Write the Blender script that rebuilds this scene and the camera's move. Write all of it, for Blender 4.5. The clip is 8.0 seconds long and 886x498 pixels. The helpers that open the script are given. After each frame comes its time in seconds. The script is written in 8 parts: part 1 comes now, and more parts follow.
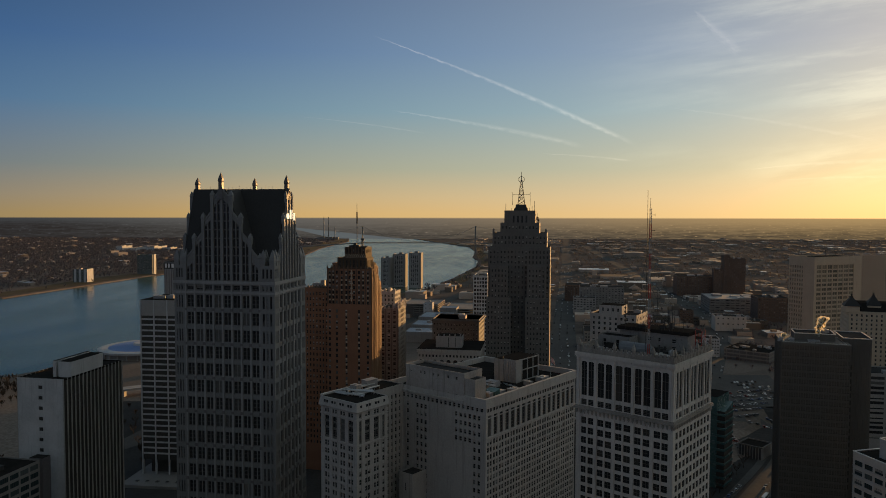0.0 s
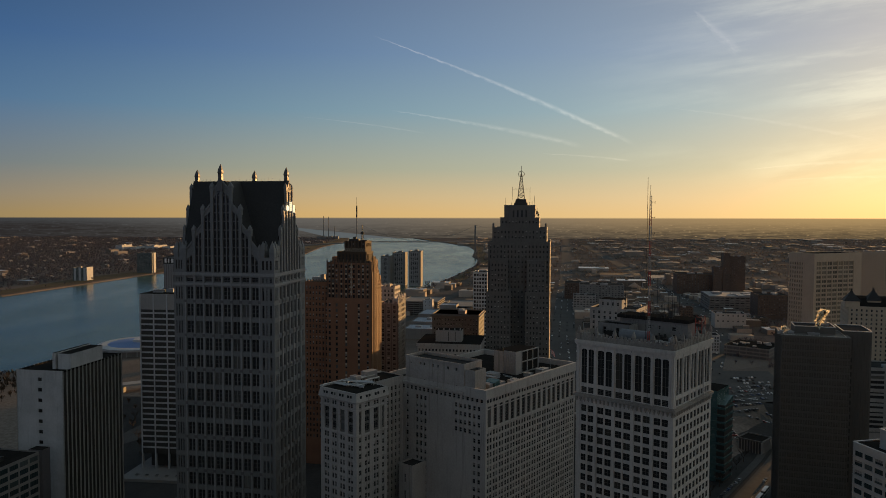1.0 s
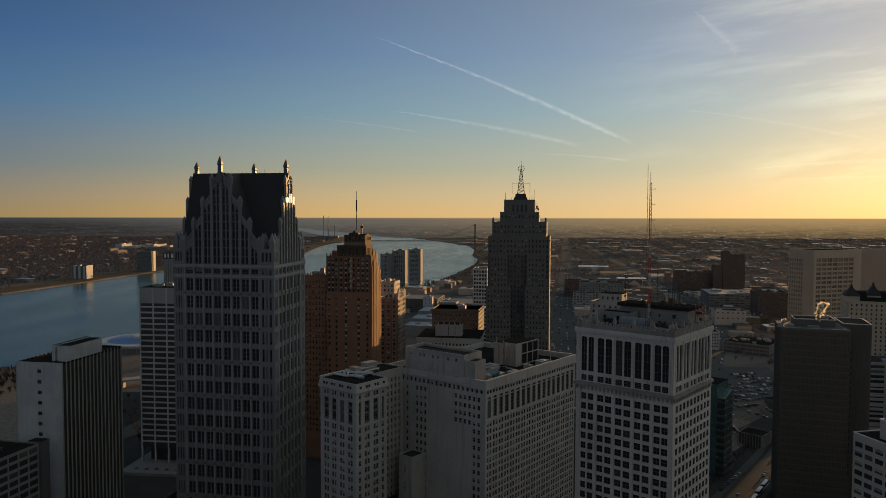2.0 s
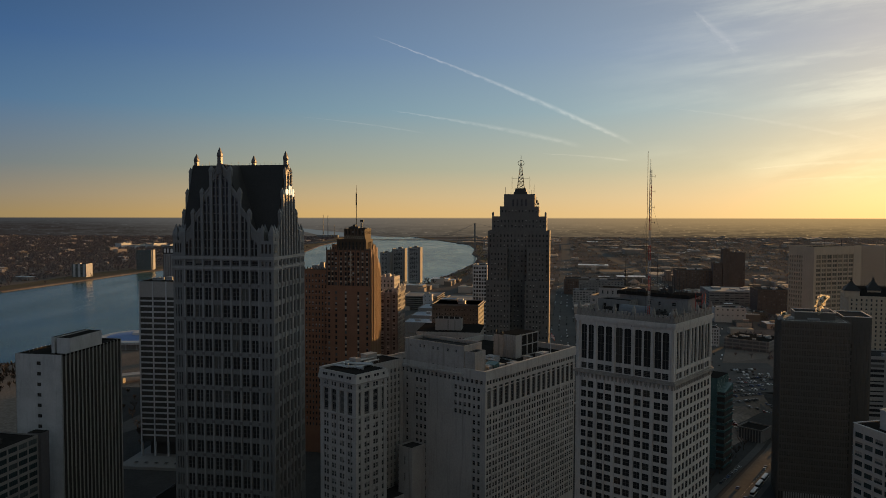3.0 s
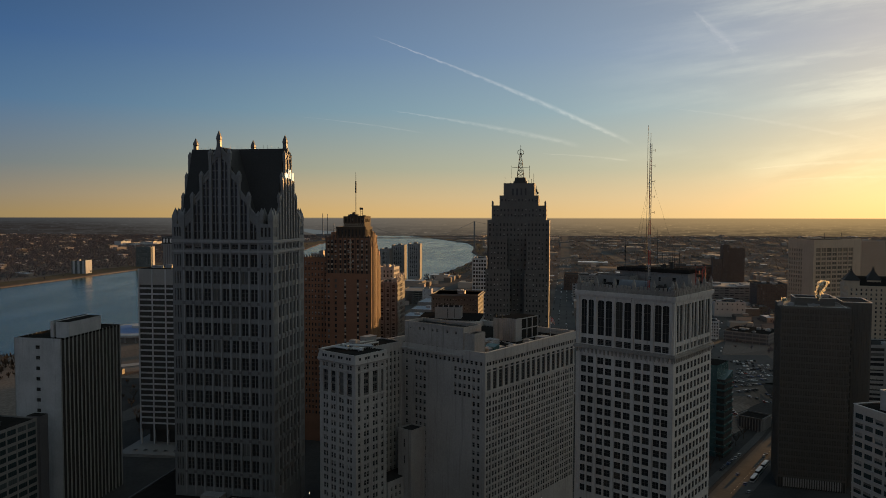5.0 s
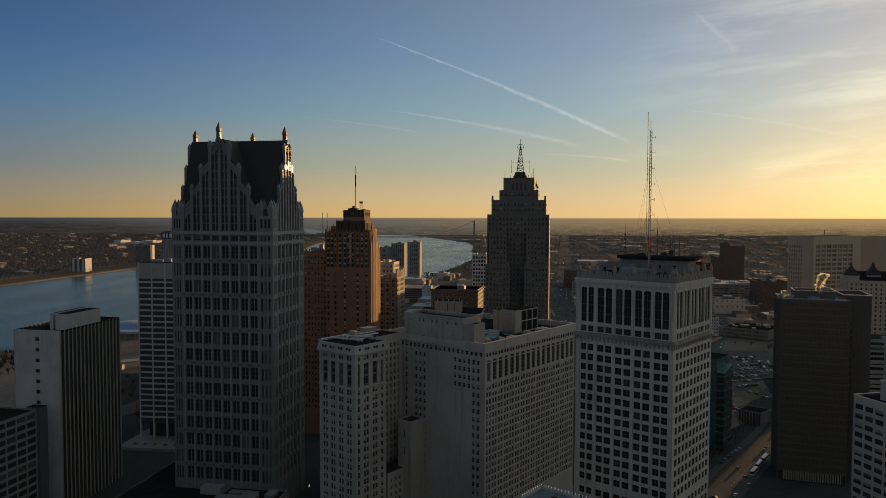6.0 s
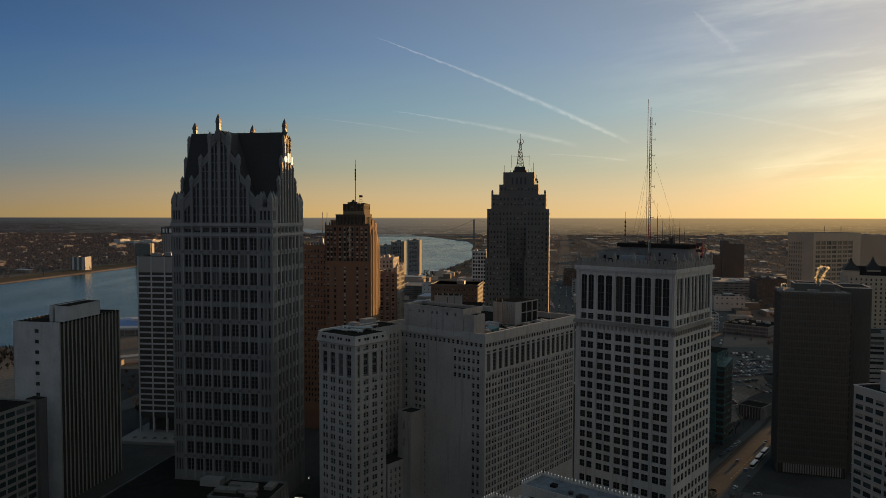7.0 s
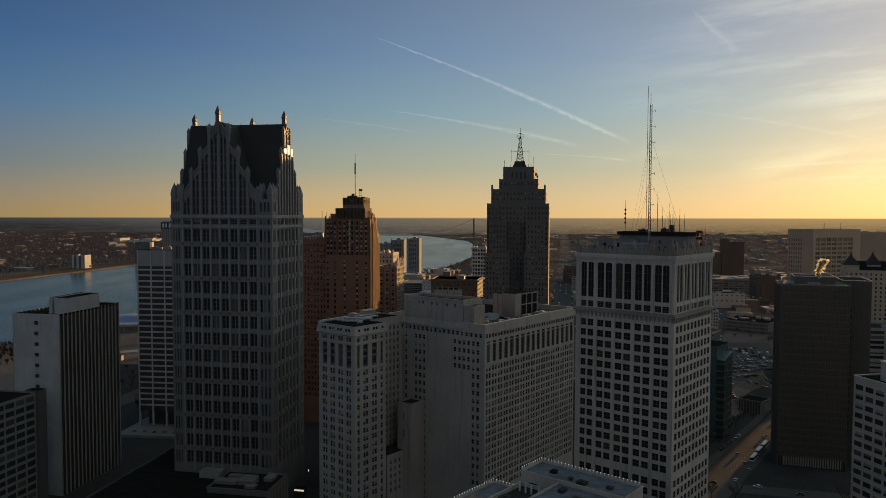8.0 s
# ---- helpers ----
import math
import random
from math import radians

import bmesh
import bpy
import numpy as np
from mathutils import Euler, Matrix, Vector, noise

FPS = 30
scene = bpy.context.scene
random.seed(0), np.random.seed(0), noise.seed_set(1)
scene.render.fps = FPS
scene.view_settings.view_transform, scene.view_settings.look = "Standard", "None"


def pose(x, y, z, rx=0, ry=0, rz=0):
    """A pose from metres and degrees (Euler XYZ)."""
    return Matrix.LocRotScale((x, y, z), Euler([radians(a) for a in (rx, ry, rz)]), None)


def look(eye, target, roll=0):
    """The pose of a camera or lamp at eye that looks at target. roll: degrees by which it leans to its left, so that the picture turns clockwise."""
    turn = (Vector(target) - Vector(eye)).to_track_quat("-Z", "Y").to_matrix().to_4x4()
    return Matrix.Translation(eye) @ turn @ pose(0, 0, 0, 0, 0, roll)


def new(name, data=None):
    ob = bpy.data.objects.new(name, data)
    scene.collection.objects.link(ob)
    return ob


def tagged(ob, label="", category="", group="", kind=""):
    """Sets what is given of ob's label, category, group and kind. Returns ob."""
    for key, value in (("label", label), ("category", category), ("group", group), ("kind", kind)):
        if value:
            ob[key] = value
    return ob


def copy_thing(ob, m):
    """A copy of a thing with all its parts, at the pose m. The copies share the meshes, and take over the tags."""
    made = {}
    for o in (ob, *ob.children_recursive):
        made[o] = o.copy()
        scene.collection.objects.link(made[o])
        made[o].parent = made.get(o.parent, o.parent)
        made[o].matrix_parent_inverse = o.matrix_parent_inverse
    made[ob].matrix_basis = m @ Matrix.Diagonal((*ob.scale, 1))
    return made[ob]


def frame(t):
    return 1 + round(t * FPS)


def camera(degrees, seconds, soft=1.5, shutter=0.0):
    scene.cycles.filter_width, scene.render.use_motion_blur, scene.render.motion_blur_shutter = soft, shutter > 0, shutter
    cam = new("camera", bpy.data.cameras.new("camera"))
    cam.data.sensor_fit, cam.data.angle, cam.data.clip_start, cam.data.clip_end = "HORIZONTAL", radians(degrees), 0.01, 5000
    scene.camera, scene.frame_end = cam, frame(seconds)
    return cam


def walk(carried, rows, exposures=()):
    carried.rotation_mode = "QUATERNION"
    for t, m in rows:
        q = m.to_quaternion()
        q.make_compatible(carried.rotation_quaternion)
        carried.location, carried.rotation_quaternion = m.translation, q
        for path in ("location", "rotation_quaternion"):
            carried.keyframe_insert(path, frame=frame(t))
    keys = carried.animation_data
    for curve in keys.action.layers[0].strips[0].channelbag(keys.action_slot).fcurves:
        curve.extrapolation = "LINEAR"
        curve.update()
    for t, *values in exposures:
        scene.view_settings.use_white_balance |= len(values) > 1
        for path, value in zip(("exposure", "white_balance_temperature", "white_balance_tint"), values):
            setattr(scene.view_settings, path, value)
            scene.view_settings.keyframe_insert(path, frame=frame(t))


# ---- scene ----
ROLL = -0.18
EXPO = 0.0
SKY_STRENGTH = 0.106
SUN_POWER = 5.6
CLOUD = 2.9
TRAIL_LIGHT = (2.0, 1.7, 1.4)
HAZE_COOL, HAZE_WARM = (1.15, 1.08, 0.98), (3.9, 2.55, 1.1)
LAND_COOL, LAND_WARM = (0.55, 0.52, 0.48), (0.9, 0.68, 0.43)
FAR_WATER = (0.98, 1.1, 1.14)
TRAILS = [(-0.100, 0.241, 0.266, 0.092, 0.0045, 0.8), (-0.075, 0.140, 0.195, 0.091, 0.0045, 0.45), (-0.20, 0.131, -0.02, 0.108, 0.0015, 0.25), (0.13, 0.082, 0.26, 0.072, 0.002, 0.4), (0.335, 0.275, 0.40, 0.215, 0.010, 0.35), (0.40, 0.060, 0.64, 0.076, 0.004, 0.35), (0.44, 0.046, 0.64, 0.052, 0.003, 0.3), (0.30, 0.145, 0.60, 0.098, 0.004, 0.22)]

SKY_RAMP = [(0.0, (0.60, 0.36, 0.11)), (1.0, (0.05, 0.10, 0.16)), (0.044, (0.50, 0.35, 0.165)), (0.12, (0.29, 0.295, 0.22)), (0.27, (0.115, 0.225, 0.315)), (0.42, (0.052, 0.138, 0.30)), (0.62, (0.025, 0.076, 0.205))]
# camera: a drone sinking straight down beside the towers
PITCH = -2.75
cam = camera(62.2, 8.0, soft=0.55)
PATH = []
for k in range(17):
    t = k * 0.5
    PATH.append((t, pose(0, 0.06 * t, 170.0 - 4.25 * t, 90 + PITCH, ROLL, -0.016 * t)))
walk(cam, PATH, [(0.0, EXPO), (8.0, EXPO)])

# ---- sky and sun ----
SUN_BEARING, SUN_HEIGHT = 37.0, 3.2
SUN_WAY = Vector((math.sin(radians(SUN_BEARING)) * math.cos(radians(SUN_HEIGHT)), math.cos(radians(SUN_BEARING)) * math.cos(radians(SUN_HEIGHT)), math.sin(radians(SUN_HEIGHT))))


class Nodes:
    """Small builder for node trees."""

    def __init__(self, nt):
        self.nt = nt

    def link(self, value, socket):
        if isinstance(value, bpy.types.NodeSocket):
            self.nt.links.new(value, socket)
        else:
            socket.default_value = value

    def math(self, op, a, b=0.0, c=0.0, clamp=False):
        n = self.nt.nodes.new("ShaderNodeMath")
        n.operation, n.use_clamp = op, clamp
        for v, s in zip((a, b, c), n.inputs):
            self.link(v, s)
        return n.outputs[0]

    def step(self, v, lo, hi, out0=0.0, out1=1.0):
        n = self.nt.nodes.new("ShaderNodeMapRange")
        n.interpolation_type = "SMOOTHSTEP"
        for val, s in zip((v, lo, hi, out0, out1), n.inputs[:5]):
            self.link(val, s)
        return n.outputs[0]

    def noise(self, vec, scale, detail=3.0, rough=0.55):
        n = self.nt.nodes.new("ShaderNodeTexNoise")
        self.link(vec, n.inputs["Vector"])
        n.inputs["Scale"].default_value, n.inputs["Detail"].default_value, n.inputs["Roughness"].default_value = scale, detail, rough
        return n.outputs[0]

    def mix(self, fac, a, b, blend="MIX"):
        n = self.nt.nodes.new("ShaderNodeMix")
        n.data_type, n.blend_type = "RGBA", blend
        self.link(fac, n.inputs[0])
        for v, s in ((a, n.inputs[6]), (b, n.inputs[7])):
            self.link((*v, 1.0) if isinstance(v, tuple) and len(v) == 3 else v, s)
        return n.outputs[2]

    def vec(self, x, y, z):
        n = self.nt.nodes.new("ShaderNodeCombineXYZ")
        for v, s in zip((x, y, z), n.inputs):
            self.link(v, s)
        return n.outputs[0]


def make_world():
    world = bpy.data.worlds.new("evening_sky")
    world.use_nodes = True
    scene.world = world
    nt = world.node_tree
    nt.nodes.clear()
    k = Nodes(nt)
    sky = nt.nodes.new("ShaderNodeTexSky")
    sky.sky_type, sky.sun_disc = "NISHITA", False
    sky.sun_elevation, sky.sun_rotation = radians(SUN_HEIGHT), radians(SUN_BEARING)
    sky.altitude, sky.air_density, sky.dust_density, sky.ozone_density = 170, 1.0, 1.6, 1.5
    tc = nt.nodes.new("ShaderNodeTexCoord")
    sep = nt.nodes.new("ShaderNodeSeparateXYZ")
    nt.links.new(tc.outputs["Generated"], sep.inputs[0])
    dx, dy, dz = sep.outputs
    ahead = k.math("MAXIMUM", dy, 0.15)
    u, v = k.math("DIVIDE", dx, ahead), k.math("DIVIDE", dz, ahead)
    col = sky.outputs[0]
    # evening grade of the sky: warm horizon, blue height, pale glow about the sun
    ramp = nt.nodes.new("ShaderNodeValToRGB")
    nt.links.new(k.math("MULTIPLY", dz, 2.0), ramp.inputs[0])
    for i, (place, rgb) in enumerate(SKY_RAMP):
        e = ramp.color_ramp.elements[i] if i < 2 else ramp.color_ramp.elements.new(place)
        e.position, e.color = place, (*rgb, 1)
    dot = nt.nodes.new("ShaderNodeVectorMath")
    dot.operation = "DOT_PRODUCT"
    nt.links.new(tc.outputs["Generated"], dot.inputs[0])
    dot.inputs[1].default_value = SUN_WAY
    near = k.math("MAXIMUM", dot.outputs["Value"], 0.0)
    pale, gold = k.math("POWER", near, 3.0), k.math("POWER", near, 28.0)
    # away from the sun the low sky is a dull blue grey
    facing = k.math("MULTIPLY_ADD", dx, SUN_WAY.x, k.math("MULTIPLY", dy, SUN_WAY.y))
    cool = k.mix(k.step(dz, 0.0, 0.5), (0.365, 0.358, 0.365), (0.138, 0.16, 0.198))
    base = k.mix(k.step(facing, -0.55, 0.3), cool, ramp.outputs[0])
    base = k.mix(1.0, base, k.mix(k.step(facing, 0.2, 0.8), k.mix(k.step(dz, 0.04, 0.3), (0.46, 0.58, 0.95), (0.60, 0.72, 0.74)), (1.0, 1.0, 1.0)), "MULTIPLY")
    grade = k.mix(1.0, base, k.mix(pale, (0, 0, 0), (0.225, 0.24, 0.192)), "ADD")
    grade = k.mix(1.0, grade, k.mix(gold, (0, 0, 0), (0.27, 0.14, -0.28)), "ADD")
    low = k.math("MULTIPLY", k.math("POWER", near, 14.0), k.step(dz, 0.0, 0.2, 1.0, 0.0))
    grade = k.mix(1.0, grade, k.mix(low, (0, 0, 0), (-0.08, -0.13, -0.74)), "ADD")
    grade = k.mix(1.0, grade, (10.0, 10.0, 10.0), "MULTIPLY")
    col = k.mix(0.9, col, grade)

    # thin cloud on the sunward side, in long streaks
    su = k.math("MULTIPLY_ADD", u, 0.9, k.math("MULTIPLY", v, 1.1))
    streak = k.noise(k.vec(su, k.math("MULTIPLY_ADD", v, 7.0, k.math("MULTIPLY", u, -1.2)), 0.0), 3.2, 6.0, 0.6)
    veil = k.noise(k.vec(u, k.math("MULTIPLY", v, 2.2), 4.0), 3.0, 4.0)
    side = k.step(u, 0.12, 0.6)
    cover = k.math("MULTIPLY", side, k.math("MULTIPLY", k.step(streak, 0.42, 0.68), k.step(veil, 0.3, 0.6)))
    cover = k.math("MULTIPLY", cover, k.step(v, 0.02, 0.07))
    high = k.math("MULTIPLY", k.step(u, 0.3, 0.62), k.step(v, 0.15, 0.33))
    cover = k.math("ADD", k.math("MULTIPLY", cover, 0.55), k.math("MULTIPLY", high, k.step(streak, 0.3, 0.65, 0.08, 0.6)), clamp=True)
    lit = k.mix(1.0, col, (CLOUD, CLOUD * 0.93, CLOUD * 0.62), "ADD")
    col = k.mix(cover, col, lit)

    # vapour trails: (u, v) of both ends, half width, strength, sag
    for u0, v0, u1, v1, wide, strong in TRAILS:
        length = math.hypot(u1 - u0, v1 - v0)
        cx, cy = (u1 - u0) / length, (v1 - v0) / length
        du, dv = k.math("SUBTRACT", u, u0), k.math("SUBTRACT", v, v0)
        along = k.math("MULTIPLY_ADD", du, cx, k.math("MULTIPLY", dv, cy))
        across = k.math("MULTIPLY_ADD", du, -cy, k.math("MULTIPLY", dv, cx))
        rel = k.math("DIVIDE", along, length)
        wob = k.noise(k.vec(k.math("MULTIPLY", along, 40.0), k.math("MULTIPLY", across, 95.0), u0), 2.0, 4.0)
        across = k.math("MULTIPLY_ADD", k.math("SUBTRACT", wob, 0.5), wide * 0.9, across)
        across = k.math("MULTIPLY_ADD", k.math("SINE", k.math("MULTIPLY", rel, 3.14159)), -0.011 * length, across)
        w = k.math("MULTIPLY", k.step(rel, 0.0, 0.75, 0.22, 1.0), wide)
        body = k.step(k.math("ABSOLUTE", across), 0.0, w, 1.0, 0.0)
        ends = k.math("MULTIPLY", k.step(rel, 0.0, 0.12), k.step(rel, 0.85, 1.0, 1.0, 0.0))
        tex = k.step(wob, 0.3, 0.65, 0.4, 1.0)
        fac = k.math("MULTIPLY", k.math("MULTIPLY", body, ends), k.math("MULTIPLY", tex, strong))
        col = k.mix(fac, col, k.mix(1.0, col, TRAIL_LIGHT, "ADD"))

    # land beyond the clipped ground: plain and far reach of the river, haze painted into their colours
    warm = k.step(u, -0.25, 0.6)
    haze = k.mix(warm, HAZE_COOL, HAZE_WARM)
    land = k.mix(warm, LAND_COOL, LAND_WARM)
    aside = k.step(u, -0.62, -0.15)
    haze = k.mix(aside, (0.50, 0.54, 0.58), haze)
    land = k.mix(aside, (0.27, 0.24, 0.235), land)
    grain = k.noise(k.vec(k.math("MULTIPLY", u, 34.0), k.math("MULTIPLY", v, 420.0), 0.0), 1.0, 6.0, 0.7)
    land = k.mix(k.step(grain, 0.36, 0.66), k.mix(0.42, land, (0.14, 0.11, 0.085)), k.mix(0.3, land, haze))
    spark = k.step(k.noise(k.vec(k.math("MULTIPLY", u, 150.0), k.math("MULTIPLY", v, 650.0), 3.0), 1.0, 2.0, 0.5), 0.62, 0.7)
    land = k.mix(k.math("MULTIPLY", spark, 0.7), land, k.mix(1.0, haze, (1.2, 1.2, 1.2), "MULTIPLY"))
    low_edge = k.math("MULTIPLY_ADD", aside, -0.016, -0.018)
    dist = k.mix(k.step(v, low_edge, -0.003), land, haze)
    # far water
    shore_lo = k.math("MULTIPLY_ADD", k.math("SUBTRACT", u, -0.2), -0.238, -0.0225)
    shore_hi = k.math("MULTIPLY_ADD", k.math("SUBTRACT", u, -0.2), -0.1, -0.019)
    water = k.math("MULTIPLY", k.step(v, shore_lo, k.math("ADD", shore_lo, 0.001)), k.step(v, k.math("SUBTRACT", shore_hi, 0.001), shore_hi, 1.0, 0.0))
    water = k.math("MULTIPLY", water, k.math("MULTIPLY", k.step(u, -0.26, -0.24), k.step(u, -0.05, -0.03, 1.0, 0.0)))
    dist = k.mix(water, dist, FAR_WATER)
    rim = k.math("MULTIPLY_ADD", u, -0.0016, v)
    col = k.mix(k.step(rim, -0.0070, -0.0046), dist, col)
    bg = nt.nodes.new("ShaderNodeBackground")
    bg.inputs[1].default_value = SKY_STRENGTH
    out = nt.nodes.new("ShaderNodeOutputWorld")
    nt.links.new(col, bg.inputs[0])
    nt.links.new(bg.outputs[0], out.inputs[0])


make_world()
sun_data = bpy.data.lights.new("sun", "SUN")
sun_data.energy, sun_data.angle, sun_data.color = SUN_POWER, radians(0.6), (1.0, 0.53, 0.18)
sun = new("sun", sun_data)
sun.matrix_world = look(SUN_WAY * 900, (0, 0, 0))

# ---- materials ----
def material(name, base, second=None, rough=0.8, metal=0.0, coarse=0.05, fine=1.2, contrast=0.5, bump=0.25, spread=0.0, streaks=0.0, island=False, spec=0.5):
    """Two-scale mottled surface in world metres. spread: difference from piece to piece; streaks: rain marks down a wall."""
    m = bpy.data.materials.new(name)
    m.use_nodes = True
    nt = m.node_tree
    k = Nodes(nt)
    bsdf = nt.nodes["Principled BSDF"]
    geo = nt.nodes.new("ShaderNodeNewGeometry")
    pos = geo.outputs["Position"]
    second = second or tuple(c * 0.62 for c in base)
    big = k.noise(pos, coarse, 4.0, 0.6)
    small = k.noise(pos, fine, 4.0, 0.65)
    fac = k.math("MULTIPLY_ADD", k.step(big, 0.3, 0.7), contrast, k.math("MULTIPLY", k.step(small, 0.25, 0.75), 1.0 - contrast))
    col = k.mix(fac, base, second)
    if streaks:
        mp = nt.nodes.new("ShaderNodeMapping")
        mp.inputs["Scale"].default_value = (1.0, 1.0, 0.06)
        nt.links.new(pos, mp.inputs["Vector"])
        run = k.step(k.noise(mp.outputs[0], 0.7, 4.0, 0.6), 0.5, 0.75)
        col = k.mix(k.math("MULTIPLY", run, streaks), col, tuple(c * 0.4 for c in base))
    if spread:
        if island:
            rnd = geo.outputs["Random Per Island"]
        else:
            rnd = nt.nodes.new("ShaderNodeObjectInfo").outputs["Random"]
        hsv = nt.nodes.new("ShaderNodeHueSaturation")
        k.link(k.math("MULTIPLY_ADD", rnd, spread * 2, 1.0 - spread), hsv.inputs["Value"])
        nt.links.new(col, hsv.inputs["Color"])
        col = hsv.outputs[0]
    nt.links.new(col, bsdf.inputs["Base Color"])
    k.link(k.math("MULTIPLY_ADD", small, 0.25, rough - 0.12, clamp=True), bsdf.inputs["Roughness"])
    bsdf.inputs["Metallic"].default_value = metal
    bsdf.inputs["Specular IOR Level"].default_value = spec
    if bump:
        b = nt.nodes.new("ShaderNodeBump")
        b.inputs["Strength"].default_value, b.inputs["Distance"].default_value = bump, 0.15
        nt.links.new(small, b.inputs["Height"])
        nt.links.new(b.outputs[0], bsdf.inputs["Normal"])
    return m


def glass(name, dark, pale, share, rough=0.1, island=False, spec=0.3):
    """Window glass before an unlit room; a share of the panes has blinds drawn."""
    m = bpy.data.materials.new(name)
    m.use_nodes = True
    nt = m.node_tree
    k = Nodes(nt)
    bsdf = nt.nodes["Principled BSDF"]
    geo = nt.nodes.new("ShaderNodeNewGeometry")
    rnd = geo.outputs["Random Per Island"] if island else nt.nodes.new("ShaderNodeObjectInfo").outputs["Random"]
    tone = k.noise(geo.outputs["Position"], 0.5, 3.0)
    col = k.mix(k.step(rnd, 1.0 - share, 1.0 - share * 0.4), k.mix(tone, dark, tuple(c * 2.0 for c in dark)), pale)
    nt.links.new(col, bsdf.inputs["Base Color"])
    bsdf.inputs["Roughness"].default_value = rough
    bsdf.inputs["IOR"].default_value = 1.5
    bsdf.inputs["Specular IOR Level"].default_value = spec
    b = nt.nodes.new("ShaderNodeBump")
    b.inputs["Strength"].default_value, b.inputs["Distance"].default_value = 0.05, 0.1
    nt.links.new(tone, b.inputs["Height"])
    nt.links.new(b.outputs[0], bsdf.inputs["Normal"])
    return m


OLDLIME = material("weathered_limestone", (0.42, 0.392, 0.365), (0.25, 0.232, 0.215), coarse=0.09, contrast=0.6, streaks=0.7)
LIME = material("limestone", (0.47, 0.443, 0.418), (0.32, 0.3, 0.283), streaks=0.55)
CREAM = material("cream_terracotta", (0.58, 0.545, 0.505), (0.40, 0.375, 0.345), streaks=0.6)
GRANITE = material("grey_granite", (0.285, 0.286, 0.29), (0.205, 0.206, 0.209), rough=0.6, streaks=0.3)
GRANITE_MID = material("mid_granite", (0.2, 0.204, 0.209), (0.14, 0.143, 0.147), rough=0.6, streaks=0.3)
CREAM_OLD = material("weathered_terracotta", (0.33, 0.305, 0.27), (0.16, 0.145, 0.13), fine=1.8, streaks=0.6)
SUNLIT_BRICK = material("sunlit_ochre_brick", (0.31, 0.185, 0.1), (0.21, 0.125, 0.07), fine=3.0)
SANDSTONE = material("sandstone_trim", (0.52, 0.44, 0.34), (0.38, 0.32, 0.25), streaks=0.2)
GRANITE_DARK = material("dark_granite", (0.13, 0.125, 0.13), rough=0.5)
SLATE = material("dark_roof_metal", (0.03, 0.03, 0.031), (0.02, 0.02, 0.021), rough=0.75)
ORANGE = material("orange_brick", (0.30, 0.15, 0.09), (0.2, 0.1, 0.062), fine=3.0, streaks=0.2)
BROWN = material("brown_brick", (0.15, 0.10, 0.075), (0.10, 0.07, 0.055), fine=3.0)
TAN = material("tan_brick", (0.15, 0.132, 0.108), (0.1, 0.088, 0.073), fine=3.0)
PENOB = material("grey_limestone", (0.17, 0.163, 0.152), (0.112, 0.108, 0.102), streaks=0.35)
WHITE = material("white_panel", (0.53, 0.535, 0.545), (0.37, 0.375, 0.385), streaks=0.45, contrast=0.6, coarse=0.09)
PALE = material("pale_concrete", (0.36, 0.35, 0.34), (0.27, 0.26, 0.25), streaks=0.2)
BRIGHTCON = material("light_concrete", (0.56, 0.545, 0.51), (0.43, 0.415, 0.39), streaks=0.3)
CROWN = material("dark_crown_tile", (0.10, 0.075, 0.055), (0.06, 0.045, 0.035), rough=0.8, spec=0.15)
CONCRETE = material("concrete", (0.26, 0.25, 0.24), (0.19, 0.18, 0.17), streaks=0.25, spec=0.3)
BLACK = material("black_steel", (0.142, 0.133, 0.121), (0.112, 0.105, 0.095), rough=0.7, spec=0.2)
DARKGLASS = material("bronze_glass", (0.045, 0.043, 0.04), (0.06, 0.057, 0.052), rough=0.5, fine=0.3, spec=0.25)
GRAVEL = material("roof_gravel", (0.07, 0.068, 0.066), (0.04, 0.039, 0.039), rough=0.95, coarse=0.15, fine=2.0, spec=0.0)
BLUEROOF = material("pale_roof_membrane", (0.42, 0.46, 0.52), (0.22, 0.25, 0.3), rough=0.75, coarse=0.15, fine=0.6)
MEMBRANE = material("stained_roof_membrane", (0.235, 0.26, 0.3), (0.085, 0.092, 0.105), rough=0.8, coarse=0.22, fine=0.9, contrast=0.65, streaks=0.3)
# concrete raised and warmed: distance haze put into the base colour
GOVCON = material("hazed_concrete", (0.56, 0.435, 0.315), (0.46, 0.358, 0.26), streaks=0.25, spec=0.3)
HOTELBRICK = material("buff_brick", (0.54, 0.455, 0.345), (0.42, 0.355, 0.27), fine=3.0, streaks=0.3)
TAR = material("tar_roof", (0.034, 0.032, 0.03), rough=0.95, coarse=0.2, spec=0.0)
TEAL = material("teal_glass", (0.08, 0.15, 0.145), (0.055, 0.105, 0.105), rough=0.25, fine=0.3)
TEALGREY = material("grey_green_panel", (0.15, 0.165, 0.16), (0.1, 0.112, 0.11))
BLUEGREY = material("blue_grey_tank_paint", (0.2, 0.21, 0.225), (0.13, 0.137, 0.148), rough=0.6)
STEEL = material("galvanised_steel", (0.42, 0.42, 0.43), (0.2, 0.2, 0.2), rough=0.6, metal=0.15)
DUCT = material("bright_duct_metal", (0.68, 0.66, 0.63), (0.48, 0.47, 0.46), rough=0.56, metal=0.9, fine=2.0, bump=0.1)
DARKSTEEL = material("painted_dark_steel", (0.05, 0.048, 0.045), rough=0.75)
RED = material("red_mast_paint", (0.42, 0.06, 0.04), rough=0.5)
WHITEPAINT = material("white_paint", (0.75, 0.75, 0.74), (0.6, 0.6, 0.6), rough=0.5)
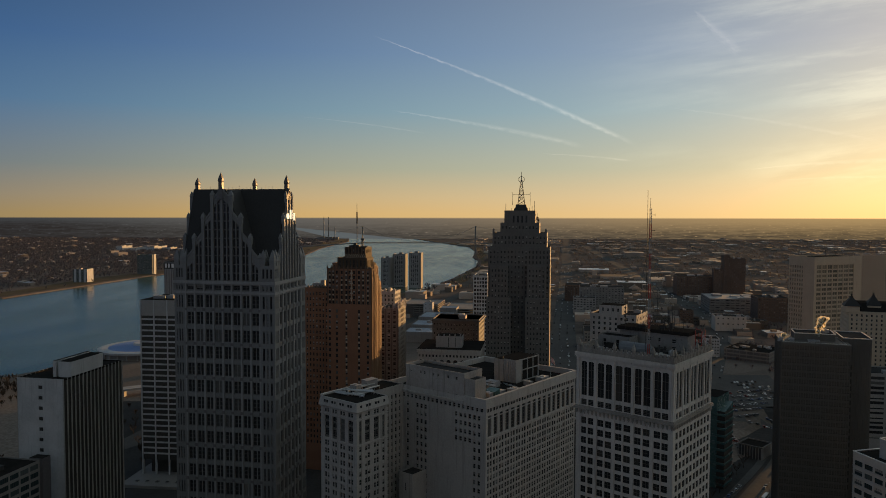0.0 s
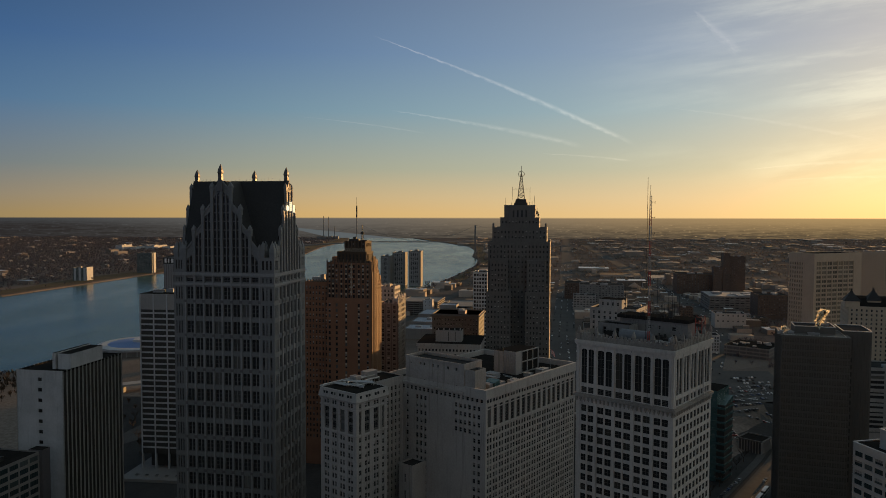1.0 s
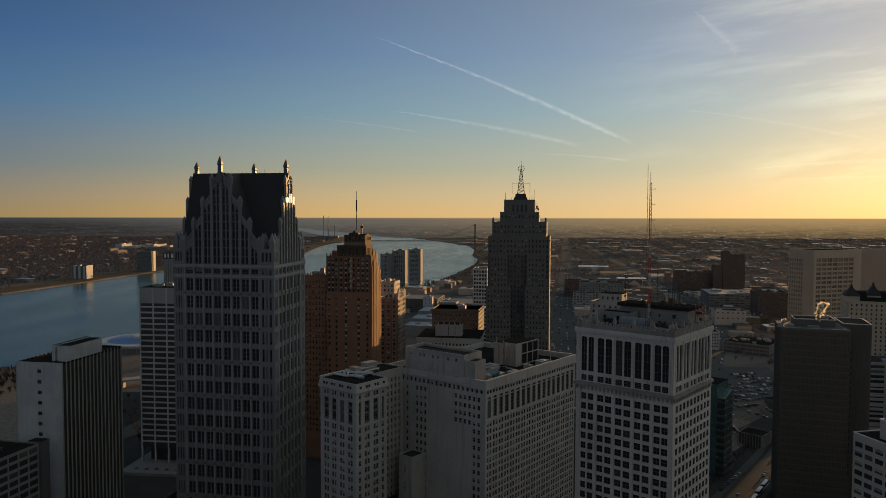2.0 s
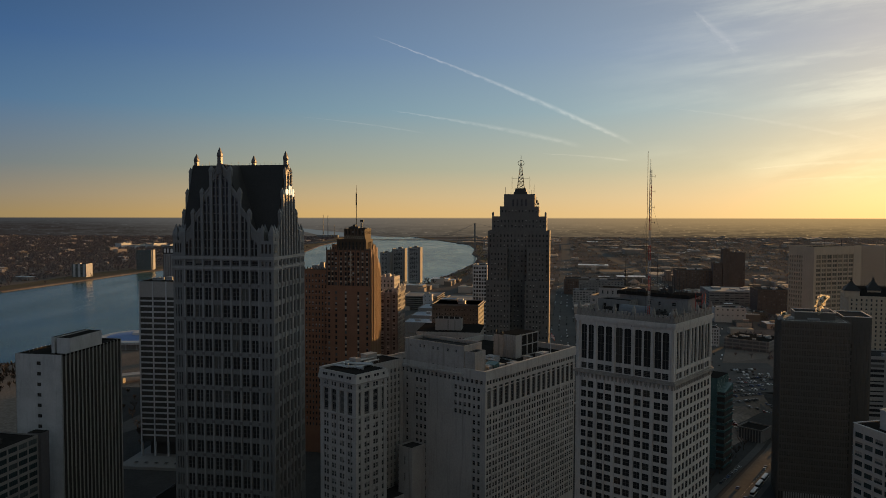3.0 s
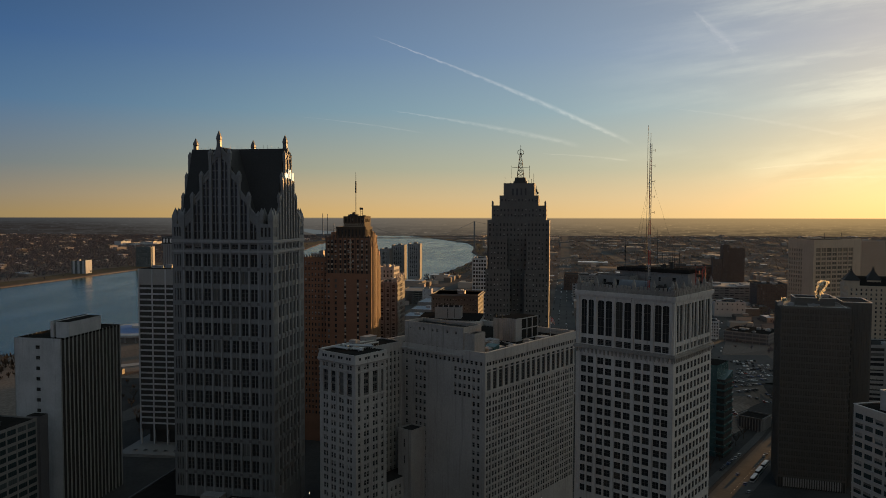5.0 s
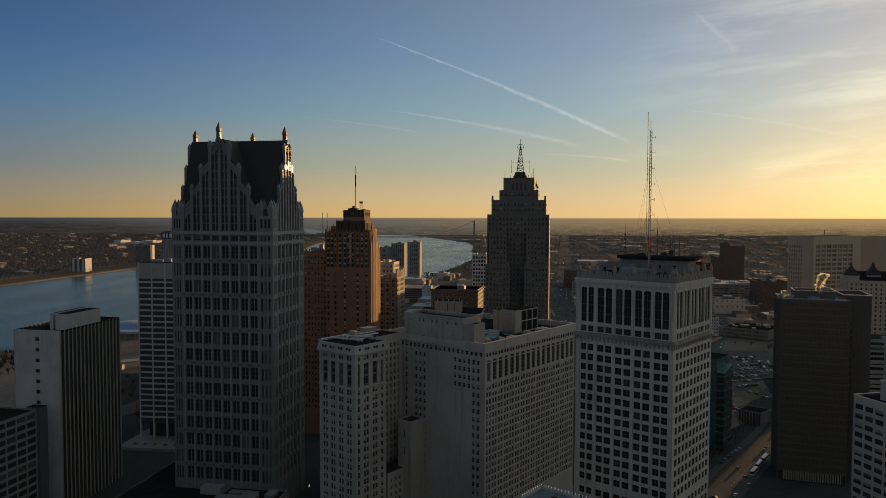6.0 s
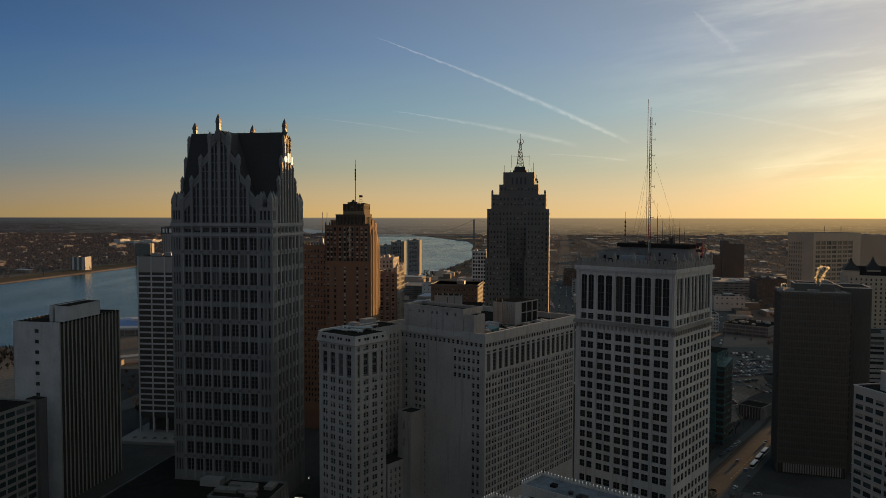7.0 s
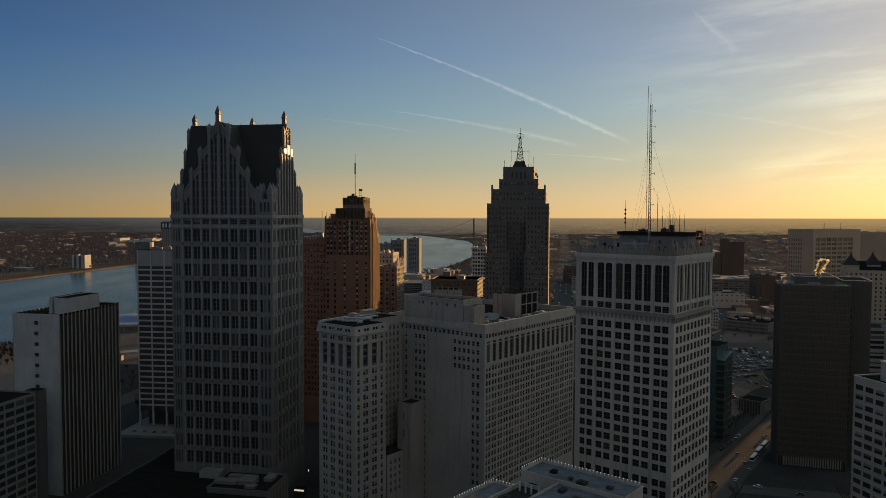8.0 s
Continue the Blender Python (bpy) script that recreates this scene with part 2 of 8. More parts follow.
BLIND = material("window_blind", (0.33, 0.32, 0.3), (0.22, 0.21, 0.2), rough=0.8, bump=0, spread=0.5)
FRAME = material("window_frame_paint", (0.46, 0.45, 0.43), rough=0.5, bump=0)
BRONZE = material("bronze_sash", (0.1, 0.095, 0.088), rough=0.55, bump=0)
DARKFRAME = material("dark_window_frame", (0.045, 0.042, 0.04), rough=0.5, bump=0)
GLASS = glass("window_glass", (0.022, 0.023, 0.025), (0.125, 0.125, 0.122), 0.14)
BRONZE_GLASS = glass("bronze_pane", (0.078, 0.073, 0.066), (0.12, 0.112, 0.1), 0.1, rough=0.2)
# far tower's panes lightened to stand for haze over dark windows
HAZED_GLASS = glass("hazed_pane", (0.10, 0.085, 0.066), (0.26, 0.215, 0.16), 0.8)
OFFICE_GLASS = glass("teal_office_pane", (0.022, 0.034, 0.037), (0.1, 0.12, 0.12), 0.25)
ARCADE_GLASS = glass("dusky_pane", (0.02, 0.021, 0.021), (0.06, 0.057, 0.05), 0.1, spec=0.08)
DARKPANE = glass("dark_pane", (0.012, 0.013, 0.015), (0.02, 0.02, 0.022), 0.1)
GLASS_FIELD = glass("window_glass_field", (0.022, 0.023, 0.025), (0.16, 0.162, 0.16), 0.16, island=True)
ASPHALT = material("asphalt", (0.13, 0.126, 0.12), (0.088, 0.085, 0.082), rough=0.9, coarse=0.03, fine=0.4, spec=0.02)
TARMAC = material("dark_tarmac", (0.075, 0.073, 0.071), (0.048, 0.047, 0.046), rough=0.92, coarse=0.05, fine=0.5, spec=0.03)
WALK = material("pavement_concrete", (0.2, 0.19, 0.18), (0.14, 0.13, 0.125), rough=0.9, coarse=0.08)
LINE = material("road_paint", (0.6, 0.58, 0.5), (0.35, 0.34, 0.3), rough=0.7, fine=3.0)


# ---- mesh helpers ----
class Shape:
    """Collects faces of one mesh, each with a material slot."""

    def __init__(self, *mats):
        self.v, self.f, self.s, self.mats = [], [], [], list(mats)

    def quad(self, pts, slot=0):
        n = len(self.v)
        self.v += [tuple(p) for p in pts]
        self.f.append(tuple(range(n, n + len(pts))))
        self.s.append(slot)

    def box(self, x0, x1, y0, y1, z0, z1, slot=0, top=None):
        n = len(self.v)
        self.v += [(x, y, z) for z in (z0, z1) for x, y in ((x0, y0), (x1, y0), (x1, y1), (x0, y1))]
        for q in ((3, 2, 1, 0), (4, 5, 6, 7), (0, 1, 5, 4), (1, 2, 6, 5), (2, 3, 7, 6), (3, 0, 4, 7)):
            self.f.append(tuple(n + i for i in q))
            self.s.append(slot if top is None or q[0] != 4 else top)

    def taper(self, cx, cy, z0, z1, w0, w1, slot=0, d0=None, d1=None, n=4, turn=0.25):
        """A tapered prism or spike about a vertical axis."""
        d0, d1 = d0 or w0, d1 if d1 is not None else w1
        b = len(self.v)
        for z, w, d in ((z0, w0, d0), (z1, w1, d1)):
            for i in range(n):
                a = 2 * math.pi * (i / n + turn / (n / 2) if n == 4 else i / n)
                k = math.sqrt(0.5) if n == 4 else 0.5
                self.v.append((cx + w * k * math.cos(a), cy + d * k * math.sin(a), z))
        for i in range(n):
            j = (i + 1) % n
            self.f.append((b + i, b + j, b + n + j, b + n + i))
            self.s.append(slot)
        self.f += [tuple(b + n + i for i in range(n)), tuple(b + n - 1 - i for i in range(n))]
        self.s += [slot, slot]

    def rod(self, p, q, r, slot=0, n=5):
        p, q = Vector(p), Vector(q)
        way = (q - p).normalized()
        side = way.orthogonal().normalized()
        up = way.cross(side)
        b = len(self.v)
        for c in (p, q):
            for i in range(n):
                a = 2 * math.pi * i / n
                self.v.append(tuple(c + side * (r * math.cos(a)) + up * (r * math.sin(a))))
        for i in range(n):
            j = (i + 1) % n
            self.f.append((b + i, b + j, b + n + j, b + n + i))
            self.s.append(slot)
        self.f += [tuple(b + n - 1 - i for i in range(n)), tuple(b + n + i for i in range(n))]
        self.s += [slot, slot]

    def prism(self, outline, z0, z1, slot=0, top=None):
        """Upright prism over a counter-clockwise outline."""
        b, n = len(self.v), len(outline)
        self.v += [(x, y, z0) for x, y in outline] + [(x, y, z1) for x, y in outline]
        for i in range(n):
            j = (i + 1) % n
            self.f.append((b + i, b + j, b + n + j, b + n + i))
            self.s.append(slot)
        self.f.append(tuple(b + n + i for i in range(n)))
        self.s.append(slot if top is None else top)

    def slab_y(self, outline, y0, y1, slot=0):
        """Plate in the x-z plane from y0 to y1 over a counter-clockwise (seen from -y) outline."""
        b, n = len(self.v), len(outline)
        self.v += [(x, y0, z) for x, z in outline] + [(x, y1, z) for x, z in outline]
        for i in range(n):
            j = (i + 1) % n
            self.f.append((b + j, b + i, b + n + i, b + n + j))
            self.s.append(slot)
        self.f += [tuple(b + i for i in range(n)), tuple(b + n + n - 1 - i for i in range(n))]
        self.s += [slot, slot]

    def slab_x(self, outline, x0, x1, slot=0):
        """Plate in the y-z plane from x0 (inside) to x1 (outside, +x) over an outline of (y, z)."""
        b, n = len(self.v), len(outline)
        self.v += [(x1, y, z) for y, z in outline] + [(x0, y, z) for y, z in outline]
        for i in range(n):
            j = (i + 1) % n
            self.f.append((b + j, b + i, b + n + i, b + n + j))
            self.s.append(slot)
        self.f += [tuple(b + i for i in range(n)), tuple(b + n + n - 1 - i for i in range(n))]
        self.s += [slot, slot]

    def parapet(self, x0, x1, y0, y1, z0, z1, t=0.5, slot=0):
        b = len(self.v)
        for z in (z0, z1):
            for e in (0.0, t):
                self.v += [(x0 + e, y0 + e, z), (x1 - e, y0 + e, z), (x1 - e, y1 - e, z), (x0 + e, y1 - e, z)]
        for i in range(4):
            j = (i + 1) % 4
            for q in ((i, j, 8 + j, 8 + i), (4 + j, 4 + i, 12 + i, 12 + j), (8 + i, 8 + j, 12 + j, 12 + i), (j, i, 4 + i, 4 + j)):
                self.f.append(tuple(b + n for n in q))
                self.s.append(slot)

    def facade(self, th, o, u, z0, z1, width, cols, rows, rec=0.45, style=(1, 2), frame=None, slot=0, skip=None, loose=True):
        """A wall face from o along u, with openings at cols x rows set back by rec; windows are noted on the thing."""
        n = (u[1], -u[0])
        z0 = z0 or LOW

        def at(s, z, d=0.0):
            return (o[0] + u[0] * s - n[0] * d, o[1] + u[1] * s - n[1] * d, z)

        rows = sorted(rows)
        low = z0
        for j, (a, b) in enumerate(rows):
            if a > low + 1e-4:
                self.quad((at(0, low), at(width, low), at(width, a), at(0, a)), slot)
            left = 0.0
            for i, (p, q) in enumerate(cols):
                if skip and skip(i, j):
                    continue
                if p > left + 1e-4:
                    self.quad((at(left, a), at(p, a), at(p, b), at(left, b)), slot)
                left = q
                self.quad((at(p, a), at(p, a, rec), at(p, b, rec), at(p, b)), slot)
                self.quad((at(q, a, rec), at(q, a), at(q, b), at(q, b, rec)), slot)
                self.quad((at(p, a), at(q, a), at(q, a, rec), at(p, a, rec)), slot)
                self.quad((at(p, b, rec), at(q, b, rec), at(q, b), at(p, b)), slot)
                th.wins.append((at((p + q) / 2, (a + b) / 2, rec), u, round(q - p, 2), round(b - a, 2), style, frame, loose))
            if left < width - 1e-4:
                self.quad((at(left, a), at(width, a), at(width, b), at(left, b)), slot)
            low = b
        if z1 > low + 1e-4:
            self.quad((at(0, low), at(width, low), at(width, z1), at(0, z1)), slot)

    def mesh(self, name):
        me = bpy.data.meshes.new(name)
        me.from_pydata(self.v, [], self.f)
        for m in self.mats:
            me.materials.append(m)
        if len(self.mats) > 1:
            me.polygons.foreach_set("material_index", self.s)
        me.update()
        return me


def part(name, shape, parent, label="", kind=""):
    ob = new(name, shape.mesh(name) if isinstance(shape, Shape) else shape)
    ob.parent = parent
    return tagged(ob, label, kind=kind)


PANES = {}
PICK = random.Random(9)
BLINDS = (0.0, 0.0, 0.0, 0.0, 0.0, 0.0, 0.0, 0.3, 0.45, 0.6)


def pane_shape(w, h, style, frame, shape=None, glass_slot=0, frame_slot=1, turn=None, drawn=0.0, pane=None):
    """A sash window: a glass sheet with frame bars proud of it; style counts lights across and up."""
    s = shape or Shape(pane or GLASS, frame, BLIND)
    start = len(s.v)
    x, z = w / 2, h / 2
    s.quad(((-x, 0.0, -z), (x, 0.0, -z), (x, 0.0, z), (-x, 0.0, z)), glass_slot)
    if drawn:
        s.quad(((-x, -0.02, z - drawn * h), (x, -0.02, z - drawn * h), (x, -0.02, z), (-x, -0.02, z)), 2)
    nx, nz, b = style if len(style) == 3 else (*style, 0.09)
    bars = [(-x, x, -z, -z + b)]
    bars += [(-x + 2 * x * i / nx - b / 2, -x + 2 * x * i / nx + b / 2, -z + b, z) for i in range(1, nx)]
    bars += [(-x, x, -z + 2 * z * i / nz - b / 2, -z + 2 * z * i / nz + b / 2) for i in range(1, nz)]
    for x0, x1, z0, z1 in bars:
        s.quad(((x0, -0.07, z0), (x1, -0.07, z0), (x1, -0.07, z1), (x0, -0.07, z1)), frame_slot)
        s.quad(((x0, -0.07, z1), (x1, -0.07, z1), (x1, 0.0, z1), (x0, 0.0, z1)), frame_slot)
        s.quad(((x0, 0.0, z0), (x0, -0.07, z0), (x0, -0.07, z1), (x0, 0.0, z1)), frame_slot)
        s.quad(((x1, -0.07, z0), (x1, 0.0, z0), (x1, 0.0, z1), (x1, -0.07, z1)), frame_slot)
    if turn:
        for i in range(start, len(s.v)):
            s.v[i] = tuple(turn @ Vector(s.v[i]))
    return s


class Thing:
    """A building or other large thing: an Empty at its near corner, its parts beneath it."""

    def __init__(self, name, label, category, x, y, turn=0.0, z=0.0, group="", size=1.0):
        self.ob = tagged(new(name), label, category, group)
        self.ob.matrix_world = pose(x, y, z, 0, 0, -turn) @ Matrix.Scale(size, 4)
        self.wins = []

    def windows(self, limit=280, glass_mat=None, blinds=True):
        """Single windows as parts up to the limit, those with the highest place first; the rest joined."""
        loose = [w for w in self.wins if w[6]]
        rest = [w for w in self.wins if not w[6]]
        loose.sort(key=lambda w: -w[0][2])
        rest += loose[limit:]
        for p, u, w, h, style, frame, _ in loose[:limit]:
            drawn = PICK.choice(BLINDS) if blinds and h < 3.5 else 0.0
            if h > 4.5 and style == (1, 2):
                style, frame = (2, max(2, round(h / 2.9)), 0.13), BRONZE
            key = (w, h, style, frame.name, drawn, glass_mat.name if glass_mat else "")
            if key not in PANES:
                PANES[key] = pane_shape(w, h, style, frame, drawn=drawn, pane=glass_mat).mesh("window")
            ob = new("window", PANES[key])
            ob.parent = self.ob
            ob.matrix_basis = Matrix.Translation(p) @ Matrix.Rotation(math.atan2(u[1], u[0]), 4, "Z")
        if rest:
            s = Shape(glass_mat or GLASS_FIELD, rest[0][5], BLIND)
            for p, u, w, h, style, frame, _ in rest:
                pane_shape(w, h, style, frame, s, 0, 1, Matrix.Translation(p) @ Matrix.Rotation(math.atan2(u[1], u[0]), 4, "Z"), PICK.choice(BLINDS) if blinds and h < 3.5 else 0.0)
            part("glazing", s, self.ob, "distant sash glazing", "stuff")


def even(a, b, n, share):
    """n openings between a and b, each taking that share of its bay."""
    p = (b - a) / n
    return [(a + p * (i + 0.5 - share / 2), a + p * (i + 0.5 + share / 2)) for i in range(n)]


def pairs(a, b, n, gap, wide):
    """n bays, each with two openings of that width and a gap between."""
    p = (b - a) / n
    out = []
    for i in range(n):
        c = a + p * (i + 0.5)
        out += [(c - gap / 2 - wide, c - gap / 2), (c + gap / 2, c + gap / 2 + wide)]
    return out


def floors(top, bottom, pitch, high):
    """Rows of openings downwards from a first head at top."""
    out = []
    z = top
    while z - high > bottom:
        out.append((z - high, z))
        z -= pitch
    return out


F, R, B, L = (1, 0), (0, 1), (-1, 0), (0, -1)


def block(th, s, lx, ly, z0, z1, front=None, right=None, back=True, x0=0.0, y0=0.0, frame=None, style=(1, 2), rec=0.45, slot=0, top=None, roof=0.0, sides=None, thin=None):
    """A box of four walls and a roof from (x0 - lx, y0) to (x0, y0 + ly). front, right: (cols, rows) or None."""
    frame = frame or FRAME
    xa, xb, ya, yb = x0 - lx, x0, y0, y0 + ly
    fc, fr = front or ([], [])
    rc, rr = right or ([], [])
    s.facade(th, (xa, ya), F, z0, z1, lx, fc, fr, rec, style, frame, slot)
    for o, u, wide, c, r, loose in (((xb, ya), R, ly, rc, rr, True), ((xb, yb), B, lx, fc if back else [], fr if back else [], False), ((xa, yb), L, ly, rc if back else [], rr if back else [], False)):
        # sides: darker material for walls out of view, against sunlit bounce
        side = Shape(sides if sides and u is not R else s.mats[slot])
        side.facade(th, o, u, z0, z1, wide, c, r, thin or rec, style, BRONZE if thin else frame, 0, loose=loose)
        part("side_wall", side, th.ob)
    zr = z1 - roof
    deck = Shape(s.mats[slot if top is None else top])
    deck.quad(((xa, ya, zr), (xb, ya, zr), (xb, yb, zr), (xa, yb, zr)))
    part("roof_deck", deck, th.ob)

# ---- ground, river, roads ----
NEAR_SHORE = [(-1500, 250), (-900, 470), (-455, 747), (-330, 960), (-200, 1290), (-95, 1560), (-30, 1680), (30, 1950), (107, 2362), (128, 2650), (118, 2900), (150, 3300), (134, 3782), (-20, 4350), (-200, 4990)]
FAR_SHORE = [(-2600, 850), (-1500, 1120), (-881, 1454), (-840, 1700), (-800, 1979), (-660, 2450), (-560, 2890), (-600, 3600), (-575, 4472), (-640, 4990)]


def shore_x(line, y):
    """x of a shore line at that y."""
    return np.interp(y, [p[1] for p in line], [p[0] for p in line])


LOW = -12.0


def land_z(x, y):
    """Height of the land: downtown is dropped so building feet fit the camera's view; a corridor along one street is
    cut to admit the low sun.
    """
    a = min(1.0, max(0.0, (y - 500.0) / 140.0))
    b = min(1.0, max(0.0, (x + 430.0) / 110.0))
    z = LOW * (1 - a * a * (3 - 2 * a)) * b * b * (3 - 2 * b)
    if 480 < y < 950 and 150 < x < 560:
        along = (x - 239.5) * 0.5732 + (y - 514.0) * 0.8194
        c = min(1.0, max(0.0, (abs((x - 239.5) * 0.8194 - (y - 514.0) * 0.5732) - 24.0) / 14.0))
        z += (min(z, LOW + max(0.0, along) * 0.03) - z) * (1 - c * c * (3 - 2 * c))
    return z


def in_river(x, y, pad=0.0):
    return shore_x(FAR_SHORE, y) - pad < x < shore_x(NEAR_SHORE, y) + pad


def ground_material():
    m = bpy.data.materials.new("winter_city_ground")
    m.use_nodes = True
    nt = m.node_tree
    k = Nodes(nt)
    bsdf = nt.nodes["Principled BSDF"]
    pos = nt.nodes.new("ShaderNodeNewGeometry").outputs["Position"]
    vor = nt.nodes.new("ShaderNodeTexVoronoi")
    vor.inputs["Scale"].default_value = 0.012
    nt.links.new(pos, vor.inputs["Vector"])
    lots = k.mix(0.5, vor.outputs["Color"], (0.5, 0.5, 0.5))
    big, mid, small = k.noise(pos, 0.004, 4.0), k.noise(pos, 0.03, 4.0, 0.65), k.noise(pos, 0.4, 3.0)
    # turf and paving raised and warmed to stand for distance haze
    turf = k.mix(k.step(mid, 0.35, 0.65), (0.175, 0.145, 0.125), (0.135, 0.112, 0.1))
    paved = k.mix(k.step(small, 0.3, 0.7), (0.235, 0.2, 0.172), (0.16, 0.137, 0.12))
    # paved centre, woods and gardens beyond it; the tone split offsets shade near, sun far
    far = nt.nodes.new("ShaderNodeVectorMath")
    far.operation = "LENGTH"
    nt.links.new(pos, far.inputs[0])
    core = k.step(k.math("MULTIPLY_ADD", big, 500.0, far.outputs["Value"]), 900.0, 1400.0, 1.0, 0.0)
    col = k.mix(k.math("MAXIMUM", core, k.math("MULTIPLY", k.step(big, 0.5, 0.66), 0.6)), turf, paved)
    hsv = nt.nodes.new("ShaderNodeHueSaturation")
    nt.links.new(col, hsv.inputs["Color"])
    sep = nt.nodes.new("ShaderNodeSeparateColor")
    nt.links.new(lots, sep.inputs[0])
    k.link(k.math("MULTIPLY_ADD", sep.outputs[0], 0.7, 0.65), hsv.inputs["Value"])
    nt.links.new(hsv.outputs[0], bsdf.inputs["Base Color"])
    bsdf.inputs["Roughness"].default_value = 0.95
    bsdf.inputs["Specular IOR Level"].default_value = 0.0
    return m


def water_material():
    m = bpy.data.materials.new("river_water")
    m.use_nodes = True
    nt = m.node_tree
    k = Nodes(nt)
    bsdf = nt.nodes["Principled BSDF"]
    pos = nt.nodes.new("ShaderNodeNewGeometry").outputs["Position"]
    mp = nt.nodes.new("ShaderNodeMapping")
    mp.inputs["Rotation"].default_value = (0, 0, radians(-35))
    mp.inputs["Scale"].default_value = (1.0, 0.3, 1.0)
    nt.links.new(pos, mp.inputs["Vector"])
    wide = k.noise(mp.outputs[0], 0.012, 4.0, 0.6)
    ripple = k.noise(pos, 0.35, 3.0, 0.6)
    col = k.mix(wide, (0.062, 0.108, 0.086), (0.08, 0.13, 0.104))
    nt.links.new(col, bsdf.inputs["Base Color"])
    k.link(k.math("MULTIPLY_ADD", k.step(wide, 0.3, 0.7), 0.06, 0.2), bsdf.inputs["Roughness"])
    bsdf.inputs["IOR"].default_value = 1.33
    bsdf.inputs["Specular IOR Level"].default_value = 0.2
    b = nt.nodes.new("ShaderNodeBump")
    b.inputs["Strength"].default_value, b.inputs["Distance"].default_value = 0.3, 0.5
    nt.links.new(ripple, b.inputs["Height"])
    nt.links.new(b.outputs[0], bsdf.inputs["Normal"])
    return m


def make_ground():
    """One sheet out to the clipping distance, sinking to the river bed between the shores."""
    ys = np.concatenate([np.linspace(-4990, 200, 40)[:-1], np.geomspace(200, 4990, 260)])
    v = []
    for y in ys:
        a, b = shore_x(FAR_SHORE, y), shore_x(NEAR_SHORE, y)
        if y < 950:
            tail = [np.linspace(b + 25, 140, 36), np.linspace(146, 560, 84), np.linspace(600, 4990, 20)]
        else:
            tail = [np.linspace(b + 25, b + 700, 100), np.linspace(b + 740, 4990, 40)]
        xs = np.concatenate([np.linspace(-4990, a - 30, 60), np.linspace(a - 12, a + 12, 5), np.linspace(a + 40, b - 40, 6), np.linspace(b - 8, b + 8, 5)] + tail) if y > 250 else np.linspace(-4990, 4990, 216)
        for x in xs:
            inside = y > 250 and a < x < b
            v.append((float(x), float(y), -6.0 if inside else land_z(x, y)))
    w = 216
    f = [(r * w + c, r * w + c + 1, (r + 1) * w + c + 1, (r + 1) * w + c) for r in range(len(ys) - 1) for c in range(w - 1)]
    me = bpy.data.meshes.new("ground")
    me.from_pydata(v, [], f)
    me.materials.append(ground_material())
    tagged(new("ground", me), "dull brown winter ground of a city", "ground", kind="structure")
    s = Shape(water_material())
    rows = [y for y in np.geomspace(252, 4985, 90)]
    for y0, y1 in zip(rows, rows[1:]):
        s.quad(((shore_x(FAR_SHORE, y0) - 8, y0, -2.5), (shore_x(NEAR_SHORE, y0) + 6, y0, -2.5), (shore_x(NEAR_SHORE, y1) + 6, y1, -2.5), (shore_x(FAR_SHORE, y1) - 8, y1, -2.5)))
    tagged(new("water", s.mesh("water")), "calm blue grey river reflecting the evening sky", "river", kind="structure")


make_ground()
GRASS = material("dry_winter_grass", (0.15, 0.115, 0.07), (0.09, 0.075, 0.05), rough=0.95, coarse=0.01, fine=0.08, contrast=0.6, bump=0, spec=0.05)
for line, sg, wide in ((FAR_SHORE, -1, 84), (NEAR_SHORE, 1, 40)):
    bank = Shape(GRASS)
    ys = [1000 + i * 30 for i in range(130)]
    for y0, y1 in zip(ys, ys[1:]):
        q = [(shore_x(line, y) + sg * d, y) for y, d in ((y0, 13), (y0, wide + 12 * math.sin(y0 * 0.011)), (y1, wide + 12 * math.sin(y1 * 0.011)), (y1, 13))]
        bank.quad([(x, y, 0.25) for x, y in (q if sg > 0 else q[::-1])])
    tagged(new("riverbank", bank.mesh("riverbank")), "strip of dry brown grass along a river bank", "riverbank", kind="structure")
ROADS = []


def road(points, wide, lift=0.12, mat=None, name="road", label="dark asphalt city street"):
    """A strip of road along a line of points, with kerbed pavements a step higher at both sides."""
    s = Shape(mat or ASPHALT)
    ROADS.append((points, wide))
    pts = []
    for p, q in zip(points, points[1:]):
        n = max(1, int(math.dist(p, q) / 5)) if min(p[1], q[1]) < 660 else 1
        pts += [Vector(p).lerp(Vector(q), i / n) for i in range(n)]
    pts.append(Vector(points[-1]))
    side = []
    for i, p in enumerate(pts):
        d = (pts[min(i + 1, len(pts) - 1)] - pts[max(i - 1, 0)]).normalized()
        side.append(Vector((d.y, -d.x)))
    for i in range(len(pts) - 1):
        h = wide / 2
        a, b, c, d = pts[i] - side[i] * h, pts[i] + side[i] * h, pts[i + 1] + side[i + 1] * h, pts[i + 1] - side[i + 1] * h
        s.quad([(p.x, p.y, lift + land_z(p.x, p.y)) for p in (a, b, c, d)])
    ob = tagged(new(name, s.mesh(name)), label, "road", kind="structure")
    return ob

# ---- the towers ----
def spike(s, x, y, z0, z1, w, slot=0):
    """Gothic pinnacle: square shaft, swelling, pointed cap."""
    h = z1 - z0
    s.taper(x, y, z0, z0 + h * 0.45, w * 0.8, w * 0.72, slot)
    s.taper(x, y, z0 + h * 0.45, z0 + h * 0.55, w * 0.72, w, slot)
    s.taper(x, y, z0 + h * 0.55, z0 + h * 0.7, w, w * 0.75, slot)
    s.taper(x, y, z0 + h * 0.7, z1, w * 0.75, 0.05, slot)


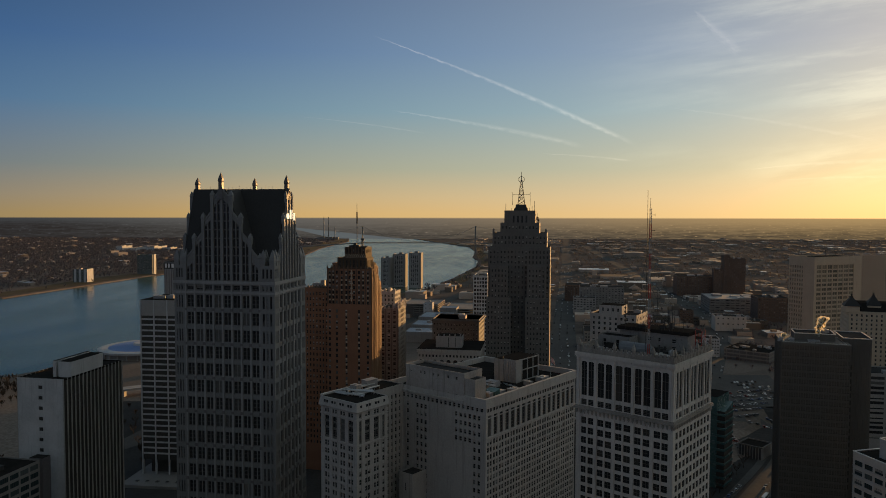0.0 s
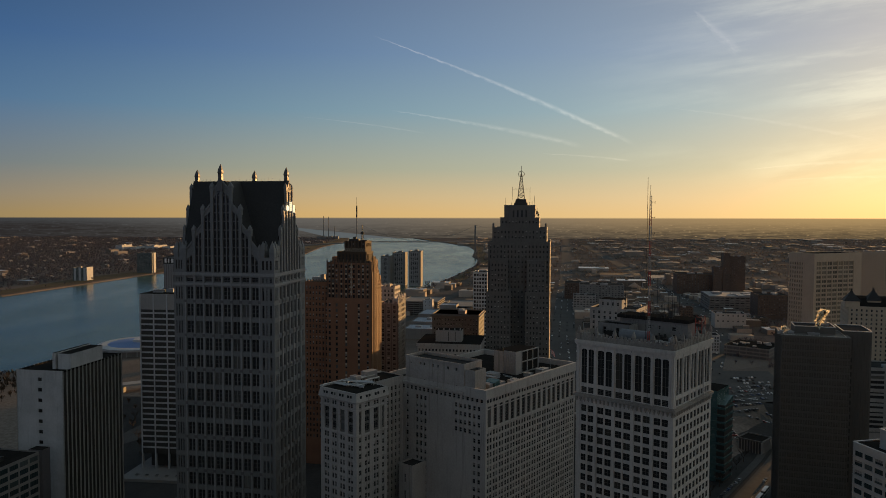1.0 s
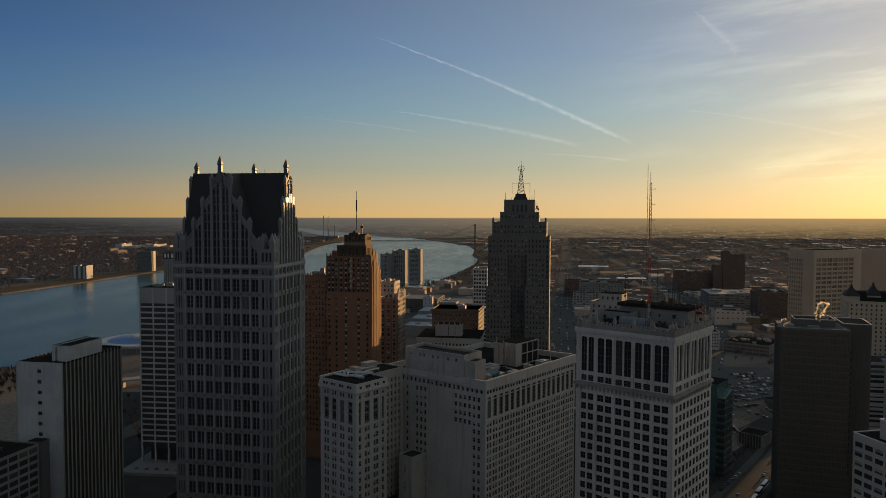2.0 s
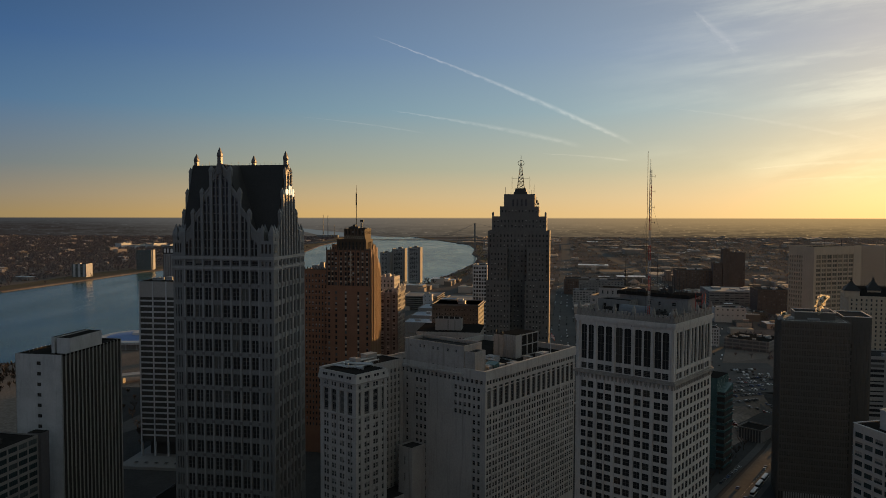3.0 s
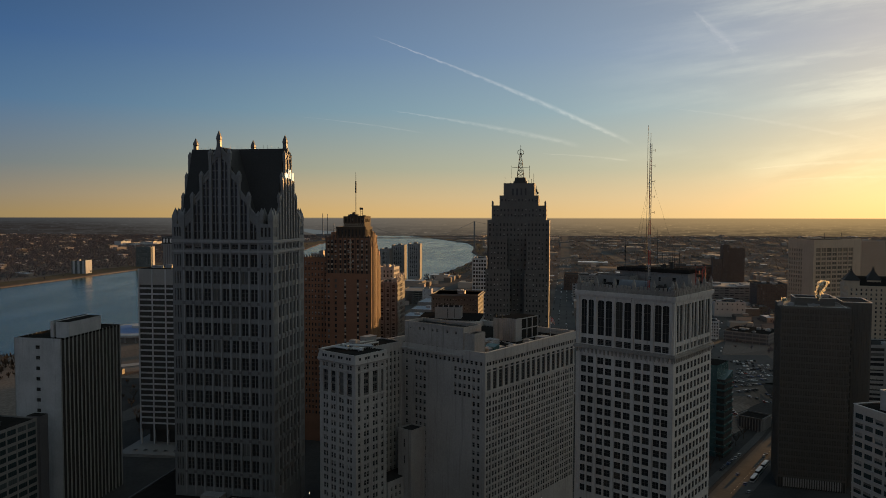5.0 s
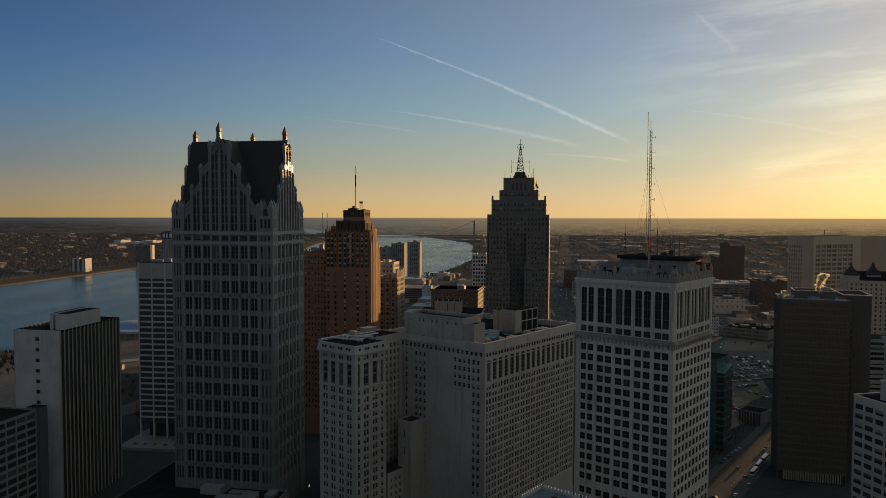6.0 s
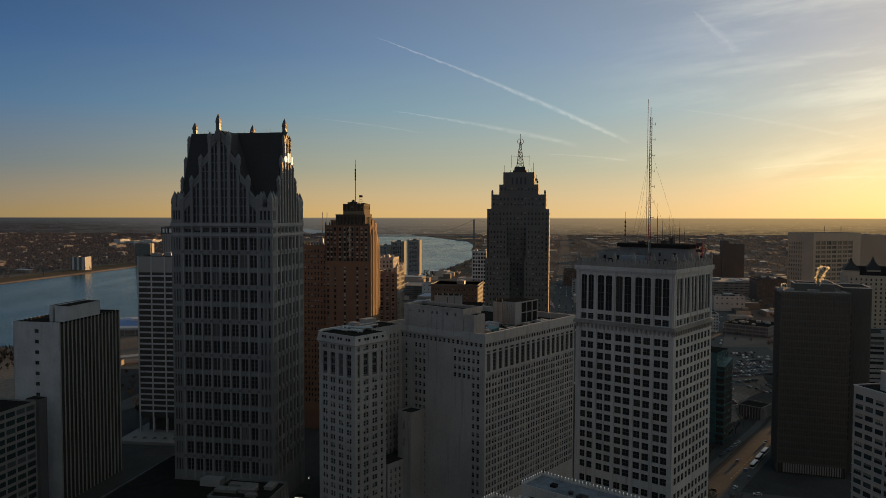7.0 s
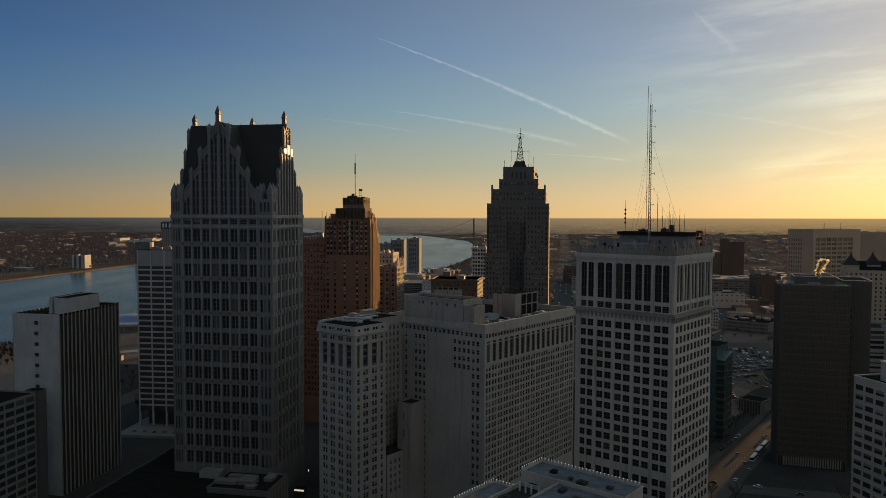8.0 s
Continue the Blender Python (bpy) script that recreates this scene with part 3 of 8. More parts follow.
def roof_gear(th, boxes, mat=None):
    """Plant on a roof: each a casing with a cap, as parts."""
    for x, y, z, w, d, h in boxes:
        s = Shape(mat or STEEL)
        s.box(x - w / 2, x + w / 2, y - d / 2, y + d / 2, z, z + h)
        unit = part("roof_unit", s, th.ob, "metal plant casing")
        s = Shape(mat or STEEL)
        s.box(x - w / 2 - 0.15, x + w / 2 + 0.15, y - d / 2 - 0.15, y + d / 2 + 0.15, z + h, z + h + 0.2)
        if min(w, d) > 1.8:
            s.taper(x, y, z + h + 0.2, z + h + 0.5, min(w, d) * 0.6, min(w, d) * 0.55, n=10)
        part("cap", s, unit)


def gothic_tower():
    th = Thing("office_tower", "grey granite gothic revival skyscraper with steep dark gabled roofs and spires", "skyscraper", -85.6, 371, 10.5, z=-6.9, size=1.045)
    W, D = 52.0, 39.5
    my = D / 2
    s = Shape(GRANITE_MID, GRANITE_DARK)
    rows = []
    z = 128.7
    while z > 14:
        rows.append((z - 6.1, z))
        z -= 8.5
    rows.append((131.3, 133.6))
    bays = even(5.4, W - 7.2, 8, 0.73)
    side = even(5.6, D - 5.6, 6, 0.66)
    block(th, s, W, D, 0, 136, (bays, rows), (side, rows), rec=0.9, style=(2, 3, 0.16), frame=GRANITE_DARK)
    part("wall", s, th.ob)
    # corner towers, with three narrow lights in each face
    for x0, x1, y0, y1 in ((-7.0, 0.5, -0.5, 5.2), (-52.5, -46.8, -0.5, 5.2), (-7.0, 0.5, D - 5.2, D + 0.5), (-52.5, -46.8, D - 5.2, D + 0.5)):
        c = Shape(GRANITE_MID)
        ct = [(z0, z1) for z0, z1 in rows] + [(137.5, 142.0)]
        block(th, c, x1 - x0, y1 - y0, 0, 143.6, (even(0.8, x1 - x0 - 0.8, 3, 0.55), ct), (even(0.8, y1 - y0 - 0.8, 3, 0.5), ct), x0=x1, y0=y0, rec=0.5, style=(1, 4), frame=DARKFRAME)
        tower = part("corner_tower", c, th.ob)
        for px, py in ((x0 + 1.3, y0 + 1.3), (x1 - 1.3, y0 + 1.3), (x0 + 1.3, y1 - 1.3), (x1 - 1.3, y1 - 1.3)):
            p = Shape(GRANITE_MID)
            p.taper(px, py, 143.0, 144.8, 2.4, 2.5)
            p.taper(px, py, 144.8, 146.0, 2.5, 2.8)
            p.taper(px, py, 146.0, 147.6, 2.8, 2.5)
            p.taper(px, py, 147.6, 149.6, 2.5, 1.4)
            p.taper(px, py, 149.6, 151.6, 1.4, 0.1)
            part("pinnacle", p, tower)
    # piers and mullions running up the shaft
    for i in range(9):
        g = Shape(GRANITE)
        x = -W + 5.4 + i * (W - 12.6) / 8
        g.box(x - 0.42, x + 0.42, -0.45, -0.003, 8, 134.3)
        part("pier", g, th.ob)
        if i < 8:
            g = Shape(GRANITE)
            x += (W - 12.6) / 16
            g.box(x - 0.13, x + 0.13, 0.45, 0.88, 8, 129.5)
            part("mullion", g, th.ob)
    for i in range(7):
        g = Shape(GRANITE)
        y = 5.6 + i * (D - 11.2) / 6
        g.box(0.003, 0.45, y - 0.42, y + 0.42, 8, 134.3)
        part("pier", g, th.ob)
    # dark stone squares where piers cross every second floor band
    for j in range(7):
        z = 120.6 - j * 17.0
        for i in range(9):
            g = Shape(GRANITE_DARK)
            x = -W + 5.4 + i * (W - 12.6) / 8
            g.box(x - 0.8, x + 0.8, -0.5, -0.455, z + 0.3, z + 1.7)
            part("stone_panel", g, th.ob)
        for i in range(7):
            g = Shape(GRANITE_DARK)
            y = 5.6 + i * (D - 11.2) / 6
            g.box(0.455, 0.5, y - 0.8, y + 0.8, z + 0.3, z + 1.7)
            part("stone_panel", g, th.ob)
    # string courses
    for z, h, d in ((134.4, 1.5, 0.9), (129.6, 1.1, 0.7)):
        b = Shape(GRANITE)
        b.box(-52.9, 0.9, -d, D + d, z, z + h)
        part("string_course", b, th.ob)
    # gables: stepped stone fronts, a pier with a pinnacle at each step and paired slit lights between the piers
    TIPS, HEADS = (182.4, 180.4, 169.6, 159.4, 151.2), (174.2, 164.6, 154.6, 143.6)

    def gable(mid, half, wide, box, plate, spot):
        """box(shape, v0, v1, z0, z1, out, back) and plate(shape, outline, out, back) set pieces on the face; spot(v) is a place on it."""
        step = half / 4
        edge = []
        for k in (4, 3, 2, 1):
            edge += [(k * step, TIPS[k] - 4.6), ((k - 1) * step, TIPS[k] + 1.3)]
        right = [(mid + v, z) for v, z in edge]
        left = [(mid - v, z) for v, z in edge[::-1]][1:]
        g = Shape(GRANITE_DARK)
        plate(g, [(mid - half, 136.0), (mid + half, 136.0)] + right + left, -0.75, 1.25)
        face = part("gable", g, th.ob)
        for sg in (-1, 1):
            for k in range(4):
                v0, v1 = mid + sg * k * step, mid + sg * (k + 1) * step
                z0, z1 = TIPS[k + 1] + 1.3, TIPS[k + 1] - 4.6
                h0, h1 = HEADS[k] + 2.2, HEADS[k] - 2.2
                g = Shape(GRANITE_MID)
                line = [(v0, h0), (v1, h1), (v1, z1), (v0, z0)]
                plate(g, line if sg > 0 else line[::-1], 0.0, 0.74)
                part("gable_stone", g, face)
                g = Shape(GRANITE_MID)
                line = [(v0, z0 - 1.0), (v1, z1 - 1.0), (v1, z1 + 0.25), (v0, z0 + 0.25)]
                plate(g, line if sg > 0 else line[::-1], 0.3, -0.003)
                part("raking_band", g, face)
                mullion = (v0 + v1) / 2
                g = Shape(GRANITE_MID)
                box(g, mullion - 0.27, mullion + 0.27, 136, HEADS[k] + 0.1, 0.12, 0.7)
                part("mullion", g, face)
                for m, (c, h) in enumerate((((v0 + mullion) / 2, h0 - 0.3), ((v1 + mullion) / 2, h1 + 0.3))):
                    if h < 140:
                        continue
                    g = Shape(GLASS_FIELD, GRANITE_DARK)
                    box(g, c - step * 0.19, c + step * 0.19, 136.4, h, -0.5, 0.72)
                    part("window", g, face)
                    z = 139.6
                    while z < h - 1.5:
                        g = Shape(GRANITE_DARK)
                        box(g, c - step * 0.2, c + step * 0.2, z, z + 0.55, -0.35, 0.7)
                        part("spandrel", g, face)
                        z += 4.25
        for k in range(-4, 5):
            v, z = mid + k * step, TIPS[abs(k)]
            if abs(k) == 4:
                z = 150.0
            g = Shape(GRANITE_MID)
            box(g, v - wide, v + wide, 134.5, z - 4.2, 0.55, 0.74)
            pier = part("pier", g, face)
            if k == 0:
                continue
            g = Shape(GRANITE_MID)
            w = wide * 2.5
            for a, b, w0, w1 in ((-5.4, -3.2, 0.95, 1.0), (-3.2, -2.3, 1.0, 1.15), (-2.3, -1.2, 1.15, 0.75), (-1.2, 0.0, 0.75, 0.08)):
                g.taper(*spot(v), z + a, z + b, w * w0, w * w1)
            part("pinnacle", g, pier)

    for y_face, sg in ((0.0, -1), (D, 1)):
        gable(-26.9, 19.7, 0.72, lambda g, a, b, z0, z1, out, bk: g.box(a, b, min(y_face + sg * out, y_face - sg * bk), max(y_face + sg * out, y_face - sg * bk), z0, z1), lambda g, line, out, bk: g.slab_y(line, min(y_face + sg * out, y_face - sg * bk), max(y_face + sg * out, y_face - sg * bk)), lambda v: (v, y_face - sg * 0.3))
    for x_face, sg in ((0.0, 1), (-W, -1)):
        gable(my, 14.2, 0.55, lambda g, a, b, z0, z1, out, bk: g.box(min(x_face + sg * out, x_face - sg * bk), max(x_face + sg * out, x_face - sg * bk), a, b, z0, z1), lambda g, line, out, bk: g.slab_x(line, min(x_face + sg * out, x_face - sg * bk), max(x_face + sg * out, x_face - sg * bk)), lambda v: (x_face - sg * 0.3, v))
    # crossing roofs
    r = Shape(SLATE)
    zt, ze = 181.5, 141.0
    r.slab_x([(my - 15.5, ze), (my + 15.5, ze), (my + 2.2, zt), (my - 2.2, zt)], -W + 1.0, -1.0)
    part("roof", r, th.ob, "steep dark metal roof")
    r = Shape(SLATE)
    r.slab_y([(-26.6 - 18.5, ze), (-26.6 + 18.5, ze), (-26.6 + 1.5, zt - 0.6), (-26.6 - 1.5, zt - 0.6)], 1.0, D - 1.0)
    part("roof", r, th.ob, "steep dark metal roof")
    # spires in dark granite: the backlit silhouette is put into the colour
    for x, y, z in ((-27.4, 0.6, 189.2), (-1.3, my, 188.6), (-W + 1.7, my, 187.6), (-27.4, D - 0.6, 188.2)):
        p = Shape(GRANITE_DARK)
        p.taper(x, y, 176, 180.8, 3.4, 2.3)
        h = z - 180.8
        for a, b, w0, w1 in ((0.0, 0.42, 1.9, 1.8), (0.42, 0.5, 1.8, 2.2), (0.5, 0.64, 2.2, 1.9), (0.64, 0.8, 1.9, 1.2), (0.8, 1.0, 1.2, 0.1)):
            p.taper(x, y, 180.8 + h * a, 180.8 + h * b, w0, w1)
        part("spire", p, th.ob)
    rail = Shape(STEEL)
    for i in range(24):
        x = -50 + i * 2.0
        rail.rod((x, my - 2.0, zt), (x, my - 2.0, zt + random.choice((0.9, 0.9, 1.8))), 0.06)
    part("roof_rail", rail, th.ob)
    # lit sign on the sunward gable, as plain shapes
    sg = Shape(SIGN)
    ring = [(15.0 + 1.6 * math.cos(a * math.pi / 5), 167.8 + 1.5 * math.sin(a * math.pi / 5)) for a in range(10)]
    sg.slab_x(ring, 1.0, 1.35)
    for c, w, z0, z1 in ((18.2, 0.85, 166.3, 171.0), (20.2, 0.85, 166.3, 171.0), (23.2, 2.1, 165.6, 169.4)):
        sg.slab_x([(c - w / 2, z0), (c + w / 2, z0), (c + w / 2, z1), (c - w / 2, z1)], 1.0, 1.35)
    part("sign", sg, th.ob, "lit white sign of plain shapes")
    # podium: a broad dark flat roof round the foot, with a parapet and a corner annex
    pd = Shape(GRANITE_DARK, TAR)
    pd.box(-72, 7, -60, -0.6, LOW, 7.2, 0, 1)
    pd.box(-72, -53, -0.6, 47, LOW, 7.2, 0, 1)
    pd.box(-72.4, -71.7, -60, 47.2, 6.6, 8.0)
    pd.box(-71.7, -53, 46.6, 47.2, 6.6, 8.0)
    part("podium", pd, th.ob, "low podium with a dark flat roof")
    pd = Shape(GRANITE_MID, TAR)
    pd.box(-22.5, 7.4, -24, -0.6, LOW, 9.0, 0, 1)
    pd.parapet(-22.6, 7.5, -24.1, -0.6, 9.0, 9.9, 0.5)
    annex = part("annex", pd, th.ob, "corner annex with stone fins")
    for i in range(7):
        pd = Shape(GRANITE)
        pd.box(7.403, 7.75, -23 + i * 3.6, -22 + i * 3.6, LOW, 8.6)
        part("fin", pd, annex)
    pd = Shape(PALE, STEEL)
    pd.box(-35.5, -25, -7.0, -1.2, 7.2, 10.6, 0, 1)
    part("plant_box", pd, th.ob, "pale plant box")
    th.windows(300)
    roof_gear(th, [(-17, -15, 9, 11, 4.5, 1.3), (-7, -13.5, 9, 8, 6, 1.8), (-12, -8, 9, 14, 3.5, 1.2), (1.5, -7, 9, 4, 7, 1.4), (-3, -19, 9, 5, 3, 1.0)], CONCRETE)


def cream_tower():
    th = Thing("office_tower", "cream terracotta gothic office tower with tall arcaded top floors", "office tower", 72.6, 228, 40)
    W, D = 34.6, 32.6
    s = Shape(CREAM, TAR)
    xs = [(-32.6, -30.6), (-30.0, -28.0), (-26.5, -24.2), (-23.6, -21.3), (-19.9, -17.5), (-16.9, -14.5), (-13.1, -10.8), (-10.1, -7.8), (-6.4, -4.2), (-3.8, -1.7)]
    cols = [(a + W, b + W) for a, b in xs]
    side = pairs(1.5, D - 0.9, 5, 1.1, 1.95)
    heads = [56.3 + 3.42 * i for i in range(14)] + [51.4 - 3.42 * i for i in range(13)]
    rows = [(h - 2.25, h) for h in heads if h < 102.5] + [(105.0, 107.0), (108.3, 120.0)]
    shaft = [r for r in rows if r[1] < 103]
    arcade = [r for r in rows if r[1] > 103]
    block(th, s, W, D, 0, 103.9, (cols, shaft), (side, shaft), rec=0.2, style=(2, 2), frame=BRONZE, top=1, thin=0.2)
    part("wall", s, th.ob)
    s = Shape(CREAM, TAR)
    block(th, s, W, D, 103.9, 122, (cols, arcade), ([(1.9, 4.0), (4.5, 6.8), (7.6, 9.9), (10.4, 12.6), (13.8, 16.1), (16.7, 18.9), (20.2, 22.4), (22.9, 25.2), (26.1, 28.2), (28.6, 30.7)], arcade), rec=0.17, style=(2, 4, 0.12), frame=BRONZE, top=1, thin=0.4)
    part("wall", s, th.ob)
    # arches at the head of the tall windows, cornice and ledge
    c = Shape(CREAM)
    c.box(-W - 0.5, 0.5, -0.5, D + 0.5, 121.7, 123.0)
    c.box(-W - 0.25, 0.25, -0.25, D + 0.25, 121.2, 121.7)
    part("cornice", c, th.ob)
    c = Shape(CREAM_OLD)
    c.box(-W - 0.7, 0.7, -0.7, D + 0.7, 103.5, 104.3)
    c.box(-W - 0.4, 0.4, -0.4, D + 0.4, 104.3, 104.7)
    part("ledge", c, th.ob, "carved terracotta ledge")
    for a, b in xs:
        arch = Shape(CREAM)
        for p, q in ((a, a + 0.7), (b, b - 0.7)):
            line = [(p, 120.02), (p, 119.65), ((p + q) / 2, 119.9), (q, 120.02)]
            arch.slab_y(line if q > p else line[::-1], 0.03, 0.14)
        part("window_arch", arch, th.ob)
    tooth = Shape(CREAM_OLD)
    tooth.box(-0.3, 0.3, -0.45, -0.003, 102.4, 103.4)
    tooth.box(-0.2, 0.2, -0.25, -0.003, 101.9, 102.4)
    tooth = tooth.mesh("corbel")
    for i in range(24):
        a = part("corbel", tooth, th.ob)
        a.location = (-W + 0.4 + i * (W - 0.8) / 23, 0, 0)
        b = part("corbel", tooth, th.ob)
        b.matrix_basis = pose(0, 0.4 + i * (D - 0.8) / 23, 0, 0, 0, 90)
    for a, b in zip(xs, xs[1:]):
        x, half = (a[1] + b[0]) / 2, (b[0] - a[1]) / 2 * 0.8
        p = Shape(CREAM)
        p.box(x - half, x + half, -0.28, -0.003, 0, 101.8)
        part("pier", p, th.ob)
    for i, x in enumerate((-33.7, -27.25, -20.6, -13.8, -7.1, -0.8)):
        p = Shape(CREAM)
        p.box(x - 0.38, x + 0.38, -0.4, 0.1, 104.7, 121.0)
        part("pier", p, th.ob)
        p = Shape(CREAM_OLD)
        spike(p, x, 0.3, 123.0, 128.0, 1.15)
        part("pinnacle", p, th.ob)
    for i in range(6):
        y = min(max(1.5 + i * (D - 2.4) / 5, 0.9), D - 0.6)
        p = Shape(CREAM)
        p.box(-0.1, 0.16, y - 0.32, y + 0.32, 104.7, 121.0)
        part("pier", p, th.ob)
        p = Shape(CREAM_OLD)
        spike(p, -0.3, y, 123.0, 128.0, 1.1)
        part("pinnacle", p, th.ob)
    # gabled gothic parapet
    pp = Shape(CREAM_OLD)
    pp.parapet(-W, 0, 0, D, 123.0, 124.5, 0.45)
    for i in range(26):
        x, y = -W + 0.5 + i * (W - 1.0) / 25, 0.5 + i * (D - 1.0) / 25
        up = 125.0 + 0.6 * abs(math.sin(i * math.pi / 5.0))
        pp.box(x - 0.42, x + 0.42, 0.0, 0.45, 124.5, up)
        pp.box(-0.45, 0.0, y - 0.42, y + 0.42, 124.5, up)
        pp.box(-W, -W + 0.45, y - 0.42, y + 0.42, 124.5, up)
        pp.box(x - 0.16, x + 0.16, -0.12, -0.003, 123.1, 124.4)
        pp.box(0.003, 0.12, y - 0.16, y + 0.16, 123.1, 124.4)
    part("parapet", pp, th.ob, "gabled gothic parapet")
    # penthouses
    h = Shape(CONCRETE, TAR)
    block(th, h, 25, 8, 122, 128.6, ([(3, 4), (10.6, 11.8), (14.5, 15.3), (19.4, 20.8)], [(123.2, 124.4), (125.6, 127.0)]), None, x0=-4.5, y0=22, top=1, roof=0.5)
    part("penthouse", h, th.ob, "pale rendered penthouse with a black roof edge")
    h = Shape(TAR)
    h.box(-30.3, -3.9, 21.3, 30.6, 128.7, 129.9)
    part("roof_slab", h, th.ob, "thick black flat roof")
    h = Shape(CONCRETE, TAR)
    block(th, h, 12, 7, 122, 127.4, ([(2, 3.2), (7, 8.2)], [(123.5, 126)]), None, x0=-22.0, y0=14, top=1, roof=0.5)
    part("penthouse", h, th.ob)
    # long rounded tank on a cradle
    h = Shape(BLUEGREY, DARKSTEEL)
    for k in range(3):
        h.box(-22.5 + k * 4, -21.9 + k * 4, 9.2, 12.8, 122, 123.4, 1)
    h.rod((-23.4, 11, 124.6), (-13.0, 11, 124.6), 1.9, 0, 14)
    h.rod((-23.9, 11, 124.6), (-23.4, 11, 124.6), 1.3, 0, 12)
    h.rod((-13.0, 11, 124.6), (-12.5, 11, 124.6), 1.3, 0, 12)
    part("tank", h, th.ob, "blue grey rounded tank on a cradle")
    # small lattice frame at the corner of the roof
    h = Shape(RED, DARKSTEEL)
    for x in (-3.4, -1.2):
        for y in (26, 29):
            h.rod((x, y, 122), (x, y, 130.4), 0.12)
    for k in range(4):
        z = 123 + k * 2.1
        h.rod((-3.4, 26, z), (-1.2, 26, z + 1.9), 0.08)
        h.rod((-1.2, 26, z), (-3.4, 26, z + 1.9), 0.08)
        h.rod((-1.2, 26, z), (-1.2, 29, z + 1.9), 0.08)
        h.box(-3.3, -1.3, 25.9, 26.0, z + 0.3, z + 1.2, 1)
    part("lattice_frame", h, th.ob, "rusty red lattice frame")
    th.windows(300, ARCADE_GLASS, False)
    for x0, x1, y, z in ((-30, -22, 10, 3.0), (-33, -24, 18, 4.5)):
        lean = Shape(TAR)
        lean.slab_x([(y - 2.5, 122), (y + 3, 122), (y + 3, 122 + z)], x0, x1)
        part("sloping_hood", lean, th.ob)
    for x, y, r, hh in ((-7, 15, 1.2, 2.2), (-30, 6, 1.0, 2.4)):
        tank = Shape(STEEL)
        tank.taper(x, y, 122, 122 + hh, r * 2, r * 2, n=14)
        tank.taper(x, y, 122 + hh, 122.5 + hh, r * 2, r * 0.6, n=14)
        part("tank", tank, th.ob)
    roof_gear(th, [(-6, 5, 122, 2.2, 2.2, 1.8), (-3.5, 9, 122, 2, 3, 1.5), (-8, 17, 122, 5, 3, 1.6), (-12.5, 18.5, 122, 3, 2.4, 2.0), (-29, 20, 122, 3, 3, 4), (-12, 26, 129.9, 1.2, 1.2, 2.2), (-15, 27, 129.9, 2, 2, 0.9), (-22, 25, 129.9, 3, 2, 0.6)], DARKSTEEL)
    clutter = Shape(DARKSTEEL)
    for i in range(40):
        x, y = random.uniform(-33, -1), random.uniform(2, 21)
        hh = random.choice((1.2, 2.0, 3.2))
        clutter.rod((x, y, 122), (x, y, 122 + hh), 0.07)
        if i % 3 == 0:
            clutter.box(x - 0.3, x + 0.3, y - 0.15, y + 0.15, 122 + hh * 0.6, 122 + hh)
    part("aerial_cluster", clutter, th.ob, "thin aerials and brackets", "stuff")
    mast = Thing("radio_mast", "red and white lattice radio mast held by guy wires", "radio mast", 68.6, 243.0, 40, z=122.0)
    seg = 5.0
    for i in range(10):
        m = Shape(RED if i % 2 == 0 else PALE)
        z0 = i * seg
        leg = [(0.38 * math.cos(a), 0.38 * math.sin(a)) for a in (0.5, 2.594, 4.689)]
        for j, (x, y) in enumerate(leg):
            m.rod((x, y, z0), (x, y, z0 + seg), 0.1, n=4)
            x2, y2 = leg[(j + 1) % 3]
            for q in range(4):
                za = z0 + q * seg / 4
                m.rod((x, y, za), (x2, y2, za + seg / 4), 0.045, n=3)
        part("mast_section", m, mast.ob)
    for i in range(9):
        m = Shape(DARKSTEEL)
        z = 7 + i * 5.1
        m.rod((0.3, 0, z), (1.4, 0.45, z), 0.06)
        m.rod((1.4, 0.45, z - 0.45), (1.4, 0.45, z + 0.45), 0.06)
        part("dipole", m, mast.ob)
    m = Shape(DARKSTEEL)
    m.rod((0, 0, 50), (0, 0, 53.5), 0.08)
    m.rod((-0.8, -0.4, 0), (-0.8, -0.4, 56.0), 0.08)
    part("whip_aerial", m, mast.ob)
    for a in (0.4, 2.5, 4.6):
        g = Shape(DARKSTEEL)
        g.rod((0, 0, 40), (14 * math.cos(a), 10 * math.sin(a), -2.5), 0.025, n=3)
        g.rod((0, 0, 25), (14 * math.cos(a), 10 * math.sin(a), -2.5), 0.025, n=3)
        part("guy_wire", g, mast.ob)
    for x, y, h in ((74, 252, 14), (79, 251, 9), (81, 250, 8), (77.5, 249, 6), (63.5, 254, 11), (75.4, 251, 8), (76.6, 252, 5), (80, 252, 7), (82.4, 249.5, 6), (78.3, 253, 10), (72, 253, 5)):
        w = Thing("whip_aerial", "thin dark aerial pole on a tower roof", "aerial", x, y, 0, z=130)
        m = Shape(DARKSTEEL)
        m.rod((0, 0, 0), (0, 0, h * 0.7), 0.1)
        m.rod((0, 0, h * 0.7), (0, 0, h), 0.04)
        if h == 11:
            for zz in (3.2, 4.7, 6.2, 7.6):
                m.taper(0, 0, zz - 0.45, zz, 0.25, 0.85, n=8)
                m.taper(0, 0, zz, zz + 0.45, 0.85, 0.25, n=8)
        part("pole", m, w.ob)


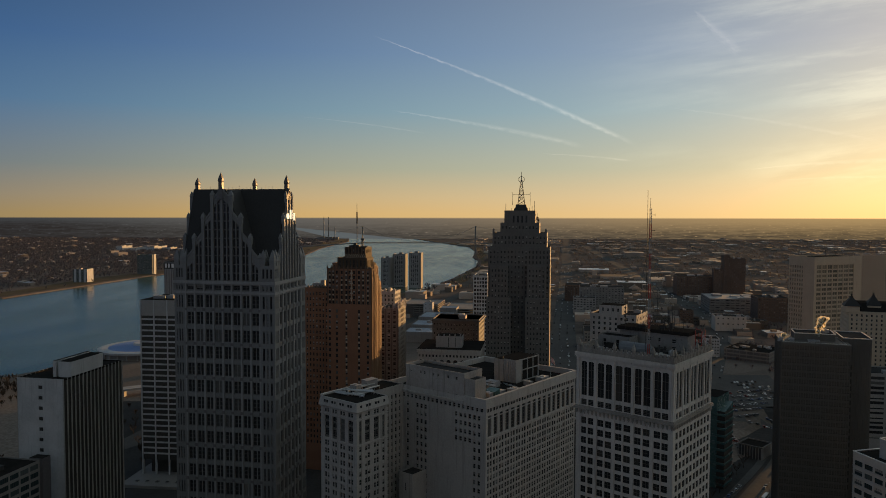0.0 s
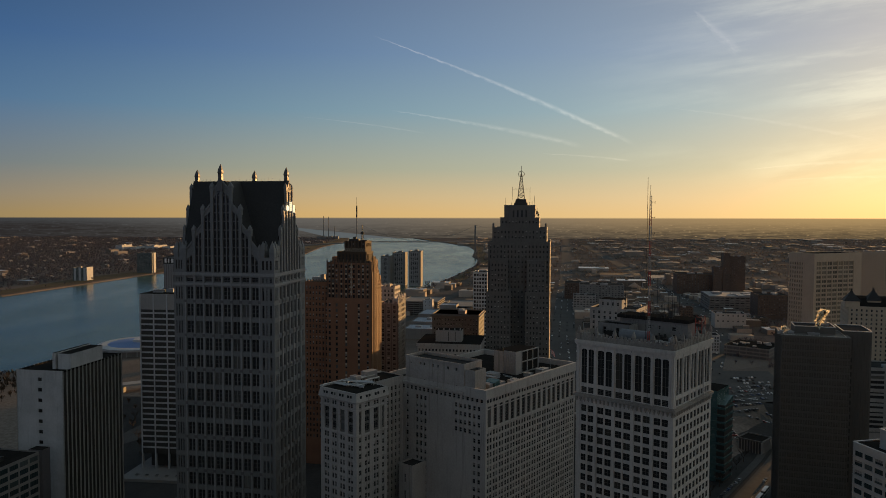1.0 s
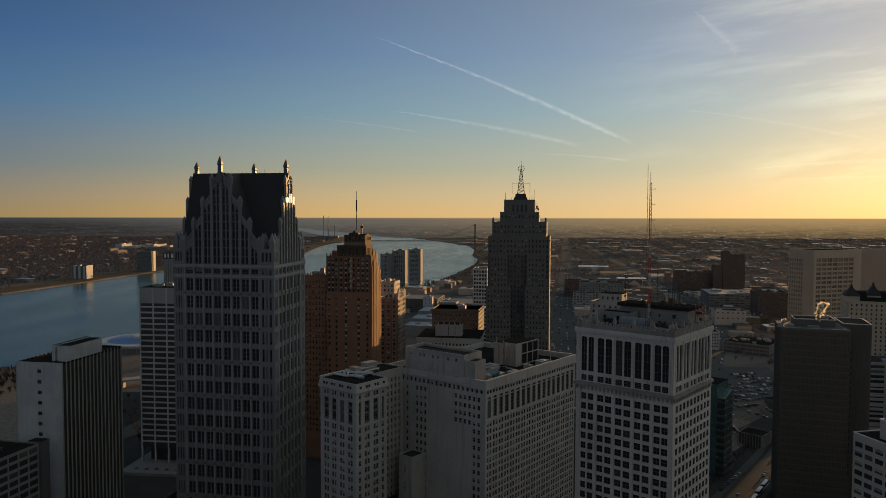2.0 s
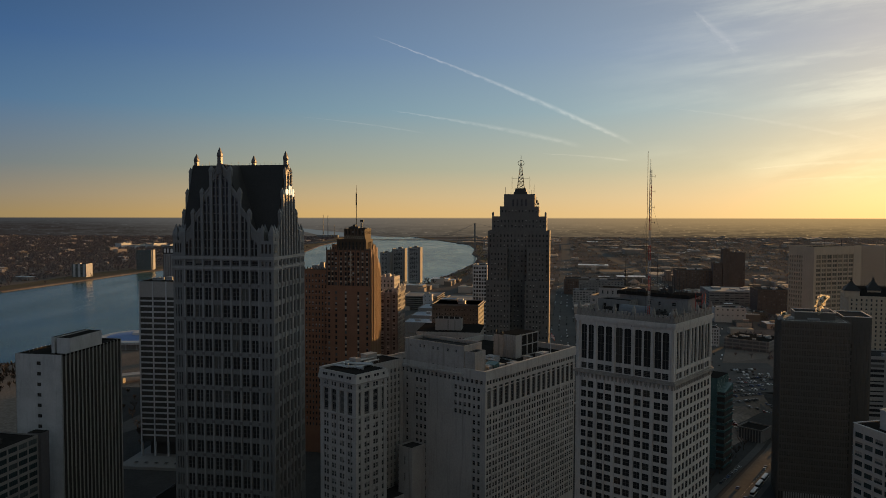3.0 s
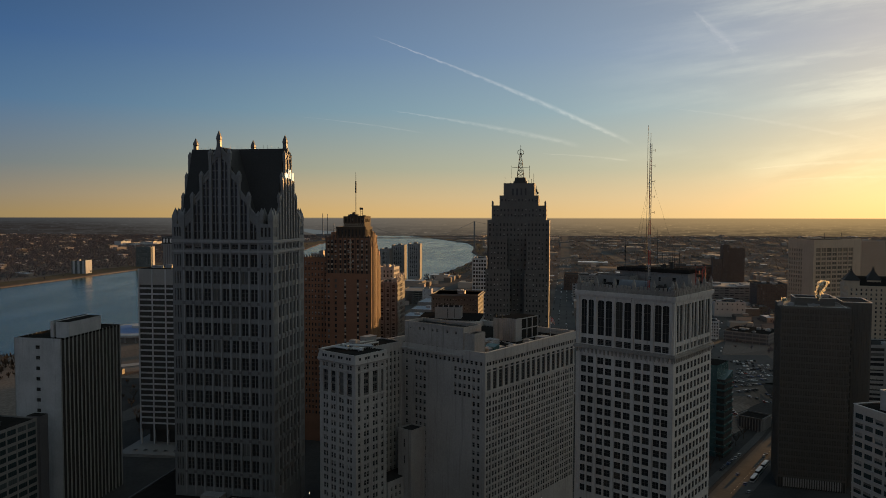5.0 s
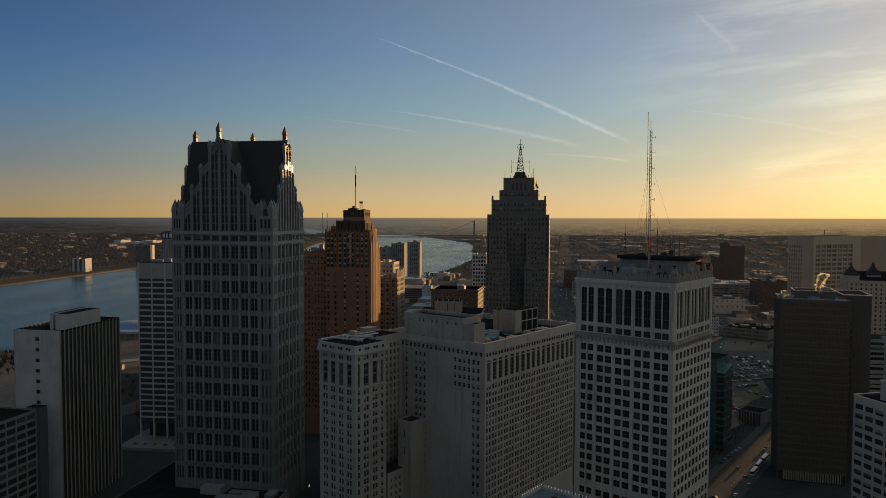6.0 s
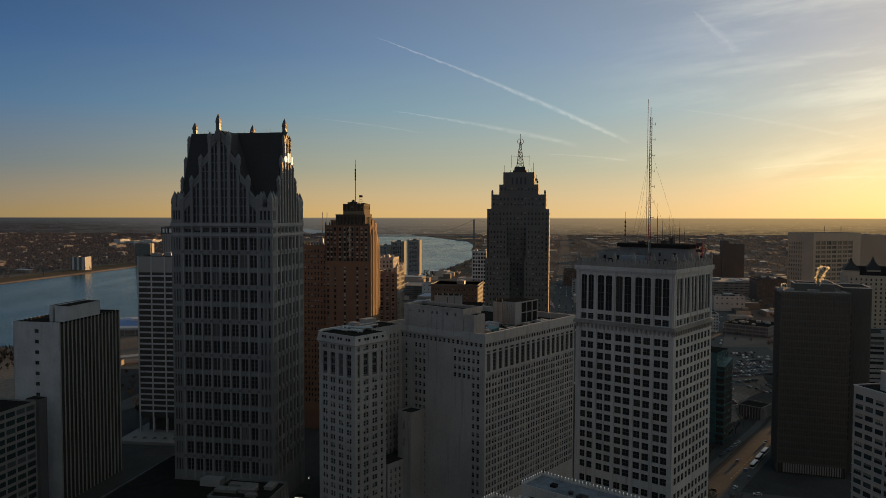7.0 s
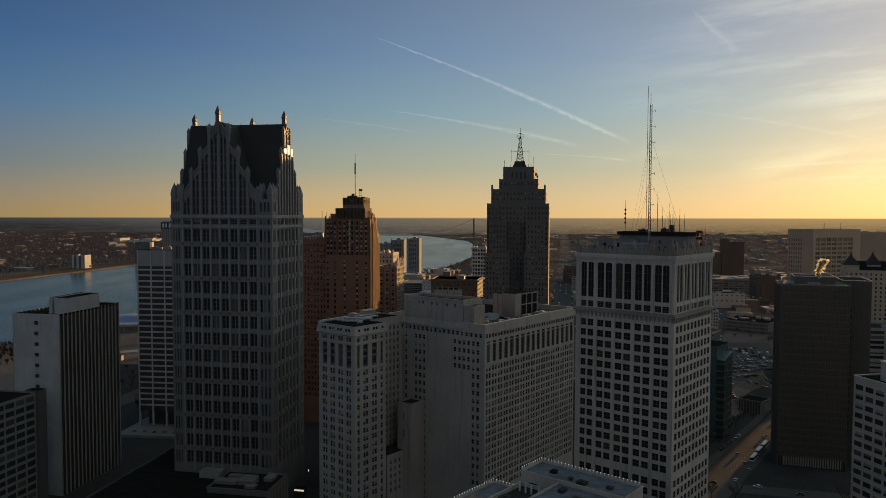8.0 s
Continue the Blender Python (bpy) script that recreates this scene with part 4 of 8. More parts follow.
def limestone_block():
    th = Thing("office_building", "broad pale limestone office block with projecting wing and flat roofs", "office building", 19.6, 327, 39)
    W, D = 60.0, 82.0
    s = Shape(LIME, GRAVEL)
    pitch = 3.3
    rows = floors(78.2, -4, 3.75, 2.15)
    mids = (-58.4, -55.8, -53.6, -51.1, -47.2, -40.9, -38.3, -35.7, -17.0, -14.3, -11.7, -9.1, -6.4, -3.8)
    cols = [(x - 0.72 + W, x + 0.72 + W) for x in mids]
    hide = lambda i, j: 8 <= i <= 11 and j < len(rows) - 4  # a blank field below the fourth storey
    top = [(80.1, 82.1)]
    s.facade(th, (-W, 0), F, 0, 79.2, W, cols, rows, 0.45, (1, 2), FRAME, 0, hide)
    part("wall", s, th.ob)
    s = Shape(LIME, GRAVEL)
    s.facade(th, (-W, 0), F, 79.2, 86, W, even(1, W - 1, 22, 0.52), top, 0.45, (1, 2), FRAME, 0)
    part("wall", s, th.ob)
    s = Shape(LIME, GRAVEL)
    side = pairs(0.6, D - 0.6, 17, 0.7, 1.45)
    low = floors(67.2, 6, pitch, 2.3)
    s.facade(th, (0, 0), R, 0, 68.0, D, side, low, 0.22, (1, 2), BRONZE, 0)
    s.facade(th, (0, 0), R, 68.0, 79.0, D, even(0.6, D - 0.6, 17, 0.6), [(68.8, 78.5)], 0.5, (2, 6, 0.2), BRONZE, 0)
    s.facade(th, (0, 0), R, 79.0, 86, D, side, [(80.1, 82.5)], 0.22, (1, 2), BRONZE, 0)
    part("side_wall", s, th.ob)
    s = Shape(LIME, GRAVEL)
    s.facade(th, (0, D), B, 0, 86, W, side[:24], low, 0.4, (1, 2), FRAME, 0, loose=False)
    part("side_wall", s, th.ob)
    s = Shape(LIME, GRAVEL)
    s.facade(th, (-W, D), L, 0, 86, D, side, low, 0.4, (1, 2), FRAME, 0, loose=False)
    part("side_wall", s, th.ob)
    s = Shape(TAR)
    s.quad(((-W, 0, 83.5), (0, 0, 83.5), (0, D, 83.5), (-W, D, 83.5)))
    part("roof_deck", s, th.ob)
    p = Shape(LIME)
    p.box(-12.2, 0.5, -0.5, 0.6, 82.0, 86.4)
    p.box(-0.6, 0.5, 0.6, D + 0.5, 82.0, 86.4)
    p.box(-W, -0.6, D - 0.6, D + 0.5, 83.5, 86.4)
    p.box(-W - 0.4, -W + 0.6, 0.6, D - 0.6, 83.5, 86.4)
    part("parapet", p, th.ob, "smooth deep stone parapet")
    p = Shape(LIME)
    p.box(-W, -12.2, -0.9, -0.003, 83.0, 83.9)
    p.box(-W, -12.2, -0.4, -0.003, 82.5, 83.0)
    part("cornice", p, th.ob)
    # blank raised front and stepped penthouse
    h = Shape(OLDLIME, GRAVEL)
    block(th, h, 36, 14, 83.5, 95.5, ([(3, 4.1), (9, 10.1), (11.5, 12.6), (17, 18.1), (20, 21.1), (26, 27.1), (31, 32.1)], [(84.6, 86.2), (92.9, 94.3)]), None, x0=-12.4, y0=0.05, top=1, roof=0.6)
    h.parapet(-48.5, -12.3, -0.05, 14.1, 95.5, 96.6, 0.4)
    part("penthouse", h, th.ob)
    h = Shape(OLDLIME, GRAVEL)
    h.box(-12.3, -6.5, 0.7, 9, 83.5, 93.6, 0, 1)
    h.parapet(-12.3, -6.5, 0.7, 9, 93.6, 94.2, 0.3)
    part("penthouse", h, th.ob)
    h = Shape(PALE, TAR)
    h.box(-21.5, -14, 46, 51, 83.5, 95.4, 0, 1)
    house = part("lift_house", h, th.ob, "pale metal lift house")
    for i in range(7):
        h = Shape(STEEL)
        h.box(-21.4 + i * 1.12, -20.9 + i * 1.12, 45.7, 45.997, 84, 95.2)
        part("rib", h, house)
    h = Shape(TAR)
    h.box(-27, -14.3, 51.1, 67.4, 83.5, 95.0)
    frame_box = part("cooling_tower", h, th.ob, "dark framed cooling tower")
    for i in range(4):
        h = Shape(PALE)
        h.box(-14.297, -13.9, 51.1 + i * 5.3, 51.6 + i * 5.3, 83.5, 95.2)
        part("post", h, frame_box)
    for z in (83.7, 89.2, 94.6):
        h = Shape(PALE)
        h.box(-14.297, -13.92, 51.6, 67.0, z, z + 0.5)
        part("bar", h, frame_box)
    h = Shape(OLDLIME, TAR)
    h.box(-27.5, -21.6, 45.5, 51, 83.5, 95.0, 0, 1)
    stair = part("stair_house", h, th.ob, "weathered stone stair house")
    for x, top in ((-26.6, 97.4), (-22.6, 96.6)):
        h = Shape(DARKSTEEL)
        h.taper(x, 46.4, 95.0, top, 0.7, 0.6, n=8)
        part("flue", h, stair)
    h = Shape(TEAL)
    h.slab_x([(15, 83.5), (19, 83.5), (19, 87.2), (15, 86.2)], -11.5, -5.5)
    part("plant_hood", h, th.ob, "pale teal plant hood")
    for z in (77.2, 68.1):
        p = Shape(LIME)
        p.box(0.003, 0.3, 0, D, z, z + 0.4)
        part("string_course", p, th.ob)
    # rail along the inner roof edge
    h = Shape(DUCT)
    h.box(-1.5, -1.2, 1.5, 60, 86.0, 86.25)
    for i in range(20):
        h.rod((-1.35, 1.5 + i * 3, 84), (-1.35, 1.5 + i * 3, 86.1), 0.06)
    part("roof_rail", h, th.ob, "pale metal rail")
    roof_gear(th, [(-9, 14, 83.5, 5, 4, 2.2), (-8, 22, 83.5, 4, 5, 1.8), (-15, 24, 83.5, 6, 3, 3), (-6, 31, 83.5, 3, 6, 1.5), (-20, 33, 83.5, 6, 6, 2.5), (-8, 48, 83.5, 4, 3, 1.6), (-7, 60, 83.5, 4, 7, 2), (-25, 20, 83.5, 5, 5, 4), (-38, 30, 83.5, 8, 5, 3), (-50, 24, 83.5, 5, 5, 3)])
    pipes = Shape(DUCT)
    for i in range(16):
        x, y = random.uniform(-30, -3), random.uniform(10, 40)
        pipes.rod((x, y, 84.2), (x + random.uniform(-7, 7), y + random.uniform(-3, 3), 84.2), 0.18)
    part("ductwork", pipes, th.ob, kind="stuff")
    # neck between block and wing
    n = Shape(LIME, TAR)
    block(th, n, 14, 21.4, 0, 86, None, (even(1, 20, 7, 0.42), floors(82.2, 8, pitch, 2.1)), x0=-50.0, y0=-21.4, top=1, back=False)
    n.parapet(-64, -50, -21.4, -0.05, 86, 86.4, 0.3)
    part("neck", n, th.ob)
    n = Shape(DUCT)
    n.box(-64.5, -63.9, -41.4, -1, 86.25, 86.75)
    part("coping", n, th.ob, "pale coping along the roof edge")
    for x, y0, y1 in ((-59.5, -31, -12), (-58.2, -30, -12), (-53, -27, -14)):
        n = Shape(DUCT)
        n.rod((x, y0, 87.3), (x, y1, 87.3), 0.42, n=8)
        for k in range(5):
            y = y0 + (y1 - y0) * k / 4
            n.rod((x, y, 86.0), (x, y, 87.0), 0.1, n=4)
        part("duct", n, th.ob, "galvanised roof duct")
    n = Shape(PALE)
    n.box(-62, -58, -17, -10, 86, 89.2)
    n.box(-62.2, -57.8, -17.2, -9.8, 89.2, 89.5)
    part("roof_unit", n, th.ob, "pale plant casing")
    n = Shape(LIME, GRAVEL)
    block(th, n, 8.4, 10, 0, 46, ([(3.5, 4.3)], [(30, 34), (38, 42)]), None, x0=-35.2, y0=-10.1, top=1, back=False)
    n.parapet(-43.8, -35.0, -10.3, -0.05, 46, 46.8, 0.4)
    part("court_shaft", n, th.ob)
    n = Shape(LIME, GRAVEL)
    block(th, n, 16, 20, 0, 24, (even(1, 15, 6, 0.4), floors(21, 4, pitch, 2)), (even(1, 19, 6, 0.4), floors(21, 4, pitch, 2)), x0=-40, y0=-21, top=1, back=False)
    part("court_block", n, th.ob)
    th.windows(300)

    wing = Thing("office_building", "slender pale limestone wing with chamfered parapet and roof plant", "office building", -37.8, 320, 39)
    W2, D2 = 23.4, 19.8
    s = Shape(LIME, TAR)
    def halves(bays):
        out = []
        for a, b in bays:
            out += [(a, b)] if b - a < 2 else [(a, (a + b) / 2 - 0.22), ((a + b) / 2 + 0.22, b)]
        return out
    f4 = [(x + W2, y + W2) for x, y in ((-20.9, -17.9), (-15.8, -12.9), (-10.6, -7.6), (-5.4, -2.4))]
    f3 = [(1.6, 3.0), (5.3, 8.4), (10.9, 14.0), (16.4, 17.8)]
    single = floors(66.3, -4, 3.72, 2.4) + [(79.3, 81.3)]
    tall = [(67.6, 77.8)]
    s.facade(wing, (-W2, 0), F, 0, 67.0, W2, halves(f4), single[:-1], 0.35, (1, 2), FRAME)
    s.facade(wing, (-W2, 0), F, 67.0, 78.6, W2, f4, tall, 0.6, (2, 6, 0.16), BRONZE)
    s.facade(wing, (-W2, 0), F, 78.6, 81.6, W2, halves(f4), single[-1:], 0.35, (1, 2), FRAME)
    part("wall", s, wing.ob)
    s = Shape(LIME, TAR)
    s.facade(wing, (0, 0), R, 0, 67.0, D2, halves(f3), single[:-1], 0.35, (1, 2), FRAME)
    s.facade(wing, (0, 0), R, 67.0, 78.6, D2, f3, tall, 0.6, (2, 6, 0.16), BRONZE)
    s.facade(wing, (0, 0), R, 78.6, 81.6, D2, halves(f3), single[-1:], 0.35, (1, 2), FRAME)
    part("side_wall", s, wing.ob)
    s = Shape(LIME, TAR)
    s.facade(wing, (0, D2), B, 0, 81.6, W2, [], [])
    s.facade(wing, (-W2, D2), L, 0, 81.6, D2, [], [])
    part("back_wall", s, wing.ob)
    p = Shape(LIME, TAR)
    p.taper(-W2 / 2, D2 / 2, 81.6, 82.3, W2 + 0.4, W2 + 1.6, d0=D2 + 0.4, d1=D2 + 1.6)
    p.taper(-W2 / 2, D2 / 2, 82.3, 86.2, W2 + 1.6, W2 + 0.2, d0=D2 + 1.6, d1=D2 + 0.2)
    p.quad(((-W2 + 0.6, 0.6, 86.22), (-0.6, 0.6, 86.22), (-0.6, D2 - 0.6, 86.22), (-W2 + 0.6, D2 - 0.6, 86.22)), 1)
    part("parapet", p, wing.ob, "sloping stone parapet")
    for z, out in ((78.3, 0.35), (66.75, 0.3), (81.5, 0.4)):
        p = Shape(LIME)
        p.box(-W2 - out, out, -out, D2 + out, z, z + 0.5)
        part("string_course", p, wing.ob)
    for z0, z1 in ((67.65, 68.6), (71.8, 72.8), (74.9, 75.7)):
        for a, b in f4:
            p = Shape(PENOB)
            p.box(a - W2 + 0.02, b - W2 - 0.02, 0.26, 0.5, z0, z1)
            part("spandrel", p, wing.ob, "grey spandrel panel")
        for a, b in f3:
            p = Shape(PENOB)
            p.box(-0.5, -0.26, a + 0.02, b - 0.02, z0, z1)
            part("spandrel", p, wing.ob, "grey spandrel panel")
    attic = ([c + d for c in (-19.4, -14.35, -9.1, -3.9) for d in (-0.85, 0.85)], [2.3, 6.0, 7.7, 11.6, 13.3, 17.1])
    for face in range(2):
        for i in range(len(attic[face])):
            b = Shape(GLASS, FRAME)
            if face == 0:
                x = attic[0][i]
                b.box(x - 0.52, x + 0.52, -0.62, 0.3, 83.9, 85.0)
            else:
                y = attic[1][i]
                b.box(-0.3, 0.62, y - 0.52, y + 0.52, 83.9, 85.0)
            part("attic_window", b, wing.ob)
    wing.windows(300)
    for x, y, w, d, h in ((-19.5, 8.5, 0.9, 0.9, 1.6), (-17.8, 9.2, 0.9, 0.9, 1.9), (-16.2, 8.2, 0.9, 0.9, 1.4), (-14.6, 9.0, 0.9, 0.9, 1.7)):
        vent = Shape(DUCT)
        vent.taper(x, y, 86.2, 86.2 + h, w, w * 0.9, n=8)
        vent.taper(x, y, 86.2 + h, 86.6 + h, w * 1.5, w * 0.4, n=8)
        part("roof_vent", vent, wing.ob, "pale roof vent")
    cop = Shape(DUCT)
    cop.box(-W2 - 0.1, -W2 + 0.8, 0.3, D2 - 0.3, 86.2, 86.9)
    cop.box(-W2 - 0.1, -W2 + 3.0, D2 - 0.9, D2 - 0.3, 86.2, 86.9)
    part("coping", cop, wing.ob, "pale coping along the roof edge")
    for x, y, w, d, h in ((-12.5, 12, 0.6, 11, 1.2), (-11.0, 13, 0.6, 11, 1.0), (-7, 9, 5, 0.6, 1.0)):
        duct = Shape(DUCT)
        duct.box(x - w / 2, x + w / 2, y - d / 2, y + d / 2, 86.7, 86.7 + h * 0.6)
        duct.box(x - 0.2, x + 0.2, y - 0.2, y + 0.2, 86.2, 86.7)
        part("duct", duct, wing.ob)
    roof_gear(wing, [(-17.5, 16.5, 86.2, 4.2, 3.2, 2.8)], PALE)
    pipes = Shape(DUCT)
    for x0, y0, x1, y1 in ((-22.9, 0.5, -22.9, 19.5), (-9.5, 8, -9.5, 19), (-8.6, 9, -8.6, 19), (-14, 8, -9, 8.5), (-13, 10, -6, 11)):
        pipes.rod((x0, y0, 87.0), (x1, y1, 87.1), 0.26, n=8)
    for i in range(10):
        pipes.rod((-21 + i * 2, 18.5, 86.2), (-21 + i * 2, 18.5, 88), 0.08)
    for k in range(3):
        pipes.rod((-19.5 + k * 1.3, 11.5, 87.5), (-7.5 + k * 1.3, 18.0 - k, 87.7), 0.36, n=8)
        pipes.rod((-20.5, 5.5 + k * 1.2, 87.2), (-12.5, 6.2 + k * 1.2, 87.2), 0.3, n=8)
        for x in (-18, -12, -9):
            pipes.rod((x + k * 1.3, 12.4 + (x + 18) * 0.54, 86.2), (x + k * 1.3, 12.4 + (x + 18) * 0.54, 87.4), 0.1, n=4)
    part("ductwork", pipes, wing.ob, "galvanised pipes and rails", "stuff")


def white_slab():
    th = Thing("office_building", "white panelled slab tower with dark ribbed long side", "office tower", -197.3, 378, 9.5)
    W, D, H = 26.7, 51.5, 83.5
    s = Shape(WHITE, TAR)
    s.facade(th, (-W, 0), F, 0, H, W, [(12.2, 14.6)], floors(79.6, -6, 5.55, 1.9), 0.3, (1, 1), DARKFRAME)
    part("end_wall", s, th.ob)
    s = Shape(WHITE, TAR)
    s.facade(th, (0, D), B, 0, H, W, [], [], 0.3)
    part("end_wall", s, th.ob)
    s = Shape(DARKGLASS, TAR)
    s.box(-W + 0.3, -0.3, 0.3, D - 0.3, LOW, H - 1.0, 0, 1)
    part("curtain_wall", s, th.ob, "dark glazed long walls")
    for i in range(17):
        r = Shape(PALE)
        y = 0.2 + i * (D - 0.4) / 16
        r.box(-0.3, 0.3, y - 0.2, y + 0.2, LOW, H)
        part("rib", r, th.ob)
        r = Shape(PALE)
        r.box(-W - 0.25, -W + 0.3, y - 0.2, y + 0.2, LOW, H)
        part("rib", r, th.ob)
    p = Shape(TAR)
    p.parapet(-W, 0, 0.4, D, H - 1.0, H - 0.2, 0.3)
    part("roof_edge", p, th.ob)
    p = Shape(WHITE, TAR)
    p.box(-11.8, -10.0, 8, 37, H - 1, H + 7.6, 0, 1)
    part("roof_screen", p, th.ob)
    p = Shape(WHITE, TAR)
    p.box(-8.6, -0.9, 8, 35, H - 1, H + 7.4, 0, 1)
    part("penthouse", p, th.ob)
    # dark solid fills the gap, standing for the shade between the screens
    p = Shape(TAR)
    p.box(-10.0, -8.6, 10, 34, H - 1, H + 6.2)
    part("lift_house", p, th.ob, "dark filler for the shaded gap between roof screens")
    th.windows(60, DARKPANE, False)


def corner_office():
    th = Thing("office_building", "grey concrete office block with rows of wide windows", "office building", -211, 302, 12)
    s = Shape(CONCRETE, TAR)
    D, H = 57.0, 47.9
    block(th, s, 40, D, 0, H, None, (even(0.3, D - 0.3, 9, 0.86), floors(H - 1.6, LOW + 3, 3.95, 2.5)), top=1, rec=0.25, style=(5, 1, 0.1), frame=DARKFRAME, roof=0.7)
    part("wall", s, th.ob)
    c = Shape(GRANITE_DARK, TAR)
    c.box(-6, 1.6, D + 0.05, D + 5.5, LOW, H + 0.6, 0, 1)
    part("stair_core", c, th.ob, "dark blank stair core")
    roof_gear(th, [(-10, 40, H - 0.7, 5, 6, 2.0), (-14, 25, H - 0.7, 6, 5, 2.5)], DARKSTEEL)
    th.windows(160, OFFICE_GLASS, False)


def striped_tower():
    th = Thing("office_tower", "dark glazed tower with white horizontal and vertical bands", "office tower", -168.4, 496, 6)
    W, D, H = 38.8, 34, 110.6
    s = Shape(DARKGLASS, TAR)
    s.box(-W, 0, 0, D, 0, H - 10.8, 0, 1)
    part("curtain_wall", s, th.ob)
    for i in range(25):
        b = Shape(WHITE)
        z = 3.9 + i * 3.87
        b.box(-W - 0.3, 0.3, -0.3, D + 0.3, z, z + 1.15)
        part("spandrel", b, th.ob)
    for i in range(5):
        b = Shape(WHITE)
        x = -W + 0.4 + i * (W - 0.8) / 4
        b.box(x - 0.45, x + 0.45, -0.7, -0.3, LOW + 2, H)
        part("column", b, th.ob)
        b = Shape(WHITE)
        b.box(x - 0.5, x + 0.5, -0.25, 1.0, LOW + 2, 0.0)
        part("column", b, th.ob)
    b = Shape(PALE, TAR)
    b.box(-W - 0.2, 0.2, -0.25, D + 0.2, H - 10.8, H, 0, 1)
    part("plant_storey", b, th.ob)
    b = Shape(DARKGLASS)
    b.box(-W + 4, -4, 5, D, LOW, 0)
    part("lobby", b, th.ob, "recessed dark glazed lobby")
    b = Shape(CONCRETE)
    b.box(-W - 5, 6, -22, D, LOW - 1, LOW + 1.98)
    part("terrace", b, th.ob, "raised pale concrete terrace")
    for i in range(6):
        b = Shape(CONCRETE, TARMAC)
        b.box(-W + 3 + i * 7, -W + 5.2 + i * 7, -16, -13.8, LOW + 1.98, LOW + 2.7, 0, 1)
        part("planter", b, th.ob)
    roof_gear(th, [(-30, 10, H, 7, 4, 1.5), (-22, 12, H, 5, 5, 2)])
    th = Thing("office_tower", "grey panelled tower with a pale lettered band at the top", "office tower", -212, 620, 6)
    s = Shape(GRANITE, TAR)
    s.box(-25, 0, 0, 25, 0, 128.6, 0, 1)
    part("wall", s, th.ob)
    for i in range(13):
        s = Shape(GRANITE_DARK)
        s.box(-24.9 + i * 2.03, -24.5 + i * 2.03, -0.25, -0.003, 0, 122)
        part("rib", s, th.ob)
    s = Shape(DARKSTEEL)
    s.box(-25.2, 0.2, -0.5, -0.26, 122.6, 128.0)
    part("sign_board", s, th.ob)
    for i, w in enumerate((1.6, 1.2, 1.9, 1.5, 1.8, 1.3, 1.7, 1.6)):
        s = Shape(WHITEPAINT)
        s.box(-23.9 + i * 2.9, -23.9 + i * 2.9 + w, -0.75, -0.5, 123.6, 127.0)
        part("letter_bar", s, th.ob, "white bar of an illegible roof sign")


